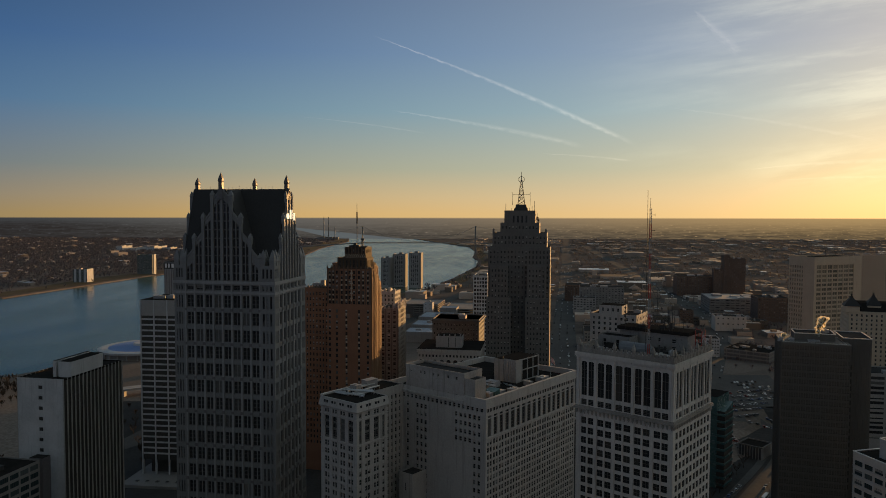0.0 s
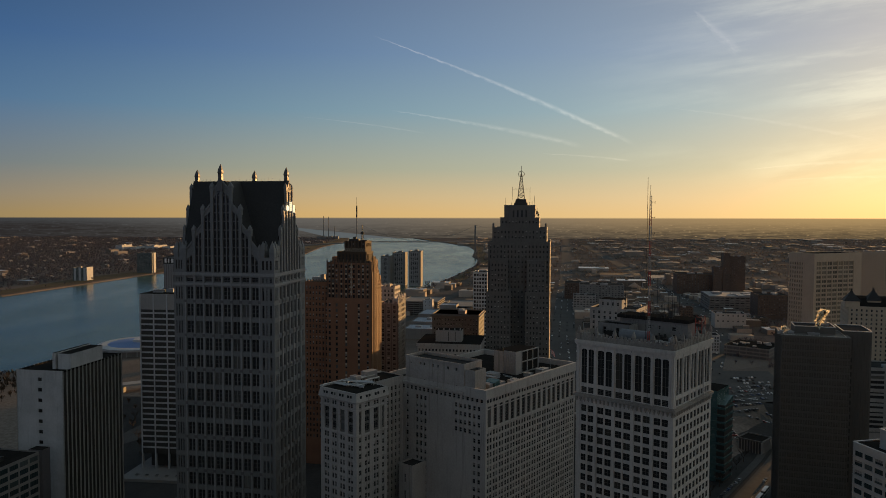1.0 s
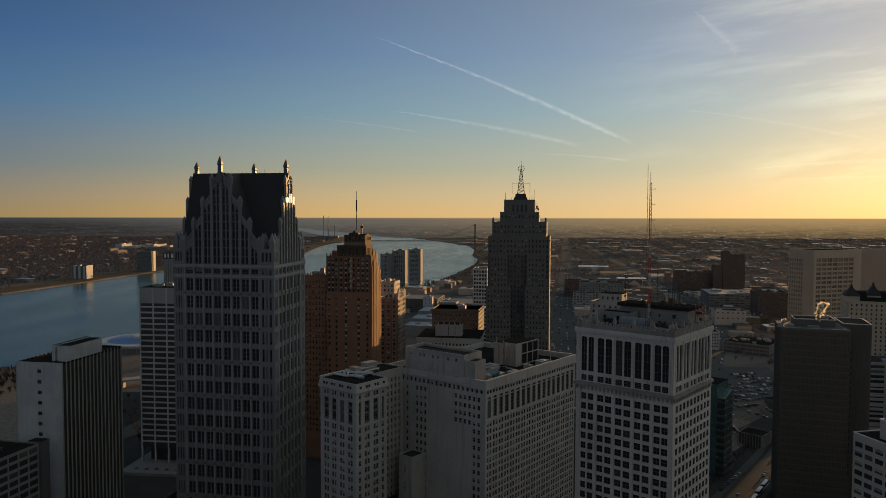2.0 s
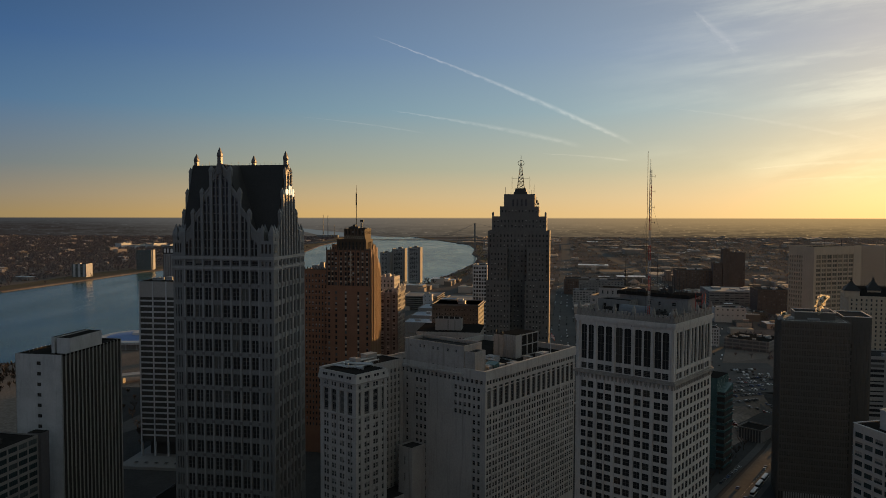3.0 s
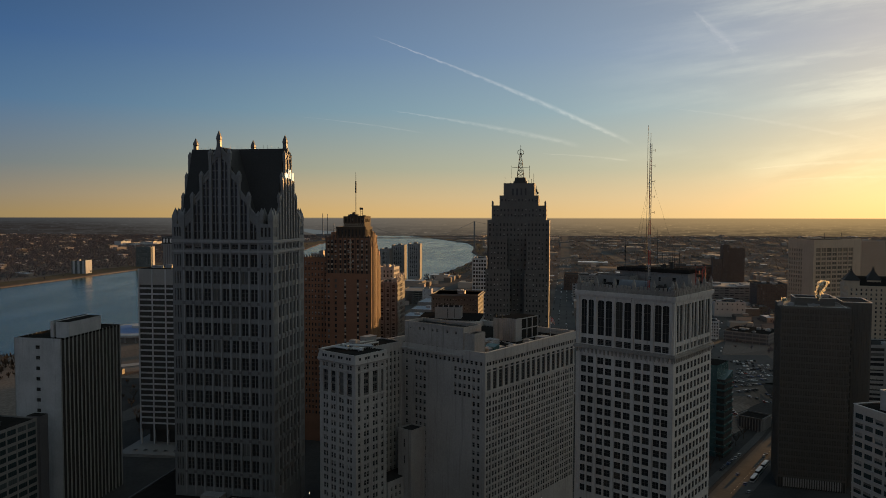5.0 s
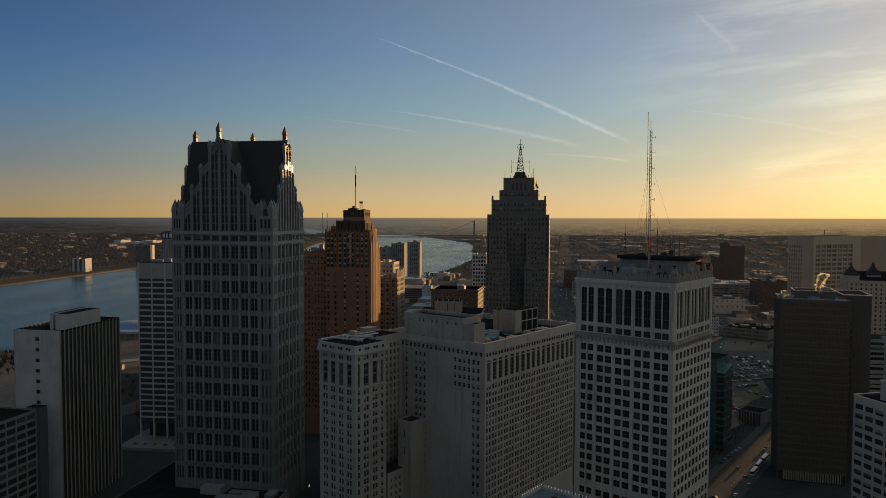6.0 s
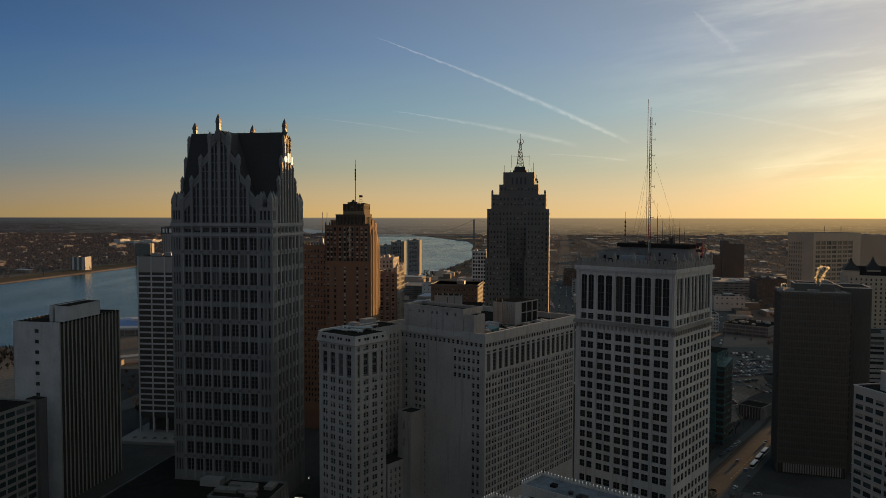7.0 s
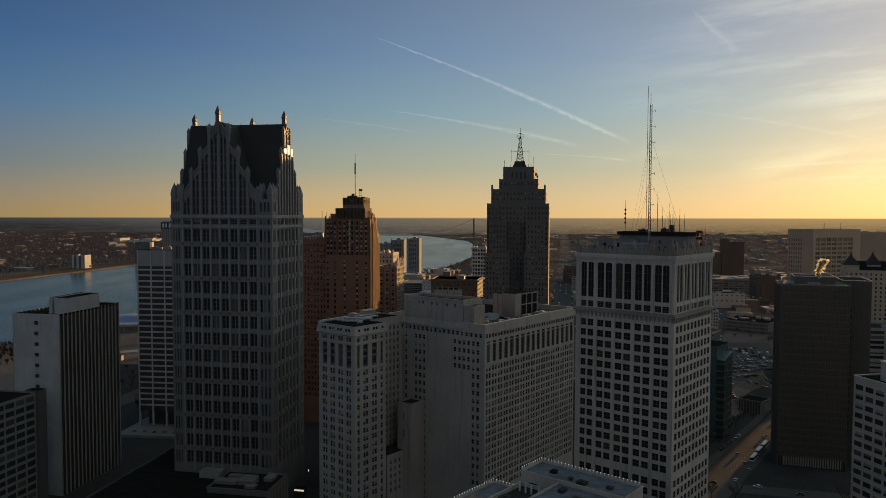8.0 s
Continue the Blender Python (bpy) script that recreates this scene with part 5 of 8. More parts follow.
def orange_tower():
    th = Thing("office_tower", "orange brick art deco tower with stepped crown and flagpole", "skyscraper", -49.0, 500, 13.5)
    s = Shape(ORANGE, GRAVEL)
    # main shaft: plain centre with two window columns below, windows throughout above
    W, D = 32.2, 21.5
    mids = (-30.2, -27.6, -25.0, -21.4, -18.0, -15.6, -12.4, -8.8, -5.7, -2.4)
    full = [(x - 0.75 + W, x + 0.75 + W) for x in mids]
    rows_low = floors(103.6, -4, 3.9, 2.2)
    keep = {0, 2, 4, 7, 9}
    s.facade(th, (-W, 0), F, 0, 106, W, full, rows_low, 0.3, (1, 2), DARKFRAME, 0, lambda i, j: i not in keep)
    part("wall", s, th.ob)
    s = Shape(ORANGE, GRAVEL)
    s.facade(th, (-W, 0), F, 106, 132, W, full, floors(130.6, 107, 3.45, 2.3), 0.3, (1, 2), DARKFRAME, 0)
    part("wall", s, th.ob)
    s = Shape(ORANGE, GRAVEL)
    s.facade(th, (0, 0), R, 0, 122, D, even(0.5, D - 0.5, 6, 0.34), floors(118, -4, 3.9, 2.3), 0.3, (1, 2), FRAME, 0)
    s.facade(th, (0, 0), R, 122, 133.5, 15.5, even(0.5, 15, 4, 0.34), floors(131, 123, 3.9, 2.3), 0.3, (1, 2), FRAME, 0)
    part("side_wall", s, th.ob)
    s = Shape(ORANGE, GRAVEL)
    s.facade(th, (0, D), B, 0, 122, W, [], [], 0.4)
    s.facade(th, (0, 15.5), B, 122, 132, W, [], [], 0.4)
    s.facade(th, (-W, D), L, 0, 132, D, [], [], 0.4)
    s.quad(((-W, 0, 132), (0, 0, 132), (0, 15.5, 132), (-W, 15.5, 132)), 1)
    s.quad(((-W, 15.5, 122), (0, 15.5, 122), (0, D, 122), (-W, D, 122)), 1)
    part("wall", s, th.ob)
    for x0, x1, y0, y1, z0, z1, n in ((-28.6, -24.9, 1.2, 15, 132, 135.2, 2), (-24.8, -3.4, 1.0, 15, 132, 139.0, 8), (-19.6, -4.4, 1.6, 14.2, 139.0, 146.2, 6)):
        b = Shape(ORANGE if z1 < 136 else CROWN, GRAVEL)
        high = [(z0 + 0.8, z1 - 1.2)] if z1 < 140 else [(143.0, 145.2)]
        block(th, b, x1 - x0, y1 - y0, z0, z1, (even(0.5, x1 - x0 - 0.5, n, 0.45), high), (even(0.5, y1 - y0 - 0.5, 5, 0.45), high), x0=x1, y0=y0, top=1, frame=DARKFRAME)
        b.parapet(x0 - 0.1, x1 + 0.1, y0 - 0.1, y1 + 0.1, z1, z1 + 0.6, 0.4)
        part("setback", b, th.ob)
    # stepped buttresses with tile pinnacles on the sunward side, brick lightened to pass for sunlit
    for y0, y1, out, top in ((0.4, 3.2, 0.9, 131.5), (3.6, 6.4, 1.4, 134.8), (6.8, 9.4, 1.6, 134.0), (9.8, 12.4, 1.5, 131.0), (12.8, 15.4, 1.2, 124.6), (15.8, 18.2, 0.9, 121.6), (18.6, 21.0, 0.7, 117.4)):
        for a, e, h in ((0.0, out, top - 6), (0.0, out * 0.6, top)):
            b = Shape(SUNLIT_BRICK)
            m = (y0 + y1) / 2
            b.box(0.003, e, y0, m - 0.55, LOW, h)
            b.box(0.003, e, m + 0.55, y1, LOW, h)
            b.box(0.003, e * 0.6, m - 0.55, m + 0.55, h - 3, h - 0.4)
            for p in ((y0 + m - 0.55) / 2, (y1 + m + 0.55) / 2):
                b.taper(e / 2, p, h, h + 2.0, 0.8, 0.2)
            part("buttress", b, th.ob)
    for i, x in enumerate((-31.8, -28.9, -26.3, -23.2, -19.7, -16.8, -14.1, -10.6, -7.2, -4.0, -0.6)):
        b = Shape(BROWN)
        b.box(x - 0.35, x + 0.35, -0.4, -0.003, 107.5, 132.4)
        b.taper(x, -0.1, 132.4, 134.4, 0.9, 0.2)
        part("rib", b, th.ob)
    for i in range(7):
        b = Shape(BROWN)
        x = -19.3 + i * 2.43
        b.box(x - 0.25, x + 0.25, 1.1, 1.597, 142.2, 146.6)
        part("rib", b, th.ob)
    # pale tile ornament: a tall cross, window panels and a lattice round the crown
    cross = Shape(SANDSTONE)
    cross.box(-14.3, -13.7, -0.62, -0.403, 109.5, 131.4)
    for i in range(6):
        wide = 0.85 + 0.35 * (i % 2)
        cross.box(-14.0 - wide, -14.0 + wide, -0.6, -0.402, 111.2 + i * 3.45, 112.2 + i * 3.45)
    part("tile_cross", cross, th.ob, "pale tile cross ornament")
    for i, (a, b) in enumerate(full):
        for j in range(6):
            if i in (2, 5, 6) or (i + j) % 4 == 3:
                continue
            t = Shape(SANDSTONE)
            t.box(a - W + 0.1, b - W - 0.1, -0.08, -0.003, 127.05 - j * 3.45, 128.1 - j * 3.45)
            part("tile_panel", t, th.ob)
    for i, a in enumerate((full[4], full[7])):
        for j in range(14):
            if j % 4 == 3:
                continue
            t = Shape(SANDSTONE)
            t.box(a[0] - W + 0.1, a[1] - W - 0.1, -0.06, -0.003, 100.0 - j * 3.9, 101.2 - j * 3.9)
            part("tile_panel", t, th.ob)
    lat = Shape(SANDSTONE)
    for i in range(10):
        x = -19.4 + i * 1.5
        for p, q in (((x, 1.48, 139.3), (x + 1.4, 1.48, 142.0)), ((x + 1.4, 1.48, 139.3), (x, 1.48, 142.0))):
            lat.rod(p, q, 0.13, n=4)
    part("tile_lattice", lat, th.ob, "pale crossed tile band")
    # lower body
    b = Shape(ORANGE, GRAVEL)
    block(th, b, 18, 70, 0, 118, (even(0.5, 17.5, 7, 0.45), floors(115, 6, 3.9, 2.2)), None, x0=-W, y0=3, top=1, roof=0.7, back=False)
    part("lower_body", b, th.ob)
    for i in range(9):
        c = Shape(TAN)
        x = -W - 17.5 + i * 2.1
        c.taper(x, 3.2, 118, 120.0, 1.1, 0.4)
        part("merlon", c, th.ob)
    roof_gear(th, [(-W - 3, 12, 118, 4, 4, 4.6), (-W - 8, 13, 118, 3, 3, 4.2), (-W - 13, 14, 118, 6, 4, 2)])
    th.windows(300)
    p = Shape(DARKSTEEL)
    p.taper(-12.4, 7, 146.2, 148.2, 4, 3)
    p.rod((-12.6, 7, 148), (-12.6, 7, 163), 0.26, n=6)
    p.rod((-12.6, 7, 163), (-12.6, 7, 171), 0.5, n=6)
    p.rod((-12.6, 7, 171), (-12.6, 7, 177), 0.16, n=6)
    part("flagpole", p, th.ob)
    p = Shape(DARKSTEEL)
    for x in (-9.0, -7.4):
        p.rod((x, 6, 146.2), (x, 6, 151.4), 0.13)
    for z in (148.4, 150.0, 151.4):
        p.rod((-9.0, 6, z), (-7.4, 6, z), 0.1)
    p.box(-9.4, -7.0, 5.6, 6.4, 151.4, 152.8)
    part("beacon_frame", p, th.ob)
    roof_gear(th, [(-15.2, 6, 146.2, 4, 4, 1.6), (-13.6, 6, 147.8, 2, 2, 1.4), (-7.5, 9, 146.2, 5, 5, 0.8)], DARKSTEEL)


def stepped_tower():
    th = Thing("office_tower", "grey limestone art deco skyscraper with stepped setbacks and roof aerial", "skyscraper", 83.0, 563, 9.3)
    W, D = 49.0, 40.0
    tiers = [(-48.3, -0.7, 0, 0, 143.4, 17), (-45.3, -3.3, 2.5, 143.4, 154.6, 15), (-39.4, -9.3, 5, 154.6, 162.4, 11), (-36.5, -12.6, 7, 162.4, 172.0, 0)]
    for x0, x1, y, z0, z1, n in tiers:
        s = Shape(PENOB, GRAVEL)
        w, d = x1 - x0, D - 2 * y
        cols = even(0.6, w - 0.6, n, 0.38) if n else [(6.6 + 3.3 * i, 7.9 + 3.3 * i) for i in range(4)]
        rows = floors(z1 - 2.0, z0 + 0.6, 3.9, 1.95) if n else [(163.2, 168.6)]
        block(th, s, w, d, z0, z1, (cols, rows), (even(0.8, d - 0.8, 9, 0.4), floors(z1 - 2.0, z0 + 0.6, 3.9, 1.9)), x0=x1, y0=y, top=1, rec=0.5, frame=BRONZE, back=False)
        part("tier", s, th.ob)
        s = Shape(PENOB)
        s.parapet(x0 - 0.05, x1 + 0.05, y - 0.05, D - y + 0.05, z1, z1 + 0.7, 0.5)
        part("parapet", s, th.ob)
        # shallow piers between the window columns
        if n:
            step = (w - 1.2) / n
            for i in range(n + 1):
                p = Shape(PENOB)
                x = x0 + 0.6 + i * step
                p.box(x - 0.42, x + 0.42, y - 0.28, y - 0.003, z0 or LOW, z1 - 0.4)
                part("pier", p, th.ob)
    # projecting wings
    for x0, x1, n in ((-46.2, -32.6, 5), (-17.6, -3.8, 5)):
        s = Shape(PENOB, GRAVEL)
        w = x1 - x0
        block(th, s, w, 5.95, 0, 129.4, (even(0.5, w - 0.5, n, 0.38), floors(127.4, -4, 3.9, 1.95)), (even(0.5, 5.5, 2, 0.4), floors(127.4, -4, 3.9, 1.95)), x0=x1, y0=-6, top=1, rec=0.5, frame=BRONZE, back=False)
        s.parapet(x0 - 0.1, x1 + 0.1, -6.1, -0.05, 129.4, 130.3, 0.5)
        part("wing", s, th.ob)
    for x0, x1, n in ((-48.5, -29.8, 7), (-18.8, -0.5, 7)):
        s = Shape(PENOB, GRAVEL)
        w = x1 - x0
        block(th, s, w, 4.9, 0, 105.4, (even(0.5, w - 0.5, n, 0.38), floors(103.4, -4, 3.9, 1.95)), (even(0.5, 4.4, 1, 0.4), floors(103.4, -4, 3.9, 1.95)), x0=x1, y0=-11, top=1, rec=0.5, frame=BRONZE, back=False)
        s.parapet(x0 - 0.1, x1 + 0.1, -11.1, -6.05, 105.4, 106.2, 0.4)
        part("wing", s, th.ob)
    for x, y, z in ((-44.6, 3.3, 154), (-4.0, 3.3, 154)):
        p = Shape(PENOB)
        p.taper(x, y, z, z + 4.0, 1.5, 1.4)
        p.taper(x, y, z + 4.0, z + 4.8, 1.4, 0.3)
        part("pinnacle", p, th.ob)
    th.windows(300)
    b = Shape(DARKSTEEL)
    b.taper(-24, 18, 172, 174.6, 11, 10.4)
    b.taper(-24, 18, 174.6, 177.5, 9, 8)
    part("aerial_base", b, th.ob)
    b = Shape(DARKSTEEL)
    zs = [177.5 + i * 2.8 for i in range(8)]
    for i in range(7):
        w0, w1 = 2.7 * (1 - i / 8.5), 2.7 * (1 - (i + 1) / 8.5)
        c0 = [(-24 + sx * w0, 18 + sy * w0) for sx, sy in ((-1, -1), (1, -1), (1, 1), (-1, 1))]
        c1 = [(-24 + sx * w1, 18 + sy * w1) for sx, sy in ((-1, -1), (1, -1), (1, 1), (-1, 1))]
        for j in range(4):
            k = (j + 1) % 4
            b.rod((*c0[j], zs[i]), (*c1[j], zs[i + 1]), 0.22, n=4)
            b.rod((*c0[j], zs[i]), (*c1[k], zs[i + 1]), 0.12, n=3)
            b.rod((*c0[k], zs[i]), (*c1[j], zs[i + 1]), 0.12, n=3)
            b.rod((*c1[j], zs[i + 1]), (*c1[k], zs[i + 1]), 0.12, n=3)
    b.rod((-24, 18, 195), (-24, 18, 203.5), 0.18)
    for x in (-31, -17):
        b.rod((x, 18, 177), (x, 18, 187), 0.12)
        b.rod((x, 18, 185.5), (-24, 18, 185.5), 0.1)
    part("lattice_aerial", b, th.ob)
    g = Shape(DARKSTEEL)
    n = 20
    for turn in range(2):
        ring = [(-24 + 2.4 * math.cos(2 * math.pi * i / n) * (1 - turn), 18 + 2.4 * math.cos(2 * math.pi * i / n) * turn, 197.4 + 2.2 * math.sin(2 * math.pi * i / n)) for i in range(n)]
        for i in range(n):
            g.rod(ring[i], ring[(i + 1) % n], 0.22, n=4)
    part("ball_frame", g, th.ob, "open round beacon frame")
    for x, y, z, h in ((-35.5, 8, 172, 6), (-13.2, 8, 172, 8), (-17, 8, 172, 3), (-11, 8, 162.4, 8), (-10, 9, 162.4, 5), (-31, 8, 172, 2.5), (-15, 9, 172, 4)):
        p = Shape(DARKSTEEL)
        p.rod((x, y, z), (x, y, z + h), 0.14)
        if z < 170:
            p.taper(x, y, z + h * 0.4, z + h * 0.7, 1.4, 1.4, n=8)
        part("aerial", p, th.ob)
    # flag on the street corner
    f = Shape(PENOB, GRAVEL)
    f.box(-W - 8, 8, -14, -8.2, 0, 40, 0, 1)
    part("base_block", f, th.ob)


def black_tower():
    th = Thing("office_tower", "black steel and bronze glass tower with a taller service wing", "office tower", 233.4, 417, 18)
    W, D, H = 35.8, 30, 95
    s = Shape(DARKGLASS, TAR)
    s.box(-W, 0, 0, D, LOW, H - 1, 0, 1)
    part("curtain_wall", s, th.ob)
    for i in range(26):
        for n, (a, b) in enumerate(((-W - 0.25, 0.25),)):
            r = Shape(BLACK)
            z = -6 + i * 4.0
            r.box(a, b, -0.25, D, z, z + 1.5)
            part("spandrel", r, th.ob)
    for i in range(28):
        r = Shape(BLACK)
        x = -W + i * W / 27
        r.box(x - 0.18, x + 0.18, -0.55, -0.25, LOW, H)
        part("mullion", r, th.ob)
    for i in range(22):
        r = Shape(BLACK)
        y = i * D / 21
        r.box(-W - 0.55, -W - 0.25, y - 0.18, y + 0.18, LOW, H)
        part("mullion", r, th.ob)
    for j in range(25):
        for i in range(27):
            th.wins.append(((-W + (i + 0.5) * W / 27, -0.03, -3.25 + j * 4.0), F, 1.05, 2.3, (1, 1), DARKFRAME, True))
    th.windows(240, BRONZE_GLASS, False)
    p = Shape(BLACK)
    p.parapet(-W - 0.5, 0.5, -0.5, D, H - 1, H + 0.4, 0.6)
    part("roof_edge", p, th.ob)
    p = Shape(DUCT)
    p.parapet(-W + 1.5, -1.5, 1.5, D - 2, H + 0.2, H + 0.6, 0.25)
    part("roof_rail", p, th.ob)
    p = Shape(BLACK, GRAVEL)
    p.box(-W + 8, -6, 10, 26, H - 1, H + 4.5, 0, 1)
    part("penthouse", p, th.ob)
    p = Shape(DUCT)
    p.parapet(-W + 7.8, -5.8, 9.8, 26.2, H + 4.5, H + 5.0, 0.35)
    part("roof_edge", p, th.ob)
    s = Shape(BLACK, GRAVEL)
    s.box(-1.5, 13.5, 12, 40, LOW, H + 2.5, 0, 1)
    part("service_wing", s, th.ob)
    for i in range(12):
        s = Shape(BLACK)
        s.box(-1.5 + i * 1.27 - 0.12, -1.5 + i * 1.27 + 0.12, 11.7, 11.997, LOW, H + 2.4)
        part("fin", s, th.ob)
    s = Shape(DUCT)
    s.parapet(-1.7, 13.7, 11.8, 40.2, H + 2.5, H + 3.0, 0.35)
    part("roof_edge", s, th.ob)
    s = Shape(DARKGLASS)
    for i in range(18):
        s.box(-0.9, 3.2, 11.2, 11.68, 8 + i * 4.2, 10.6 + i * 4.2)
    part("stair_glazing", s, th.ob)
    for i in range(24):
        s = Shape(PALE)
        s.box(-W + 3 + i * 1.3, -W + 3.6 + i * 1.3, -1.2, -0.6, LOW + 1.0, LOW + 6.2)
        part("fin", s, th.ob)
    roof_gear(th, [(-30, 8, H, 3, 3, 1.5), (-18, 7, H, 6, 3, 1.2), (-10, 20, H + 4.5, 4, 4, 1.5), (-36, 6, H, 3, 2, 2)])


def ribbon_office():
    th = Thing("office_building", "pale concrete office block with ribbon windows and white roof trim", "office building", 192.2, 284.2, 76.8, z=4.6, size=0.97)
    s = Shape(BRIGHTCON, TAR)
    W, D, H = 40.6, 30, 62.2
    # hidden walls set dark to keep sunlit reflections off the black tower
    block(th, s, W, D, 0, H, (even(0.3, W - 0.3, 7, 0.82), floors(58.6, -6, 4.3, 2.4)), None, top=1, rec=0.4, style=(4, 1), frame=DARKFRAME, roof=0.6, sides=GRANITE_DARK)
    part("wall", s, th.ob)
    t = Shape(WHITEPAINT)
    t.parapet(-W - 0.2, 0.2, -0.2, D, H, H + 0.35, 0.5)
    part("roof_trim", t, th.ob)
    for i in range(15):
        b = Shape(WHITE)
        b.box(-W - 0.1, 0.1, -0.2, -0.003, 55.7 - i * 4.3, 56.1 - i * 4.3)
        part("sill_band", b, th.ob)
    p = Shape(WHITE, TAR)
    p.box(-32, -4, 6, 26, H - 0.6, H + 8, 0, 1)
    part("penthouse", p, th.ob)
    t = Shape(WHITEPAINT)
    t.parapet(-32.2, -3.8, 5.8, 26.2, H + 8, H + 8.35, 0.5)
    part("roof_trim", t, th.ob)
    th.windows(120, OFFICE_GLASS)


SIGN = bpy.data.materials.new("lit_sign")
SIGN.use_nodes = True
SIGN.node_tree.nodes["Principled BSDF"].inputs["Emission Color"].default_value = (1.0, 0.93, 0.7, 1)
SIGN.node_tree.nodes["Principled BSDF"].inputs["Emission Strength"].default_value = 0.65
SIGN.node_tree.nodes["Principled BSDF"].inputs["Base Color"].default_value = (0.1, 0.1, 0.1, 1)


def steam(x, y, z, high, wide, seed):
    """A wisp of roof steam: small translucent puffs in one mesh."""
    r = random.Random(seed)
    bm = bmesh.new()
    for i in range(200):
        f = i / 199
        c = Vector((wide * (0.55 * f * f + r.gauss(0, 0.07 + 0.17 * f)), r.gauss(0, wide * 0.16), high * f ** 0.85))
        rad = wide * r.uniform(0.07, 0.17) * (0.65 + 0.6 * f)
        got = bmesh.ops.create_icosphere(bm, subdivisions=2, radius=rad, matrix=Matrix.Translation(c))
        for v in got["verts"]:
            v.co += (v.co - c) * noise.noise(v.co * 0.9) * 0.7
    me = bpy.data.meshes.new("steam_plume")
    bm.to_mesh(me)
    bm.free()
    me.materials.append(STEAM)
    for p in me.polygons:
        p.use_smooth = True
    ob = tagged(new("steam_plume", me), "sunlit wisp of white steam drifting upwards", "steam", kind="stuff")
    ob.location = (x, y, z)


STEAM = bpy.data.materials.new("steam")
STEAM.use_nodes = True
_nt = STEAM.node_tree
_nt.nodes.clear()
_k = Nodes(_nt)
_tl, _df, _tp = (_nt.nodes.new(n) for n in ("ShaderNodeBsdfTranslucent", "ShaderNodeBsdfDiffuse", "ShaderNodeBsdfTransparent"))
_tl.inputs[0].default_value = _df.inputs[0].default_value = (1.0, 0.95, 0.82, 1)
_m1, _m2, _o = _nt.nodes.new("ShaderNodeMixShader"), _nt.nodes.new("ShaderNodeMixShader"), _nt.nodes.new("ShaderNodeOutputMaterial")
_nt.links.new(_tl.outputs[0], _m1.inputs[1])
_nt.links.new(_df.outputs[0], _m1.inputs[2])
_m1.inputs[0].default_value = 0.12
_geo = _nt.nodes.new("ShaderNodeNewGeometry")
_k.link(_k.step(_k.noise(_geo.outputs["Position"], 0.8, 4.0), 0.32, 0.62, 0.03, 0.4), _m2.inputs[0])
_nt.links.new(_tp.outputs[0], _m2.inputs[1])
_nt.links.new(_m1.outputs[0], _m2.inputs[2])
_nt.links.new(_m2.outputs[0], _o.inputs[0])
steam(222, 431, 98.5, 11.0, 6.0, 3)
steam(203, 436, 95.5, 3.6, 3.0, 4)



def kiosk():
    """Lit sign strip in the street beside the tower, on a small kiosk body added to hold it."""
    th = Thing("kiosk", "dark street kiosk with a bright sign strip", "kiosk", -70.5, 374, 10.5, z=LOW)
    s = Shape(DARKSTEEL, TAR)
    s.box(-5.5, 0, 0, 4, 0, 5.6, 0, 1)
    part("body", s, th.ob)
    s = Shape(SIGN)
    s.box(-5.3, -0.2, -0.3, -0.003, 4.3, 5.1)
    part("sign", s, th.ob, "lit pale sign strip without lettering")
    lamp = Thing("street_lamp", "thin street lamp with a small bright head", "street lamp", -72, 395, 0, z=LOW)
    s = Shape(DARKSTEEL)
    s.taper(0, 0, 0, 7.4, 0.25, 0.14, n=8)
    part("pole", s, lamp.ob)
    s = Shape(SIGN)
    s.taper(0, 0, 7.4, 8.6, 0.5, 0.3, n=8)
    part("head", s, lamp.ob, "small lit lantern")


kiosk()
gothic_tower()
cream_tower()
limestone_block()
white_slab()
corner_office()
striped_tower()
orange_tower()
stepped_tower()
black_tower()
ribbon_office()


# ---- nearest roof ----
BULB = bpy.data.materials.new("parapet_lamp_glass")
BULB.use_nodes = True
BULB.node_tree.nodes["Principled BSDF"].inputs["Base Color"].default_value = (0.8, 0.8, 0.8, 1)
BULB.node_tree.nodes["Principled BSDF"].inputs["Emission Color"].default_value = (0.9, 0.95, 1.0, 1)
BULB.node_tree.nodes["Principled BSDF"].inputs["Emission Strength"].default_value = 0.45


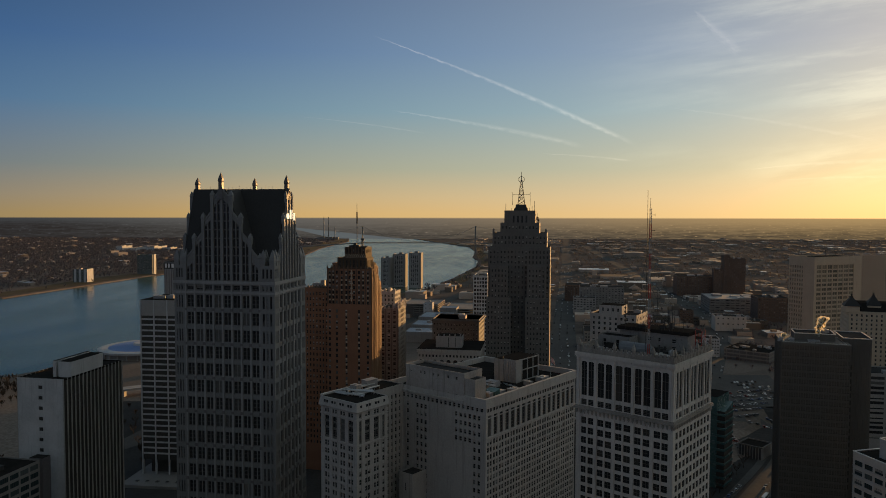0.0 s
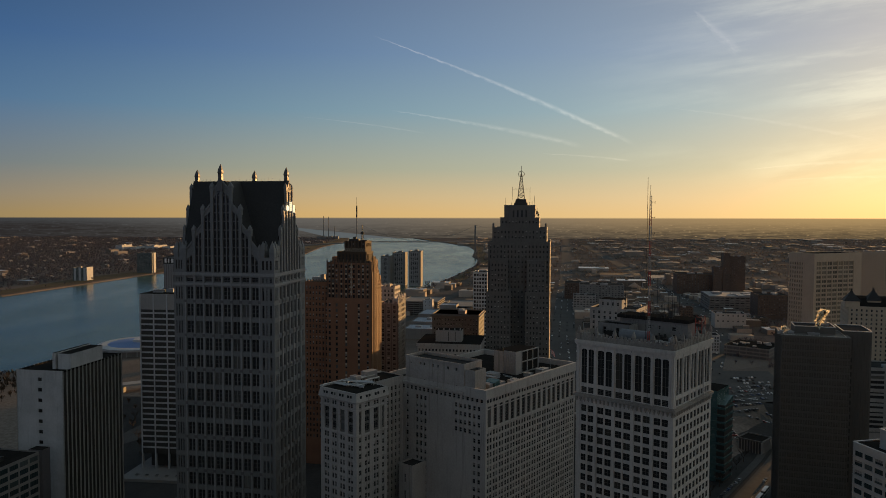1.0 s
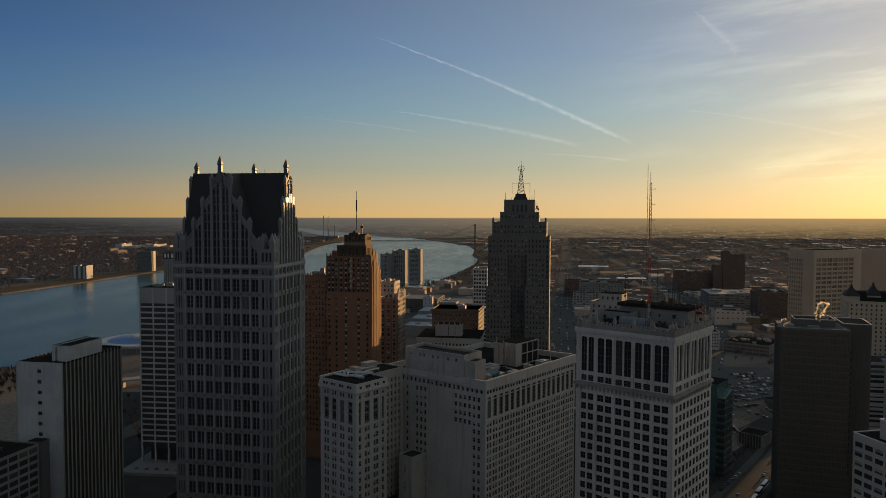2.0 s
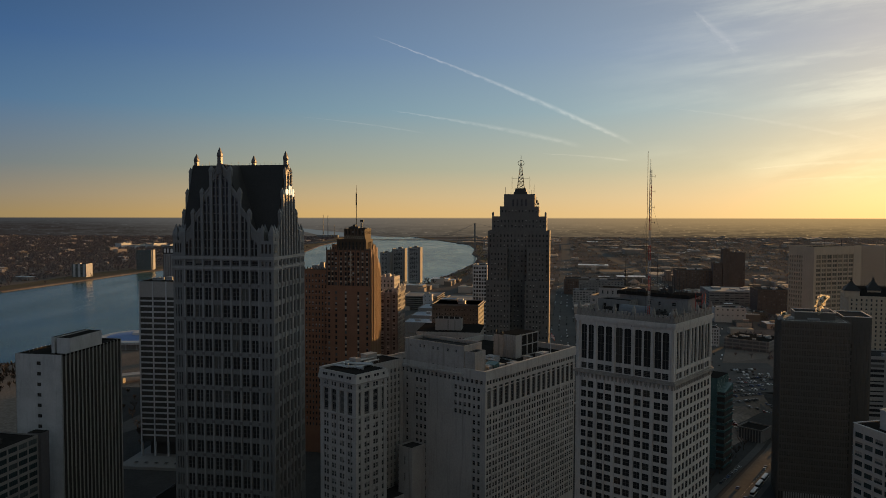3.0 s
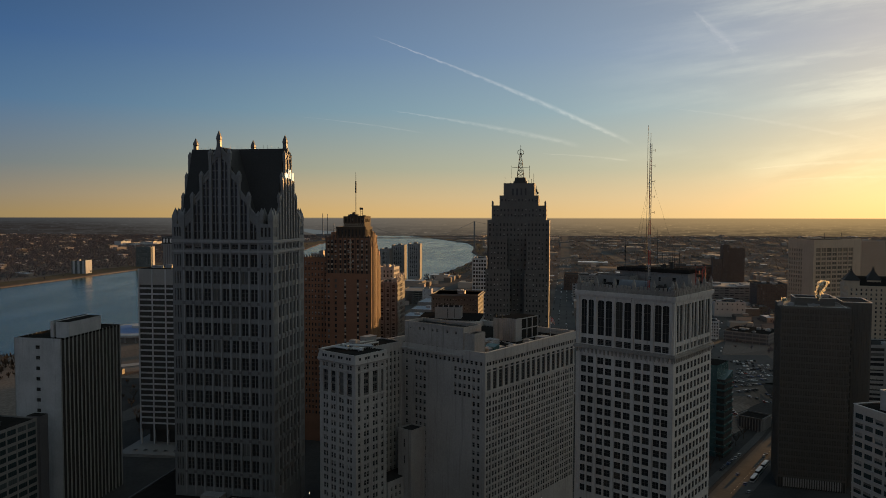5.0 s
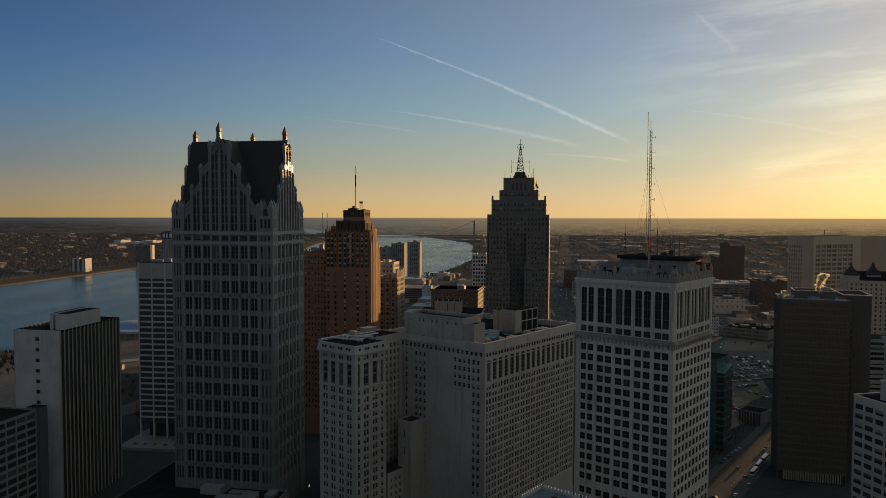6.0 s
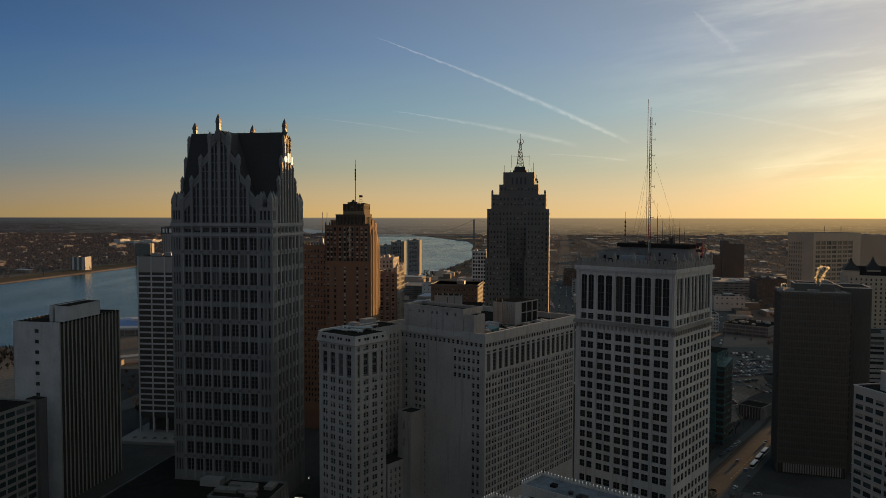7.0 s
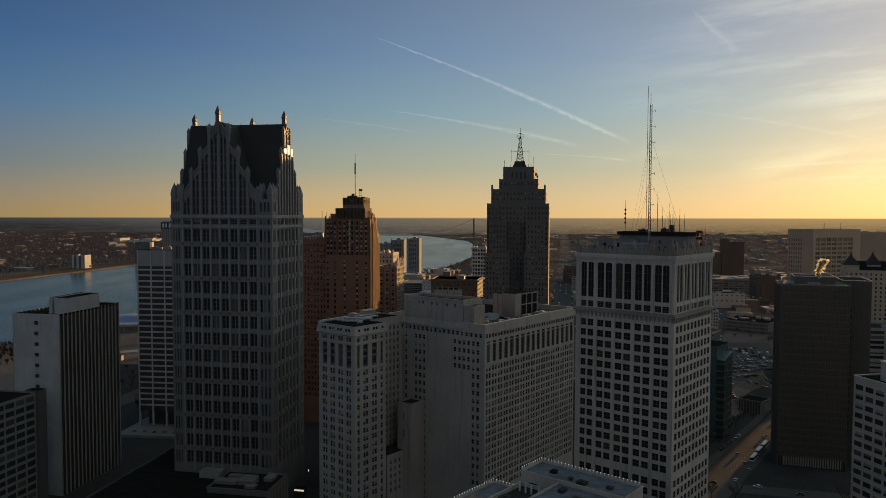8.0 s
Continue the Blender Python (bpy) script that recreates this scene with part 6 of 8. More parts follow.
def low_roofs():
    th = Thing("office_building", "older office block with blue grey membrane roof and white parapet studs", "office building", 31.5, 226, 40)
    tiers = [(0, 33.6, -11.3, 0, 59.2), (13, 33.6, -34, -11.35, 58.6), (-9.7, -0.05, -44, -12, 53.6)]
    for x0, x1, y0, y1, z in tiers:
        s = Shape(CREAM, MEMBRANE)
        # hidden walls set dark so they throw no sunlit reflection into nearby panes
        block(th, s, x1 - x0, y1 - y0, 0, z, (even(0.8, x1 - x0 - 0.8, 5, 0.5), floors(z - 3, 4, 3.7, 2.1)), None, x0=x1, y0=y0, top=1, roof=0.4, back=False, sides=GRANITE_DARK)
        s.parapet(x0 - 0.1, x1 + 0.1, y0 - 0.1, y1 + 0.1, z - 0.4, z + 0.25, 0.28)
        part("roof_tier", s, th.ob)
    s = Shape(CREAM, GRAVEL)
    block(th, s, 12.9, 22, 0, 55.4, (even(0.8, 12, 4, 0.5), floors(52, 4, 3.7, 2.1)), None, x0=12.95, y0=-33.3, top=1, roof=0.6, back=False)
    s.parapet(0, 12.95, -33.3, -11.4, 54.8, 55.9, 0.5)
    part("terrace", s, th.ob, "gravel terrace behind a pale parapet")
    stud = Shape(WHITEPAINT, BULB)
    stud.taper(0, 0, 0, 0.5, 0.26, 0.22)
    stud.taper(0, 0, 0.5, 0.6, 0.2, 0.3, 1, n=6)
    stud.taper(0, 0, 0.6, 0.76, 0.3, 0.12, 1, n=6)
    me = stud.mesh("parapet_stud")
    line = [(i * 1.2, 0.0, 59.5) for i in range(28)] + [(0.0, -i * 1.2, 59.5) for i in range(10)] + [(-9.7, -12 - i * 1.2, 53.9) for i in range(26)] + [(-9.7 + i * 1.2, -12, 53.9) for i in range(8)]
    for p in line:
        ob = new("parapet_stud", me)
        ob.parent = th.ob
        ob.location = p
    for x in (2.5, 4.5, 6.5, 9, 11):
        s = Shape(WHITEPAINT)
        s.box(x - 0.2, x + 0.2, -16.0, -15.6, 54.8, 57.6)
        part("vent_pipe", s, th.ob)
    s = Shape(TAR)
    s.box(7.2, 9.0, -6.8, -5.2, 58.8, 59.5)
    s.taper(8.1, -6, 59.5, 59.8, 2.0, 1.4)
    part("roof_hatch", s, th.ob)
    roof_gear(th, [(15, -8, 58.8, 1.0, 1.0, 0.7), (19, -8.5, 58.8, 2.6, 2.2, 0.6), (24, -20, 58.2, 3, 2.4, 0.9), (17, -16, 58.2, 1.6, 2.4, 0.7), (27, -7, 58.8, 1.6, 1.4, 0.6), (3, -24, 54.8, 2.4, 3, 0.8)], DARKSTEEL)
    th.windows(80)


low_roofs()


def roof_flag(x, y, z):
    """A flag hanging in slow folds from a pole, in red and white bands."""
    th = Thing("flag", "red and white striped flag hanging from a roof pole", "flag", x, y, 30, z=z, size=0.62)
    s = Shape(WHITEPAINT)
    s.taper(0, 0, 0, 19.5, 0.32, 0.16, n=8)
    s.taper(0, 0, 19.5, 19.9, 0.3, 0.1, n=8)
    part("pole", s, th.ob)
    s = Shape(RED, WHITEPAINT)
    for i in range(10):
        for j in range(9):
            def at(u, v):
                return (0.1 + u * 0.36, 0.35 * math.sin(u * 1.15 + v * 0.35) * u / 10, 19.2 - v * 0.42 - u * u * 0.032)
            s.quad((at(i, j + 1), at(i + 1, j + 1), at(i + 1, j), at(i, j)), j % 2)
    part("cloth", s, th.ob, "red and white banded cloth")


roof_flag(56.5, 379.5, 83.5)


# ---- middle distance ----
def plain_building(label, x, y, turn, lx, ly, h, wall, cols=8, side=6, pitch=3.8, tall=2.0, share=0.55, roof=None, limit=60, category="office building", gear=2, name="office_building", cornice=0.0, frame=None, top_gap=1.5, style=(1, 2)):
    """A flat-roofed building with parapet, windows on the two near faces and a few roof units."""
    th = Thing(name, label, category, x, y, turn)
    s = Shape(wall, roof or GRAVEL)
    rows = floors(h - top_gap, 3, pitch, tall)
    block(th, s, lx, ly, 0, h, (even(0.6, lx - 0.6, cols, share), rows), (even(0.6, ly - 0.6, side, share), rows), top=1, rec=0.4, frame=frame or FRAME, style=style, roof=0.0)
    part("wall", s, th.ob)
    s = Shape(wall)
    s.parapet(-lx, 0, 0, ly, h, h + 0.9, 0.4)
    part("parapet", s, th.ob)
    if cornice:
        c = Shape(wall)
        c.box(-lx - cornice, cornice, -cornice, ly + cornice, h - 0.9, h)
        part("cornice", c, th.ob)
    th.windows(limit)
    r = random.Random(int(x * 7 + y))
    roof_gear(th, [(-r.uniform(0.15, 0.85) * lx, r.uniform(0.2, 0.8) * ly, h, r.uniform(0.08, 0.2) * lx, r.uniform(0.1, 0.25) * ly, r.uniform(1.2, 3.0)) for _ in range(gear)])
    return th


# gothic tower with a sunlit crown
t1 = plain_building("slim grey stone gothic tower with pinnacled crown", -36.0, 589, 11, 15.5, 26, 93, CONCRETE, 3, 6, 3.8, 2.6, 0.45, limit=120, name="office_tower", category="office tower")
for i in range(7):
    p = Shape(LIME)
    spike(p, -0.3, 1 + i * 4, 93, 99.5 + (i % 2) * 1.5, 1.8)
    part("pinnacle", p, t1.ob)
for i in range(5):
    p = Shape(LIME)
    spike(p, -14.8 + i * 3.6, 0.3, 93, 96.0 + (i % 2), 1.4)
    part("pinnacle", p, t1.ob)
for i in range(4):
    p = Shape(PENOB)
    p.box(-15.5 + i * 5.15 - 0.5, -15.5 + i * 5.15 + 0.5, -0.6, -0.003, 0, 93)
    part("pier", p, t1.ob)
t2 = plain_building("pale stone crown of an older tower", -42, 640, 11, 14, 20, 101, LIME, 4, 5, 4, 2.4, 0.45, limit=30, name="office_tower", category="office tower")
for i in range(4):
    p = Shape(LIME)
    spike(p, -13 + i * 4.2, 0.5, 101, 105, 2.2)
    part("pinnacle", p, t2.ob)

# brown hotel-like block with cornice, and the arcaded block before it
t3 = plain_building("grey brown stone block with heavy dark cornice", 30.5, 614, 11, 40, 34, 80, PENOB, 16, 10, 3.9, 2.0, 0.4, TAR, 200, cornice=1.4, top_gap=3.0)
t4 = Thing("office_building", "pale stone block with a row of round arched top windows", "office building", 26.6, 520, 8)
s = Shape(LIME, TAR)
W4 = 45.0
block(t4, s, W4, 40, 0, 72, (even(0.6, W4 - 0.6, 16, 0.42), floors(57, 4, 3.8, 2.2)), (even(0.6, 39, 12, 0.42), floors(57, 4, 3.8, 2.2)), top=1)
part("wall", s, t4.ob)
s = Shape(LIME, TAR)
s.box(-W4 - 0.6, 0.6, -0.6, 40.6, 70.3, 72.6, 0, 1)
part("cornice", s, t4.ob)
for i in range(9):
    c = -W4 + 2.6 + i * (W4 - 5.2) / 8
    a = Shape(GLASS, LIME)
    pts = [(c - 1.5, 60.0), (c + 1.5, 60.0), (c + 1.5, 63.6)] + [(c + 1.5 * math.cos(q * math.pi / 8), 63.6 + 1.5 * math.sin(q * math.pi / 8)) for q in range(1, 8)] + [(c - 1.5, 63.6)]
    a.slab_y(pts, -0.12, 0.3)
    part("arched_window", a, t4.ob)
    a = Shape(LIME)
    ring = [(c + r * math.cos(q * math.pi / 10), 63.6 + r * math.sin(q * math.pi / 10)) for q in range(11) for r in (1.55, 2.0)]
    for q in range(10):
        p0, p1, p2, p3 = ring[2 * q], ring[2 * q + 1], ring[2 * q + 3], ring[2 * q + 2]
        a.slab_y([p0, p1, p2, p3], -0.45, 0.0)
    part("arch", a, t4.ob)
    a = Shape(GLASS, LIME)
    for dx in (-1.2, 1.2):
        a.box(c + dx - 0.6, c + dx + 0.6, -0.1, 0.2, 67.0, 68.6)
    part("attic_window", a, t4.ob)
p = Shape(PALE, TAR)
block(t4, p, 19, 12, 72, 81, ([(9.2, 9.7), (14.2, 14.7)], [(73, 80)]), None, x0=-14, y0=8, top=1, rec=0.2)
part("penthouse", p, t4.ob)
for i in range(5):
    q = Shape(STEEL)
    q.taper(-31 + i * 4, 9, 81, 82.4, 0.9, 0.7, n=8)
    part("vent", q, t4.ob)
t4.windows(120)

# riverside apartment slabs
for i, (x, y, h, lx) in enumerate(((-122, 1700, 66, 22), (-88, 1720, 74, 30), (-51, 1700, 78, 28))):
    th = Thing("apartment_tower", "grey concrete riverside apartment slab with window strips", "apartment tower", x, y, 10, group="riverside apartment slabs")
    s = Shape(PALE, TAR)
    block(th, s, lx, 24, 0, h, (even(3.5, lx - 6, 4, 0.72), floors(h - 3, 3, 3.0, 1.9)), (even(2, 22, 5, 0.6), floors(h - 3, 3, 3.0, 1.9)), top=1, rec=0.7, style=(1, 1), frame=DARKFRAME)
    part("wall", s, th.ob)
    e = Shape(CONCRETE)
    e.box(-lx - 0.4, -lx + 2.6, -0.8, 24.4, 0, h + 1.5)
    part("end_wall", e, th.ob)
    e = Shape(CONCRETE)
    e.box(-5.2, 0.4, -0.8, 24.4, 0, h + 1.5)
    part("end_wall", e, th.ob)
    e = Shape(CONCRETE, TAR)
    e.box(-lx * 0.6, -lx * 0.3, 8, 16, h, h + 4, 0, 1)
    part("lift_house", e, th.ob)
    th.windows(60)

plain_building("white gridded office block with deep square windows", 54.0, 880, 10, 17.5, 30, 95, WHITE, 5, 8, 4.6, 2.9, 0.72, limit=90, style=(1, 1), frame=DARKFRAME)
plain_building("pale stone block with stepped penthouse behind the cream tower", 138.0, 520, 30, 34, 30, 97, LIME, 8, 7, 3.8, 2.0, 0.4, limit=60)
th = Thing("office_building", "pale penthouse storey on a stone block", "office building", 130.0, 530, 30, z=97)
s = Shape(LIME, TAR)
block(th, s, 17, 14, 0, 6.5, (even(1, 16, 4, 0.35), [(2, 4.5)]), None, top=1)
part("wall", s, th.ob)
th.windows(20)
teal = Thing("office_building", "teal glazed office block with stepped balconies", "office building", 186.0, 478, 40)
s = Shape(TEAL, TAR)
s.box(-26, -5, 0, 22, LOW, 49, 0, 1)
part("wall", s, teal.ob)
s = Shape(DARKGLASS, TEAL)
s.box(-5, 0, 0.6, 16, LOW, 40, 0, 1)
s.slab_x([(0.6, 40), (16, 40), (16, 44)], -5, 0, 1)
part("bay", s, teal.ob, "dark glazed bay under a sloping glass roof")
for k in range(11):
    s = Shape(TEAL)
    s.box(-26.4, 0.5, -0.5, 0.55, LOW + 2 + k * 4.7, LOW + 3.4 + k * 4.7)
    s.box(0.003, 0.5, 0.55, 16, LOW + 2 + k * 4.7, LOW + 3.4 + k * 4.7)
    part("balcony", s, teal.ob)


def deck_garage(label, x, y, turn, lx, ly, levels, high=3.2, group="parking decks"):
    """A parking structure: floor slabs with upstands, columns between."""
    th = Thing("parking_garage", label, "parking garage", x, y, turn, group=group)
    for i in range(levels + 1):
        z = i * high
        s = Shape(CONCRETE)
        s.box(-lx, 0, 0, ly, z, z + 0.4)
        s.parapet(-lx - 0.1, 0.1, -0.1, ly + 0.1, z + 0.4, z + 1.3, 0.3)
        part("deck", s, th.ob)
    n = max(3, int(lx / 9))
    for i in range(n + 1):
        s = Shape(CONCRETE)
        x0 = -lx + i * (lx - 0.6) / n
        s.box(x0, x0 + 0.6, 0.35, 0.9, 0, levels * high)
        part("column", s, th.ob)
    m = max(3, int(ly / 9))
    for i in range(1, m + 1):
        s = Shape(CONCRETE)
        y0 = 0.9 + i * (ly - 1.6) / m
        s.box(-0.95, -0.4, y0 - 0.6, y0, 0, levels * high)
        part("column", s, th.ob)
    s = Shape(TAR)
    s.box(-lx * 0.7, -lx * 0.3, ly * 0.3, ly * 0.7, 0, levels * high - 0.05)
    part("core", s, th.ob)
    return th


deck_garage("grey concrete parking deck beside the river road", -8, 1180, 10, 60, 70, 7)
deck_garage("long grey concrete parking deck", 62, 1120, 10, 62, 80, 7)
low = Thing("office_building", "dark low block with pale banded sides and rooflights", "office building", 372, 830, 40)
s = Shape(GRANITE_DARK, TAR)
s.box(-50, 0, 0, 46, 0, 12.5, 0, 1)
part("wall", s, low.ob)
for z in (2.6, 6.6, 11.0):
    s = Shape(CONCRETE)
    s.box(-50.4, -0.003, -0.4, -0.003, z, z + 1.5)
    s.box(0.003, 0.4, -0.4, 46.4, z, z + 1.5)
    s.box(-50.4, -50.003, -0.003, 46.4, z, z + 1.5)
    part("band", s, low.ob)
for k in range(7):
    s = Shape(CONCRETE)
    s.box(-48 + k * 7.6, -47.4 + k * 7.6, -0.3, -0.005, 0, 11.0)
    part("column", s, low.ob)
r7 = random.Random(72)
roof_gear(low, [(-r7.uniform(5, 45), r7.uniform(5, 41), 12.5, r7.uniform(2, 6), r7.uniform(2, 5), r7.uniform(0.8, 2.2)) for _ in range(11)])
plain_building("white stair tower of a parking deck", -16, 1130, 10, 14, 12, 32, WHITE, 2, 2, 6, 2, 0.2, limit=8)
plain_building("white rendered office block by the car park", 331, 870, 10, 16, 24, 21, WHITE, 5, 5, 3.6, 1.9, 0.55, limit=60)

# convention hall roofs
hall = Thing("convention_hall", "low hall with bright pale stepped roofs", "hall", -6, 960, 10)
for i, (x0, x1, y0, y1, z) in enumerate(((-46, 0, 0, 40, 13), (-46, -8, 44, 90, 16), (-46, 0, 94, 150, 20), (-26, 0, 155, 180, 26))):
    s = Shape(CONCRETE, BLUEROOF)
    s.box(x0, x1, y0, y1, 0, z, 0, 1)
    s.parapet(x0, x1, y0, y1, z, z + 0.8, 0.5)
    part("hall_roof", s, hall.ob)
roof_gear(hall, [(-30, 20, 13, 8, 6, 2), (-12, 25, 13, 5, 5, 2), (-25, 70, 16, 6, 10, 3), (-20, 120, 20, 10, 8, 2)])

# round hall by the water
rnd = Thing("round_hall", "round hall with blue roof and white rim", "hall", -362, 880, 0)
s = Shape(CONCRETE)
s.taper(0, 0, 0, 6.5, 88, 88, n=48)
part("drum", s, rnd.ob)
for i in range(24):
    a = 2 * math.pi * i / 24
    s = Shape(PALE)
    s.box(45 * math.cos(a) - 0.6, 45 * math.cos(a) + 0.6, 45 * math.sin(a) - 0.6, 45 * math.sin(a) + 0.6, 0, 6.5)
    part("column", s, rnd.ob)
s = Shape(WHITE)
s.taper(0, 0, 6.5, 9.0, 98, 100, n=48)
s.taper(0, 0, 9.0, 9.6, 100, 92, n=48)
part("rim", s, rnd.ob, "white roof rim")
BLUE = material("blue_roof", (0.16, 0.24, 0.46), (0.12, 0.18, 0.36), rough=0.5)
s = Shape(BLUE)
s.taper(0, 0, 9.3, 11.5, 86, 20, n=48)
part("roof", s, rnd.ob, "pale blue shallow roof")
s = Shape(WHITE)
s.taper(0, 0, 11.2, 14.0, 22, 20, n=24)
part("lantern", s, rnd.ob)

# federal slab, hotel and towers behind it
fed = Thing("office_tower", "broad grey concrete government tower with deep square windows", "office tower", 459, 905, 70)
s = Shape(GOVCON, TAR)
block(fed, s, 40, 78, 0, 117, (even(1.0, 23.5, 6, 0.6), floors(106, 4, 5.6, 3.4)), (even(3.5, 66, 7, 0.86), floors(101.4, 4, 5.6, 3.7) + [(102.6, 107.6)]), top=1, rec=0.9, style=(2, 1, 0.3), frame=GOVCON)
part("wall", s, fed.ob)
s = Shape(GOVCON)
s.parapet(-40, 0, 0, 78, 117, 118, 0.6)
part("parapet", s, fed.ob)
fed.windows(290, HAZED_GLASS, False)
for y in (30, 58):
    p = Shape(DARKSTEEL)
    p.rod((-12, y, 117), (-12, y, 126), 0.3)
    part("aerial", p, fed.ob)
plain_building("brown office tower beyond the government tower", 678, 1110, 20, 42, 36, 109, GOVCON, 12, 10, 4, 1.8, 0.36, limit=40, name="office_tower", category="office tower")
hotel = plain_building("buff brick hotel with dark capped roof pavilions", 397, 580, 20, 66, 40, 90, HOTELBRICK, 18, 10, 3.6, 1.9, 0.36, limit=200, category="hotel", name="hotel")
for x, y, w, h in ((-63.5, 5, 11, 8), (-46, 14, 10, 9), (-28, 8, 9, 6)):
    p = Shape(HOTELBRICK)
    p.taper(x, y, 90, 95, w, w)
    part("pavilion", p, hotel.ob)
    p = Shape(SLATE)
    for z0, z1, w0, w1 in ((0.0, 0.28, 1.18, 0.86), (0.28, 0.62, 0.86, 0.45), (0.62, 0.85, 0.45, 0.2), (0.85, 1.0, 0.2, 0.16)):
        p.taper(x, y, 95 + h * z0, 95 + h * z1, w * w0, w * w1)
    for k in range(4):
        p.taper(x, y, 95 + h + k * 0.45, 95.45 + h + k * 0.45, (0.5, 1.5, 1.9, 1.4)[k], (1.5, 1.9, 1.4, 0.2)[k], n=8)
    part("pavilion_roof", p, hotel.ob, "dark flared roof with a ball finial")
p = Shape(TAR)
p.slab_x([(6, 90), (36, 90), (30, 97), (12, 97)], -56, -2)
part("roof", p, hotel.ob)
plain_building("pale banded office block with glass strips", 339, 535, 12, 34, 30, 52, PALE, 3, 4, 3.7, 2.2, 0.86, limit=40, style=(4, 1), frame=DARKFRAME, name="office_building")
plain_building("slim dark brown brick tower", 588.5, 1500, 10, 13, 26, 86, BROWN, 5, 5, 3.6, 1.8, 0.3, limit=20, name="office_tower", category="office tower")
plain_building("dark brown brick tower wing", 620, 1500, 10, 31, 24, 79, BROWN, 8, 5, 3.6, 1.8, 0.3, limit=20, name="office_tower", category="office tower")
plain_building("narrow brick annex beside a slim tower", 575, 1503, 10, 18, 22, 57, BROWN, 4, 5, 3.6, 1.8, 0.3, limit=10)
plain_building("broad dark brick warehouse block", 570, 1520, 10, 80, 60, 40, BROWN, 14, 10, 4, 2, 0.4, limit=20, name="warehouse", category="warehouse")
plain_building("long concrete block with pale flat roof", 553, 1250, 10, 92, 90, 24, CONCRETE, 11, 8, 4.2, 1.6, 0.8, PALE, 40, gear=5, style=(4, 1), frame=DARKFRAME)
plain_building("white rendered block with a blank upper storey", 441, 1060, 10, 43, 30, 21, BRIGHTCON, 6, 5, 8, 2, 0.3, limit=12)
plain_building("dark brick commercial block", 545, 1150, 10, 46, 50, 38, BROWN, 12, 10, 4, 2, 0.4, limit=30, gear=4)
plain_building("brick warehouse with rows of windows", 330, 1420, 10, 92, 50, 30, BROWN, 18, 8, 4, 2, 0.4, limit=50, name="warehouse", category="warehouse")
plain_building("pale concrete loft block", 262, 1250, 10, 38, 30, 26, PALE, 7, 5, 4, 2.2, 0.6, limit=40)
plain_building("grey brick loft block", 330, 1330, 10, 80, 40, 36, CONCRETE, 14, 8, 4, 2, 0.4, limit=60)
hall2 = Thing("hall", "dark low hall with tall pale concrete fins", "hall", 236, 535, 45, z=LOW + 1)
s = Shape(GRANITE_DARK, TAR)
s.box(-17, 0, 0, 17, -1, 8.5, 0, 1)
part("wall", s, hall2.ob)
for k in range(9):
    for s, box in ((Shape(PALE), (-17 + k * 2.1, -16.5 + k * 2.1, -0.7, -0.003)), (Shape(PALE), (0.003, 0.7, k * 2.1, 0.5 + k * 2.1))):
        s.box(*box, -1, 8.0)
        part("fin", s, hall2.ob)
s = Shape(WALK)
s.parapet(-17.8, 0.8, -0.8, 17.8, 8.5, 9.3, 0.6)
part("roof_edge", s, hall2.ob)
plain_building("brown brick block beside the avenue", 230, 760, 10, 36, 40, 30, BROWN, 9, 9, 3.8, 2, 0.4, limit=50)
plain_building("grey stone block beside the avenue", 205, 900, 10, 30, 50, 24, CONCRETE, 8, 10, 3.8, 2, 0.45, limit=50)
plain_building("low brick shops by the avenue", 132, 1180, 10, 26, 60, 16, BROWN, 7, 12, 3.8, 2, 0.45, limit=30)


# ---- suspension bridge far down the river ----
# paint lightened so the far bridge and stacks fade as in haze
HAZED_PAINT = material("hazed_grey_paint", (0.24, 0.23, 0.22), rough=0.7)


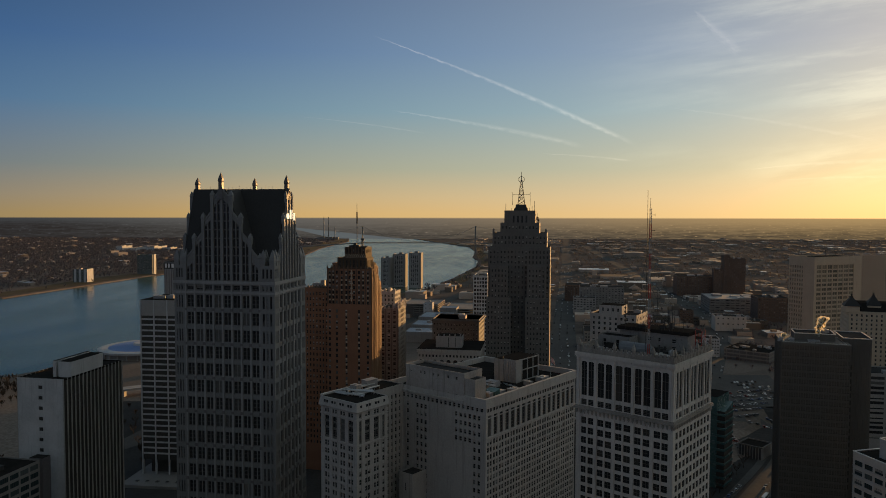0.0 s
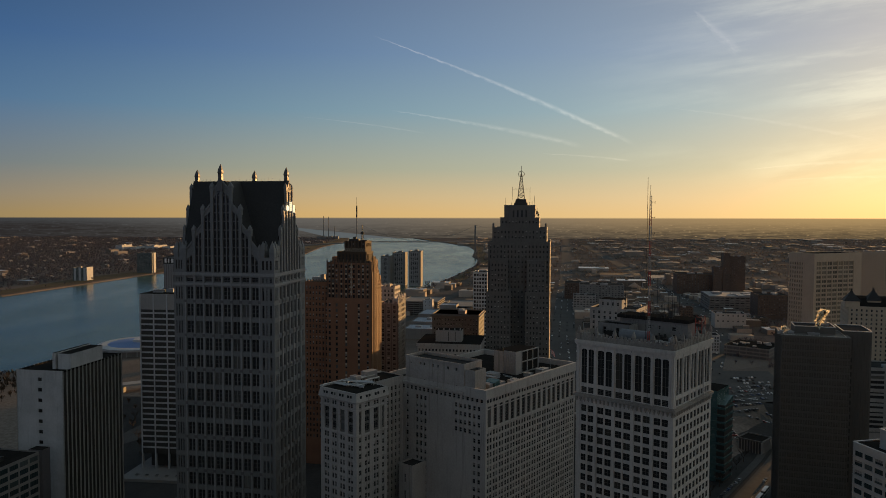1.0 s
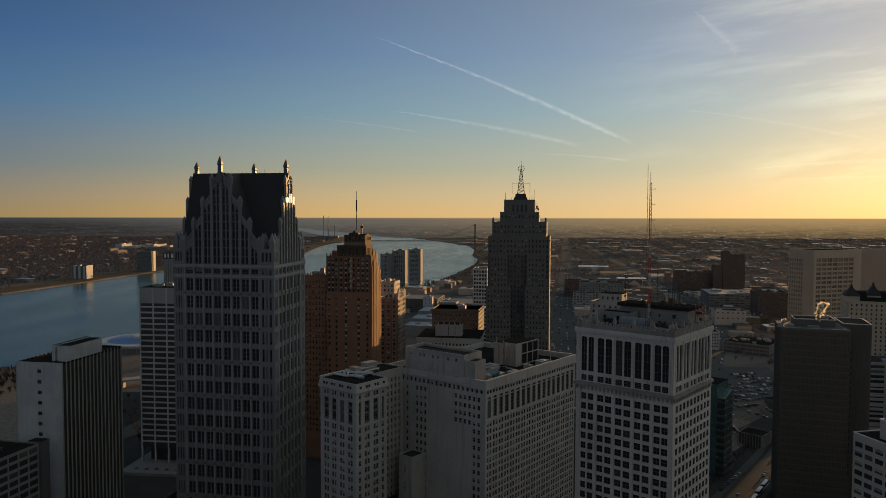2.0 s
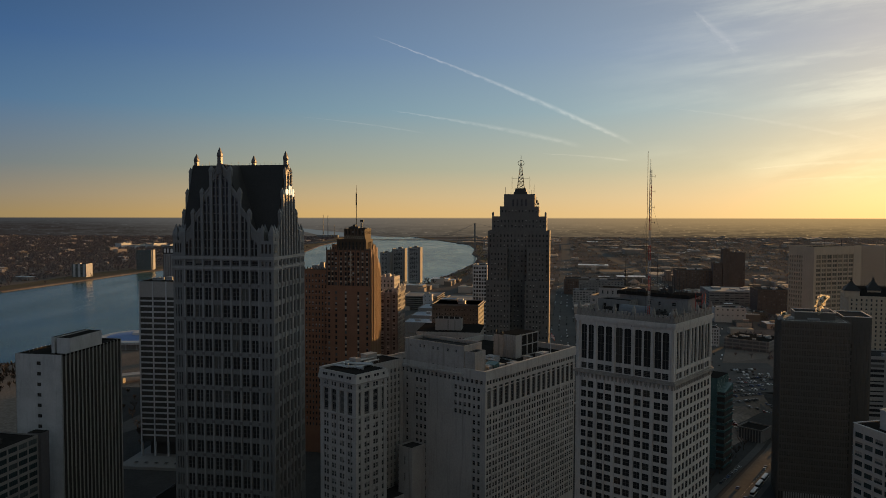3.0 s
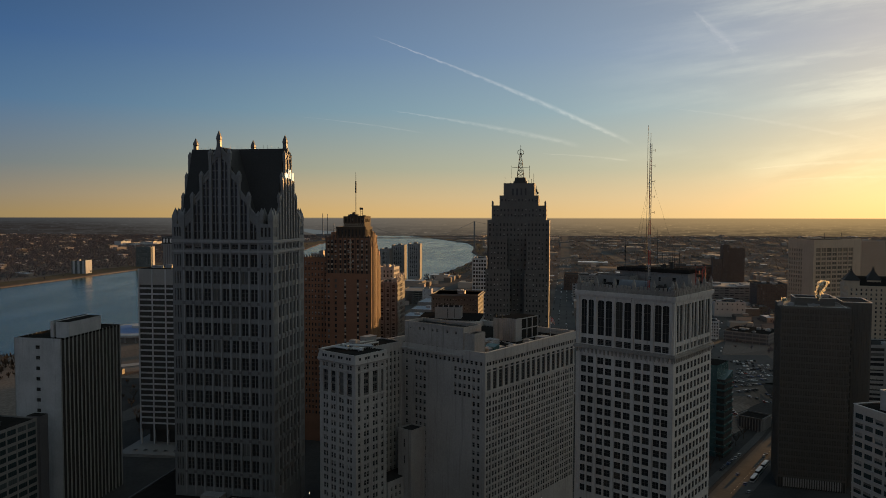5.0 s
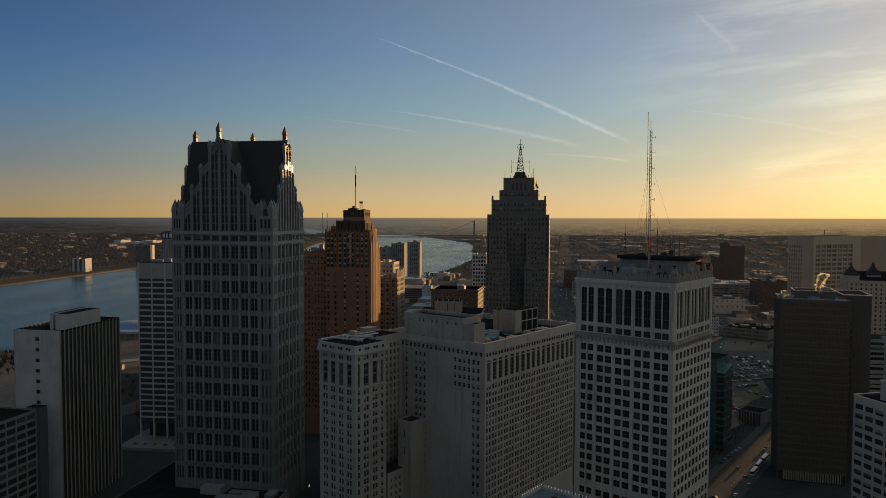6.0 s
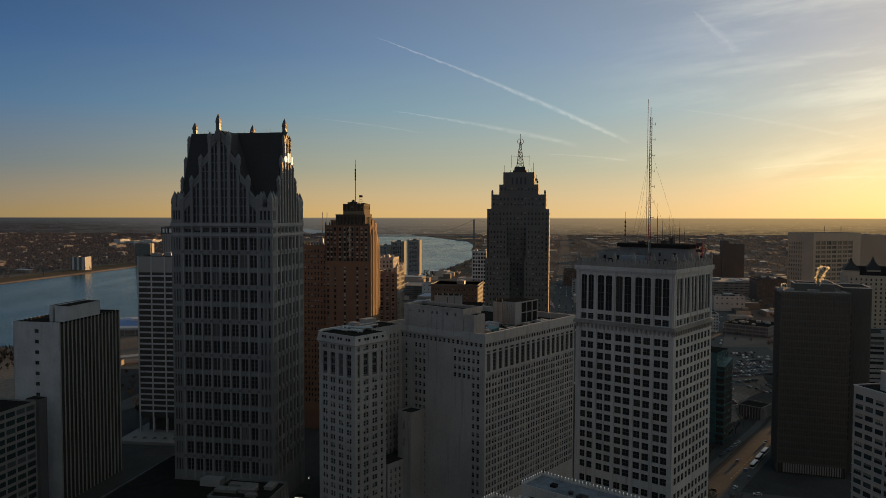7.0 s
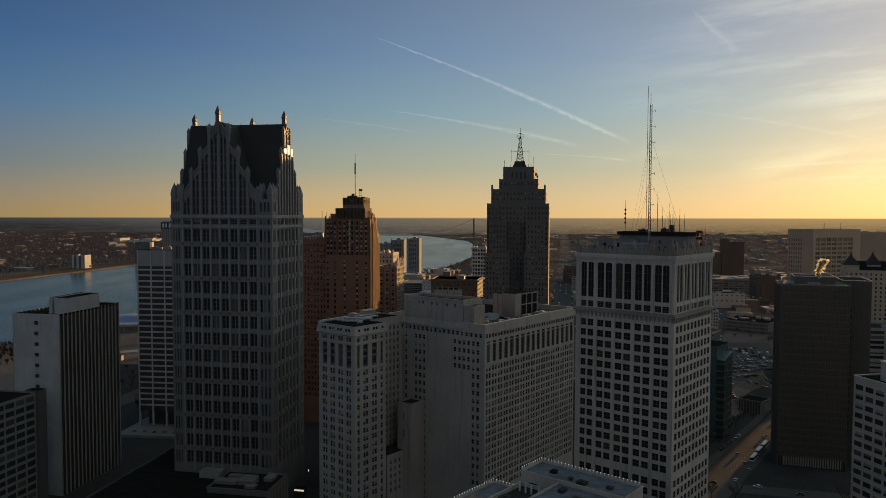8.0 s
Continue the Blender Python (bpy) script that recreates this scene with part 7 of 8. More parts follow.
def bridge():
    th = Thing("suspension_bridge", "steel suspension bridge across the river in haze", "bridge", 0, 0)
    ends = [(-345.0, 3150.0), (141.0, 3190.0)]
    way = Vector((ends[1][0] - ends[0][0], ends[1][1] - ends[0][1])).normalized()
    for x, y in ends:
        s = Shape(HAZED_PAINT)
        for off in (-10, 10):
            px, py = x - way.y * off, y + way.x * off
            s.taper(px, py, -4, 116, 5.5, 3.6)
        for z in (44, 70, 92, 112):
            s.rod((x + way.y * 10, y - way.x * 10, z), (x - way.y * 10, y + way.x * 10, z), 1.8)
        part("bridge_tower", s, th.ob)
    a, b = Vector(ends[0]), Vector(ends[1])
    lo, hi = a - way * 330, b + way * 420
    s = Shape(HAZED_PAINT)
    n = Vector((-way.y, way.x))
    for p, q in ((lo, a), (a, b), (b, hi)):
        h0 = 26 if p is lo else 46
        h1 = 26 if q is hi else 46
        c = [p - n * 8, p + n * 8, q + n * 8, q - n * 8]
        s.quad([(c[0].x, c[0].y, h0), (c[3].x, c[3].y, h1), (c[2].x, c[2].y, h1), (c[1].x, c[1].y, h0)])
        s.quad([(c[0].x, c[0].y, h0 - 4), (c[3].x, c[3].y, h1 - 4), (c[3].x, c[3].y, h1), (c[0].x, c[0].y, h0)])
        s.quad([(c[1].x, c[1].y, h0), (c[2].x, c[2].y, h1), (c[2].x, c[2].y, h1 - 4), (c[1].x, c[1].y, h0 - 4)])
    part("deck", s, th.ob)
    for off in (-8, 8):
        s = Shape(HAZED_PAINT)
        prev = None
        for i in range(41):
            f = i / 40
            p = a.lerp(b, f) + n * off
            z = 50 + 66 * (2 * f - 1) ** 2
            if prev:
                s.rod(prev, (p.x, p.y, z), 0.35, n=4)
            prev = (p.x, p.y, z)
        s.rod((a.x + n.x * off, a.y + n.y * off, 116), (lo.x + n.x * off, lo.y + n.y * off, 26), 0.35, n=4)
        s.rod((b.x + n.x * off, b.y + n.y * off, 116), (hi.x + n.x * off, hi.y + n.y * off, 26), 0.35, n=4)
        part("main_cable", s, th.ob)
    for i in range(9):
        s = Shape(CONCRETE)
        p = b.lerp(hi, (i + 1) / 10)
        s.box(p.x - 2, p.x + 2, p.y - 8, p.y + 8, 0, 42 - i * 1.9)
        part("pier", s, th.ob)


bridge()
for x, y, h, w in ((-762, 4700, 146, 6), (-735, 4720, 143, 6), (-700, 4760, 80, 6)):
    th = Thing("smokestack", "tall grey smokestack of a works far down the river", "smokestack", x, y, 0, group="far smokestacks")
    s = Shape(HAZED_PAINT)
    s.taper(0, 0, 0, h * 0.6, w, w * 0.75, n=10)
    s.taper(0, 0, h * 0.6, h, w * 0.75, w * 0.6, n=10)
    part("shaft", s, th.ob)
    s = Shape(HAZED_PAINT)
    s.taper(0, 0, h, h + 2, w * 0.75, w * 0.75, n=10)
    part("rim", s, th.ob)
    s = Shape(CONCRETE, TAR)
    s.box(-45, 20, 12, 50, 0, 16, 0, 1)
    part("boiler_house", s, th.ob)

# ---- streets ----
road([(105, 600), (164, 992), (408, 2414), (830, 4950)], 34, label="long straight asphalt avenue running to the horizon")
road([(760, 3950), (513, 1816), (430, 1119), (250, 700)], 30, label="diagonal asphalt avenue with parked cars")
road([(520, 915), (239.5, 514), (168, 417.5), (118, 349), (78, 295)], 19, label="city street catching low evening sun")
road([(507, 920), (227, 521.5), (155.5, 425.5), (105, 357)], 5, lift=0.3, mat=ASPHALT, name="pavement", label="raised concrete pavement beside a street")
road([(60, 415), (160, 391), (340, 343)], 13, lift=0.16, label="dark cross street below the black tower")
for k in range(22):
    f = k / 21
    x, y = 168 + 71.5 * f, 417.5 + 96.5 * f
    s = Shape(LINE)
    s.quad([(x + a * 0.594 + b * 0.804, y + a * 0.804 - b * 0.594, land_z(x, y + a * 0.8) + 0.17) for a, b in ((-1.2, -0.12), (-1.2, 0.12), (1.2, 0.12), (1.2, -0.12))])
    tagged(new("road_marking", s.mesh("road_marking")), "worn pale lane marking", "road", kind="structure")
road([(60, 640), (330, 600), (700, 560)], 16, label="cross street by the car park", lift=0.08)
road([(-330, 470), (-240, 562), (-180, 700), (-120, 900), (-20, 1300), (60, 1650)], 20, label="riverside drive", lift=0.1)
for k in range(14):
    y = 1250 + k * 190 + (k % 3) * 20
    road([(200 + k * 26, y), (2600, y - 420)], 11, lift=0.07, label="side street in a flat district")
for k in range(9):
    x = 420 + k * 175
    road([(x + 170, 1000), (x + 170 + 660, 4800)], 11, lift=0.05, label="side street in a flat district")
plaza = Shape(TARMAC)
for ix in range(14):
    for iy in range(92):
        x0, x1, y0, y1 = -290 + ix * 52, -238 + ix * 52, 150 + iy * 5.5, 155.5 + iy * 5.5
        plaza.quad([(x, y, land_z(x, y) + 0.06) for x, y in ((x0, y0), (x1, y0), (x1, y1), (x0, y1))])
tagged(new("pavement", plaza.mesh("pavement")), "dark paved ground between downtown blocks", "pavement", kind="structure")
via = Thing("viaduct", "pale concrete road viaduct near the river", "viaduct", -345, 640, 0)
way = Vector((200, 130)).normalized()
for i in range(12):
    s = Shape(PALE)
    a, b = way * (i * 20), way * (i * 20 + 19.9)
    n = Vector((-way.y, way.x)) * 6
    s.prism([(a.x + n.x, a.y + n.y), (a.x - n.x, a.y - n.y), (b.x - n.x, b.y - n.y), (b.x + n.x, b.y + n.y)], 6.0, 7.8)
    span = part("deck", s, via.ob)
    s = Shape(PALE)
    s.box(a.x - 1, a.x + 1, a.y - 3, a.y + 3, 0, 6.0)
    part("pier", s, via.ob)
lot = Shape(ASPHALT)
lot.prism([(240, 642), (320, 645), (345, 770), (262, 775), (246, 700)], -0.2, 0.16)
tagged(new("pavement", lot.mesh("pavement")), "open asphalt car park with rows of cars", "car park", kind="structure")


# ---- vehicles ----
CARS = [material("car_paint_" + n, c, tuple(v * 0.8 for v in c), rough=0.3, bump=0, spread=0.2) for n, c in (("white", (0.7, 0.7, 0.7)), ("silver", (0.4, 0.41, 0.42)), ("black", (0.03, 0.03, 0.035)), ("red", (0.3, 0.04, 0.03)), ("blue", (0.06, 0.1, 0.22)), ("grey", (0.16, 0.16, 0.17)))]
TYRE = material("tyre_rubber", (0.02, 0.02, 0.02), rough=0.9, bump=0)
CARGLASS = material("car_glass", (0.02, 0.022, 0.025), rough=0.08, bump=0)


def make_car(mat, label, van=False):
    ob = tagged(new("car" if not van else "bus"), label, "car" if not van else "bus", "parked cars" if not van else "")
    L2, W2, H1, H2 = (2.25, 0.9, 0.85, 1.45) if not van else (5.5, 1.25, 1.1, 3.0)
    s = Shape(mat)
    lower = [(-L2, 0.3), (L2, 0.3), (L2, H1 - 0.12), (L2 - 0.25, H1), (-L2 + 0.15, H1 + 0.03), (-L2, H1 - 0.1)]
    s.slab_x([(y, z) for y, z in lower], -W2, W2)
    part("body", s, ob)
    s = Shape(CARGLASS)
    cab = [(-L2 + 0.45, H1), (L2 - 1.2, H1), (L2 - 1.85, H2 - 0.06), (-L2 + 0.95, H2 - 0.06)] if not van else [(-L2 + 0.1, H1), (L2 - 0.1, H1), (L2 - 0.25, H2 - 0.5), (-L2 + 0.15, H2 - 0.5)]
    s.slab_x(cab, -W2 * 0.9, W2 * 0.9)
    part("glasshouse", s, ob)
    s = Shape(mat)
    top = [(-L2 + 0.9, H2 - 0.06), (L2 - 1.8, H2 - 0.06), (L2 - 1.95, H2), (-L2 + 1.05, H2)] if not van else [(-L2 + 0.1, H2 - 0.5), (L2 - 0.2, H2 - 0.5), (L2 - 0.4, H2), (-L2 + 0.2, H2)]
    s.slab_x(top, -W2 * 0.86, W2 * 0.86)
    part("roof", s, ob)
    for sx in (-1, 1):
        for sy in (-0.62, 0.62):
            w = Shape(TYRE)
            n = 10
            r = 0.33 if not van else 0.48
            a = [(sy * L2 + r * math.cos(2 * math.pi * i / n), r + r * math.sin(2 * math.pi * i / n)) for i in range(n)]
            x0, x1 = sorted((sx * W2 - sx * 0.22, sx * W2 + sx * 0.02))
            w.slab_x(a, x0, x1)
            part("wheel", w, ob)
    return ob


LABELS = ["white car parked on asphalt", "silver car parked on asphalt", "black car parked on asphalt", "dark red car parked on asphalt", "dark blue car parked on asphalt", "grey car parked on asphalt"]
stock = [make_car(m, t) for m, t in zip(CARS, LABELS)]
rng = random.Random(5)
spots = []
for row in range(7):
    for i in range(18):
        x, y = 238 + row * 3 + i * 3.4, 596 + row * 15 + i * 1.0
        if rng.random() < 0.66 and 234 + (y - 575) * 0.12 < x < 302 + (y - 600) * 0.25:
            spots.append((x, y, 0.22, 12 + rng.choice((0, 180))))
for i in range(8):
    spots.append((229 - i * 0.15, 583 - i * 4.6, 0.1, 60))
for x, y in ((177.6, 453.7), (182, 459.5), (186.6, 465), (191, 470.5), (195.7, 476), (200.4, 482)):
    spots.append((x - 1.5, y + 1, 0.16, -36))
for x, y in ((183, 446), (181, 430), (178, 417.5), (214.5, 480.5), (217, 484), (164, 402), (172, 392), (150, 398), (190, 381)):
    spots.append((x, y, 0.18, -36 if y > 400 else 70))
for i in range(22):
    f = i / 22
    spots.append((513 - 83 * f + rng.uniform(-9, 9), 1816 - 697 * f, 0.12, 173))
for i in range(10):
    spots.append((120 + 45 * i / 10 + rng.choice((-4, 4)), 700 + 29 * i, 0.12, -9))
for j, (x, y, z, r) in enumerate(spots):
    z += land_z(x, y)
    k = rng.choice((0, 0, 0, 0, 1, 1, 2, 2, 5, 5, 5, 0, 1, 2, 3, 4))
    if j < 6:
        stock[j].matrix_basis = pose(x, y, z, 0, 0, r)
    else:
        copy_thing(stock[k], pose(x, y, z, 0, 0, r))
bus = make_car(CARS[0], "white city bus on a sunlit street", True)
bus.matrix_basis = pose(189.5, 437.5, LOW + 0.13, 0, 0, -36.5)
copy_thing(bus, pose(198.0, 450.0, LOW + 0.13, 0, 0, -36.5))
copy_thing(bus, pose(206.5, 461.5, LOW + 0.13, 0, 0, -36.5))
# dark block added to stand for deep shade in the gap between towers
plain_building("dark low block added to darken a narrow street", -46, 392, 12, 20, 84, 9, GRANITE_DARK, 5, 16, 3.8, 2.0, 0.4, TAR, 40, gear=3)
# hidden block, added to keep low sun stripes off the ground at left
plain_building("unseen brown block behind the gothic tower, added to shade streets", -60, 596, 10, 44, 36, 34, BROWN, 10, 8, 3.8, 2.0, 0.45, limit=30)

# ---- far city ----
# far roofs and walls lightened and warmed to carry distance haze
ROOFS = material("far_roofs", (0.33, 0.275, 0.225), (0.235, 0.195, 0.162), rough=0.9, spread=0.9, island=True, bump=0, spec=0.12)
WALLS = material("far_walls", (0.38, 0.32, 0.27), (0.29, 0.245, 0.208), rough=0.9, spread=0.5, island=True, bump=0, spec=0.1)
BARK = material("bark", (0.09, 0.07, 0.055), (0.06, 0.047, 0.038), rough=0.95, spec=0.1)
# membrane whitened and smoothed on some roofs so they read as sky glints
GLINT = material("glint_white_membrane", (0.62, 0.62, 0.6), (0.45, 0.45, 0.44), rough=0.42, spread=0.3, island=True, bump=0)
# lit copy of the twig colour: western trees warmed for sunlit haze
SUNHAZE_TWIGS = material("sun_hazed_twigs", (0.36, 0.275, 0.2), (0.26, 0.2, 0.15), rough=1.0, bump=0, spec=0.0)
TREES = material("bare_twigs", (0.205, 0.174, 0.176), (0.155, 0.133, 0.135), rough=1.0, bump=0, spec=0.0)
HEAVY = [(310, 400, 800, 910), (-130, 0, 480, 640), (30, 90, 500, 640), (-60, 40, 500, 660), (-60, 70, 930, 1260), (225, 350, 560, 790), (180, 250, 380, 500), (290, 385, 800, 910), (400, 560, 880, 1010), (560, 700, 1080, 1160), (280, 400, 560, 640), (385, 455, 1040, 1110), (490, 660, 1040, 1220), (450, 660, 1235, 1350), (220, 340, 1240, 1480), (480, 640, 1480, 1600), (-160, -40, 1680, 1760)]


def on_road(x, y, pad):
    for pts, wide in ROADS:
        for (ax, ay), (bx, by) in zip(pts, pts[1:]):
            ex, ey = bx - ax, by - ay
            f = min(1.0, max(0.0, ((x - ax) * ex + (y - ay) * ey) / (ex * ex + ey * ey)))
            if (x - ax - f * ex) ** 2 + (y - ay - f * ey) ** 2 < (wide / 2 + pad) ** 2:
                return True
    return False


def clear(x, y, pad=8.0):
    if in_river(x, y, 45) or -110 < x - shore_x(FAR_SHORE, y) < 0 or on_road(x, y, pad):
        return False
    return not any(a < x < b and c < y < d for a, b, c, d in HEAVY)


def town(name, label, count, draw, size, height, turn, seed, flat=1.0, bright=0.16):
    """Many plain buildings in one mesh: block walls with a roof each, some gabled."""
    r = random.Random(seed)
    s = Shape(WALLS, ROOFS, GLINT)
    made = 0
    while made < count:
        x, y = draw(r)
        if not clear(x, y, size[1] * 0.35):
            continue
        made += 1
        w, d = r.uniform(*size), r.uniform(*size)
        roof = 2 if r.random() < bright else 1
        h = r.uniform(*height)
        if r.random() < 0.04:
            h *= 2.2
        a = radians(-turn + r.choice((0, 90)) + r.gauss(0, 1.5))
        c, n = math.cos(a), math.sin(a)

        def at(u, v, z):
            return (x + u * c - v * n, y + u * n + v * c, z)
        base = [(-w / 2, -d / 2), (w / 2, -d / 2), (w / 2, d / 2), (-w / 2, d / 2)]
        for i in range(4):
            p, q = base[i], base[(i + 1) % 4]
            s.quad((at(*p, 0), at(*q, 0), at(*q, h), at(*p, h)), 0)
        if r.random() < flat:
            s.quad([at(*p, h) for p in base], roof)
            if w > 18:
                u, v, k = r.uniform(-0.3, 0.3) * w, r.uniform(-0.3, 0.3) * d, r.uniform(0.06, 0.15) * w
                for i in range(4):
                    p, q = [(u + sx * k, v + sy * k) for sx, sy in ((-1, -1), (1, -1), (1, 1), (-1, 1))][i], [(u + sx * k, v + sy * k) for sx, sy in ((-1, -1), (1, -1), (1, 1), (-1, 1))][(i + 1) % 4]
                    s.quad((at(*p, h), at(*q, h), at(*q, h + 2.5), at(*p, h + 2.5)), 0)
                s.quad([at(u + sx * k, v + sy * k, h + 2.5) for sx, sy in ((-1, -1), (1, -1), (1, 1), (-1, 1))], 1)
        else:
            e = h + w * 0.32
            s.quad((at(-w / 2, -d / 2, h), at(0, -d / 2, e), at(0, d / 2, e), at(-w / 2, d / 2, h)), 1)
            s.quad((at(0, -d / 2, e), at(w / 2, -d / 2, h), at(w / 2, d / 2, h), at(0, d / 2, e)), 1)
            s.quad((at(-w / 2, -d / 2, h), at(w / 2, -d / 2, h), at(0, -d / 2, e)), 0)
            s.quad((at(w / 2, d / 2, h), at(-w / 2, d / 2, h), at(0, d / 2, e)), 0)
    tagged(new(name, s.mesh(name)), label, "buildings", kind="stuff")


def fan(x0, x1, y0, y1, power=1.0):
    """Draws places in a wedge seen from the origin: bearing slopes x0..x1, distances y0..y1."""
    def draw(r):
        y = y0 + (y1 - y0) * r.random() ** power
        return y * r.uniform(x0, x1), y
    return draw


town("far_houses", "small houses of a flat district across the river", 420, fan(-0.72, -0.13, 1560, 4900, 0.8), (7, 14), (3, 4.6), 25, 1, 0.7, 0.45)
town("far_blocks", "low commercial blocks and sheds across the river", 70, fan(-0.72, -0.13, 1600, 4900, 0.9), (16, 50), (6, 9.5), 25, 2, 1.0, 0.6)
town("city_blocks", "low brick blocks of the flat western districts", 330, fan(0.04, 0.72, 900, 4900, 0.75), (12, 38), (3.5, 7), 10, 3, 0.9)
town("city_houses", "small houses of the flat western districts", 400, fan(0.02, 0.72, 1300, 4950, 0.7), (7, 14), (3, 5.5), 10, 4, 0.75)
town("city_sheds", "long warehouse sheds with flat roofs", 110, fan(0.03, 0.7, 1300, 4900, 0.8), (40, 110), (5, 9), 10, 5)
r5 = random.Random(6)
made = 0
while made < 42:
    y = r5.uniform(600, 1240)
    x = y * r5.uniform(0.12, 0.62)
    w, d, h = r5.uniform(16, 34), r5.uniform(16, 30), r5.choice((7.5, 8, 11, 11.5, 15, 19, 23))
    if not clear(x, y, 14) or not clear(x - w, y + d / 2, 8):
        continue
    made += 1
    kind = r5.choice(("red brown brick", "grey concrete", "pale rendered", "tan brick"))
    wall = {"red brown brick": BROWN, "grey concrete": CONCRETE, "pale rendered": PALE, "tan brick": TAN}[kind]
    plain_building(kind + " low commercial block on a side street", x, y, 10, w, d, h, wall, int(w / 3), int(d / 3), 3.7, 1.9, 0.45, r5.choice((TAR, GRAVEL, GRAVEL, BLUEROOF)), 0, name="commercial_block", category="commercial building")
town("midtown_blocks", "low brick and concrete blocks of the inner streets", 190, fan(0.12, 0.62, 900, 1750, 0.8), (12, 30), (5, 12), 10, 8, 0.95)


def parked_cars():
    """Small cars along the avenues and on open lots, too far off to part."""
    r = random.Random(41)
    s = Shape(WHITEPAINT, DARKSTEEL, STEEL)
    lines = [((105, 600), (164, 992), 15), ((164, 992), (408, 2414), 15), ((250, 700), (430, 1119), 13), ((430, 1119), (513, 1816), 13), ((60, 640), (330, 600), 7), ((330, 600), (700, 560), 7), ((240, 515), (520, 915), 7)]
    spots = []
    for (ax, ay), (bx, by), off in lines:
        way = Vector((bx - ax, by - ay))
        for _ in range(int(way.length / 11)):
            p = Vector((ax, ay)) + way * r.random()
            n = Vector((-way.y, way.x)).normalized() * r.choice((-off, -off * 0.35, off * 0.35, off))
            spots.append((p.x + n.x, p.y + n.y, math.atan2(way.y, way.x)))
    for cx, cy in ((300, 690), (330, 960), (250, 840), (420, 720), (190, 720), (470, 820)):
        for i in range(9):
            for j in range(5):
                if r.random() < 0.6:
                    spots.append((cx + i * 3.2 - j * 2, cy + j * 11 + i * 0.6, 1.4))
    for x, y, a in spots:
        c, n, m, g = math.cos(a), math.sin(a), r.choice((0, 0, 1, 1, 2)), land_z(x, y)

        def at(u, v, z):
            return (x + u * c - v * n, y + u * n + v * c, z + g)
        for hl, hw, z0, z1 in ((2.2, 0.9, 0.4, 1.0), (1.2, 0.8, 1.0, 1.5)):
            q = [(-hl, -hw), (hl, -hw), (hl, hw), (-hl, hw)]
            for i in range(4):
                s.quad((at(*q[i], z0), at(*q[(i + 1) % 4], z0), at(*q[(i + 1) % 4], z1), at(*q[i], z1)), m)
            s.quad([at(*p, z1) for p in q], m)
    tagged(new("parked_cars", s.mesh("parked_cars")), "small distant cars along avenues and lots", "cars", kind="stuff")


parked_cars()
town("shore_blocks", "low blocks along the river road", 28, fan(-0.06, 0.06, 1150, 2600), (14, 40), (5, 14), 10, 7)


def bare_trees(name, label, count, draw, seed, size=(7, 13), mat=None):
    """Leafless crowns, each a spray of thin upright slivers on a trunk."""
    r = random.Random(seed)
    s = Shape(mat or TREES)
    made = 0
    while made < count:
        x, y = draw(r)
        if in_river(x, y, 8) or (-90 < x - shore_x(FAR_SHORE, y) < 0 and r.random() < 0.93) or on_road(x, y, 9) or (222 < x < 350 and 560 < y < 790):
            continue
        made += 1
        h = r.uniform(*size)
        g = land_z(x, y)
        s.quad(((x - 0.25, y, g), (x + 0.25, y, g), (x, y, g + h * 0.7)))
        for k in range(11):
            a, out = r.uniform(0, 6.283), r.uniform(0.15, 0.42) * h
            z0 = g + h * r.uniform(0.15, 0.4)
            tip = (x + out * math.cos(a), y + out * math.sin(a), g + h * r.uniform(0.55, 1.0))
            wx, wy = -math.sin(a) * 0.09 * h, math.cos(a) * 0.09 * h
            s.quad(((x, y, z0), (tip[0] - wx, tip[1] - wy, tip[2] - h * 0.12), tip, (tip[0] + wx, tip[1] + wy, tip[2] - h * 0.16)))
    tagged(new(name, s.mesh(name)), label, "trees", kind="stuff")


bare_trees("street_scrub", "bare trees between the inner streets", 900, fan(0.12, 0.62, 640, 1300, 0.8), 17, (4, 7))
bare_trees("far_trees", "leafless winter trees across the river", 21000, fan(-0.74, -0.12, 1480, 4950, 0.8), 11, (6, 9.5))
bare_trees("city_trees", "leafless winter trees between western blocks", 11000, fan(0.02, 0.74, 1150, 4950, 0.75), 12, (5, 8.5), SUNHAZE_TWIGS)


def bank_trees(r):
    y = r.uniform(1500, 3000)
    return shore_x(NEAR_SHORE, y) + r.uniform(10, 60), y


bare_trees("river_wood", "leafless scrub and trees on the near river bank", 330, lambda r: (r.uniform(-480, -385), r.uniform(540, 738)), 14, (4, 8), BARK)
bare_trees("bank_scrub", "bare trees round a riverside drive", 70, lambda r: (r.uniform(-330, -215), r.uniform(440, 640)), 16, (4, 8), BARK)
bare_trees("shore_trees", "bare trees along the river bank", 26, bank_trees, 13, (9, 17))
# apartment towers on the far bank
bank = plain_building("dark glazed apartment tower with a whitened end strip across the river", -801, 2020, 2, 42, 26, 54, TEALGREY, 9, 6, 3.2, 1.8, 0.5, limit=20, name="apartment_tower", category="apartment tower")
# bright strip put in for the low sun caught by the tower's end
e = Shape(BRIGHTCON)
e.box(0.003, 1.4, 8, 22, 0, 55.5)
part("end_wall", e, bank.ob, "white end piece standing for sunlight on the end wall")
bank = plain_building("pale apartment block with grey bands across the river", -868, 1785, 2, 34, 30, 31, TEALGREY, 8, 5, 3.2, 1.8, 0.5, limit=20, name="apartment_tower", category="apartment tower")
for k in range(3):
    e = Shape(WHITE)
    e.box(-31 + k * 12, -26 + k * 12, -0.6, -0.003, 0, 31.9)
    part("pier", e, bank.ob, "white wall strip")
# white end panel stands for this block's sunlit side
e = Shape(WHITE)
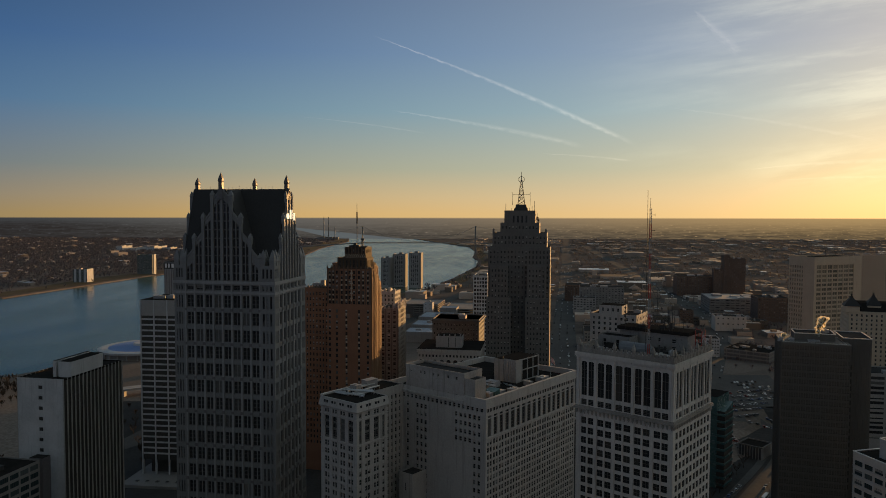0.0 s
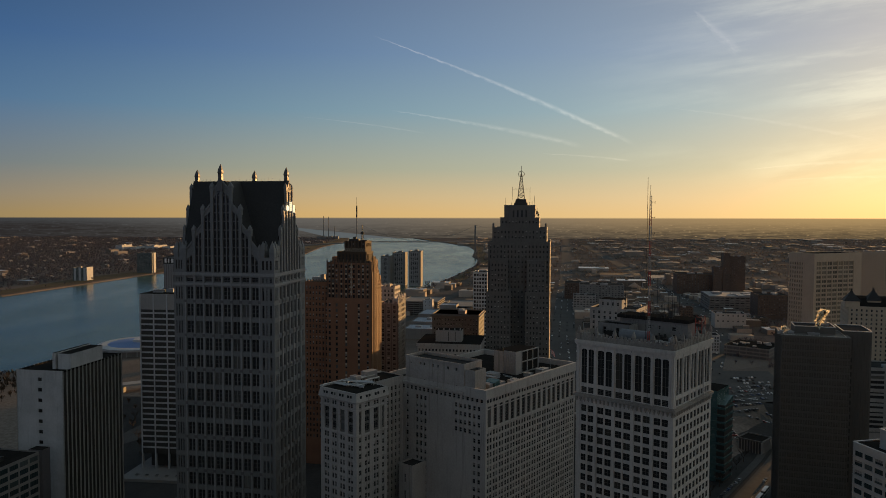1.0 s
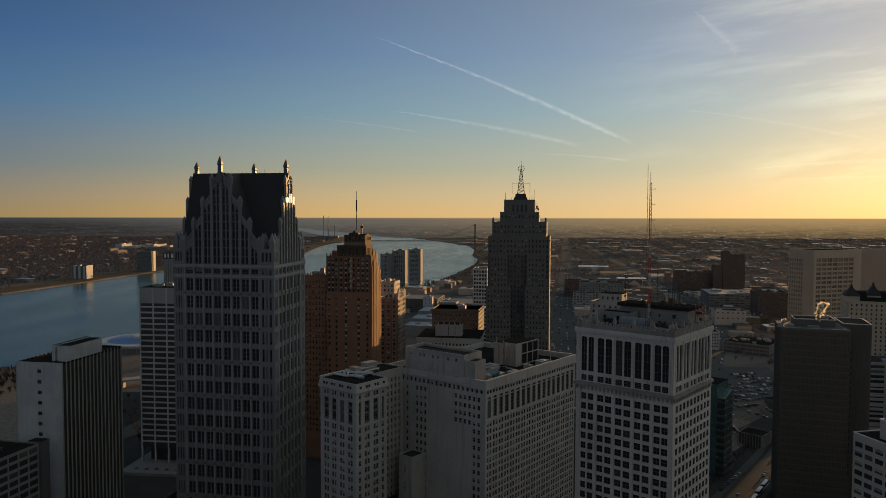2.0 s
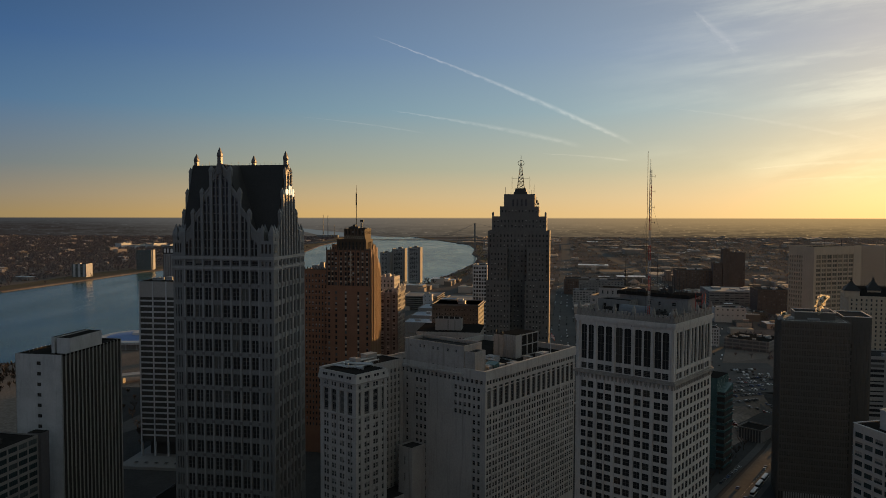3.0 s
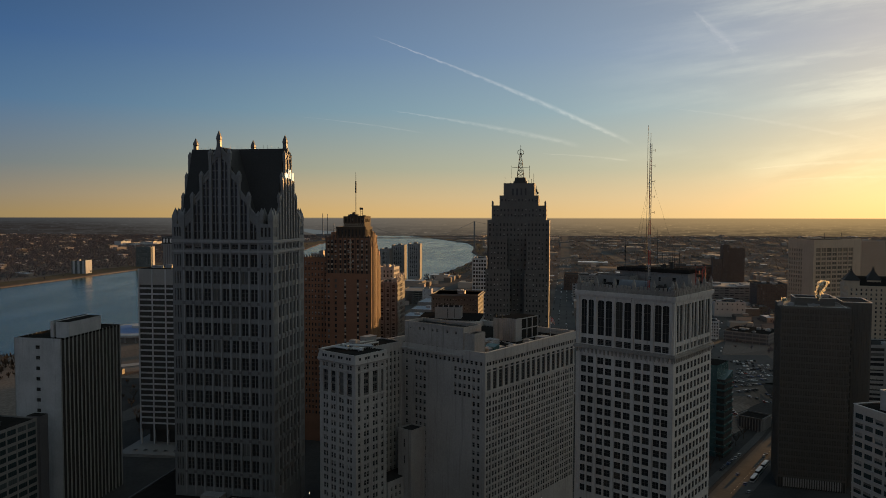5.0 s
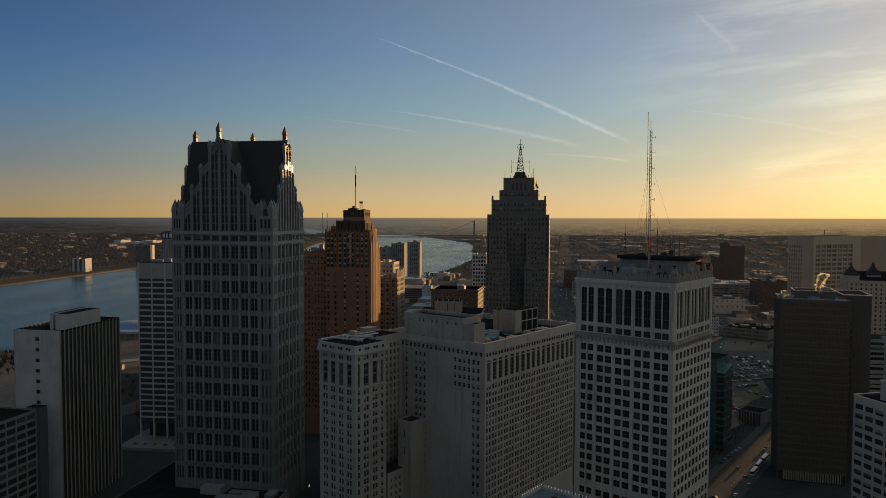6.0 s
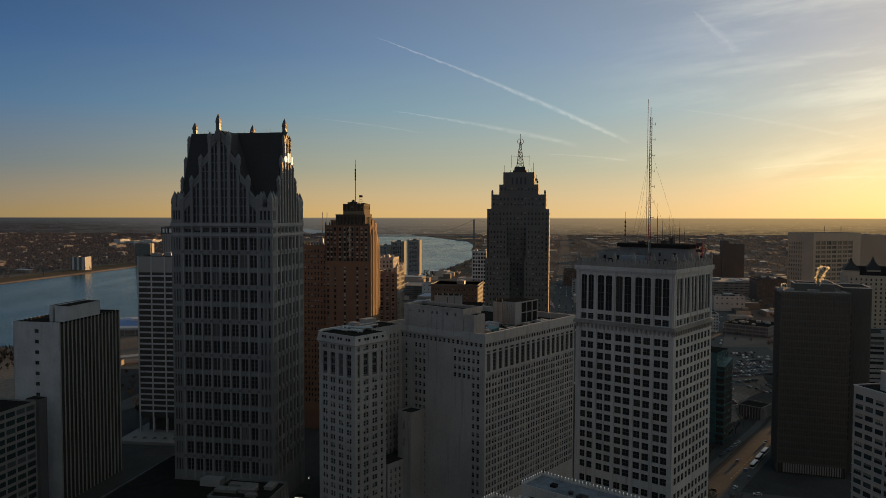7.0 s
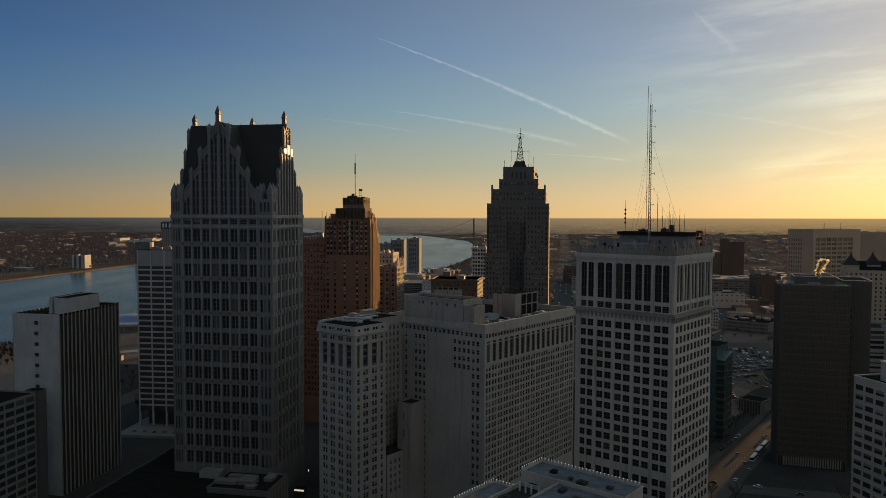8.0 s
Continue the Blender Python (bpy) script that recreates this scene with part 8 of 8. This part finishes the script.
e.box(0.003, 1.2, -0.5, 30, 0, 32.5)
part("end_wall", e, bank.ob, "white end piece standing for sunlight on the end wall")
for label, x, y, lx, ly, h in (("white works hall with a sunlit wall across the river", -1425, 3260, 30, 90, 21), ("pale works hall across the river", -1375, 3290, 30, 120, 13), ("long pale works shed across the river", -1310, 3330, 40, 130, 16), ("low pale works shed across the river", -1240, 3340, 40, 70, 12)):
    plain_building(label, x, y, 4, lx, ly, h, WHITE, 5, 6, 8, 2, 0.3, None, 6, name="factory", category="factory", gear=1)


# ---- unseen blocks round and behind the camera, added to block sky light ----
def near_blocks():
    r = random.Random(21)
    s = Shape(BLACK, TAR)
    made = 0
    while made < 150:
        x, y = r.uniform(-620, 620), r.uniform(-520, 250)
        if y > 40 and abs(x) < 0.63 * y + 60:
            h, ok = r.uniform(34, 60), y < 165 and abs(x) < 170
        else:
            h, ok = r.uniform(35, 130), y < -55 or abs(x) > 0.63 * max(y, 0) + 110
        if not ok or math.hypot(x, y) < 55:
            continue
        made += 1
        w, d = r.uniform(11, 22), r.uniform(11, 22)
        s.box(x - w, x + w, y - d, y + d, 0, h, 0, 1)
    tagged(new("near_blocks", s.mesh("near_blocks")), "unseen dark blocks added to hold back sky light", "buildings", kind="stuff")


near_blocks()


# ---- street trees, bare in winter ----


def street_tree(seed, h):
    r = random.Random(seed)
    ob = tagged(new("tree"), "bare leafless street tree with fine twigs", "tree", "street trees")
    s = Shape(BARK)
    s.taper(0, 0, 0, h * 0.35, 0.5, 0.36, n=6)
    part("trunk", s, ob)
    s = Shape(BARK)
    for i in range(6):
        a = i * 1.05 + r.uniform(-0.3, 0.3)
        p0 = Vector((0, 0, h * r.uniform(0.26, 0.35)))
        p1 = p0 + Vector((math.cos(a), math.sin(a), 1.25)) * h * 0.2
        s.rod(p0, p1, 0.11, n=4)
        for j in range(5):
            b = a + r.uniform(-1.0, 1.0)
            q0 = p0.lerp(p1, r.uniform(0.5, 1.0))
            q1 = q0 + Vector((math.cos(b), math.sin(b), r.uniform(0.8, 1.9))) * h * 0.16
            s.rod(q0, q1, 0.055, n=3)
            for m in range(4):
                c = b + r.uniform(-1.2, 1.2)
                e0 = q0.lerp(q1, r.uniform(0.3, 1.0))
                s.rod(e0, e0 + Vector((math.cos(c), math.sin(c), r.uniform(0.5, 1.8))) * h * 0.09, 0.03, n=3)
    part("crown", s, ob)
    return ob


saplings = [street_tree(31 + i, 8.0 + i) for i in range(4)]
r9 = random.Random(77)
places = [(146 + 11.8 * i, 424 + 16 * i) for i in range(7)]
places += [(r9.uniform(-470, -385), r9.uniform(590, 735)) for _ in range(46)]
places += [(r9.uniform(-262, -200), r9.uniform(520, 640)) for _ in range(14)]
places += [(133, 388), (141, 376), (152, 372), (205, 366), (221, 372), (240, 360)]
for i, (x, y) in enumerate(places):
    if in_river(x, y, 6):
        continue
    m = pose(x, y, 0.03 + land_z(x, y), 0, 0, r9.uniform(0, 360))
    if i < 4:
        saplings[i].matrix_basis = m
    else:
        copy_thing(saplings[r9.randrange(4)], m)
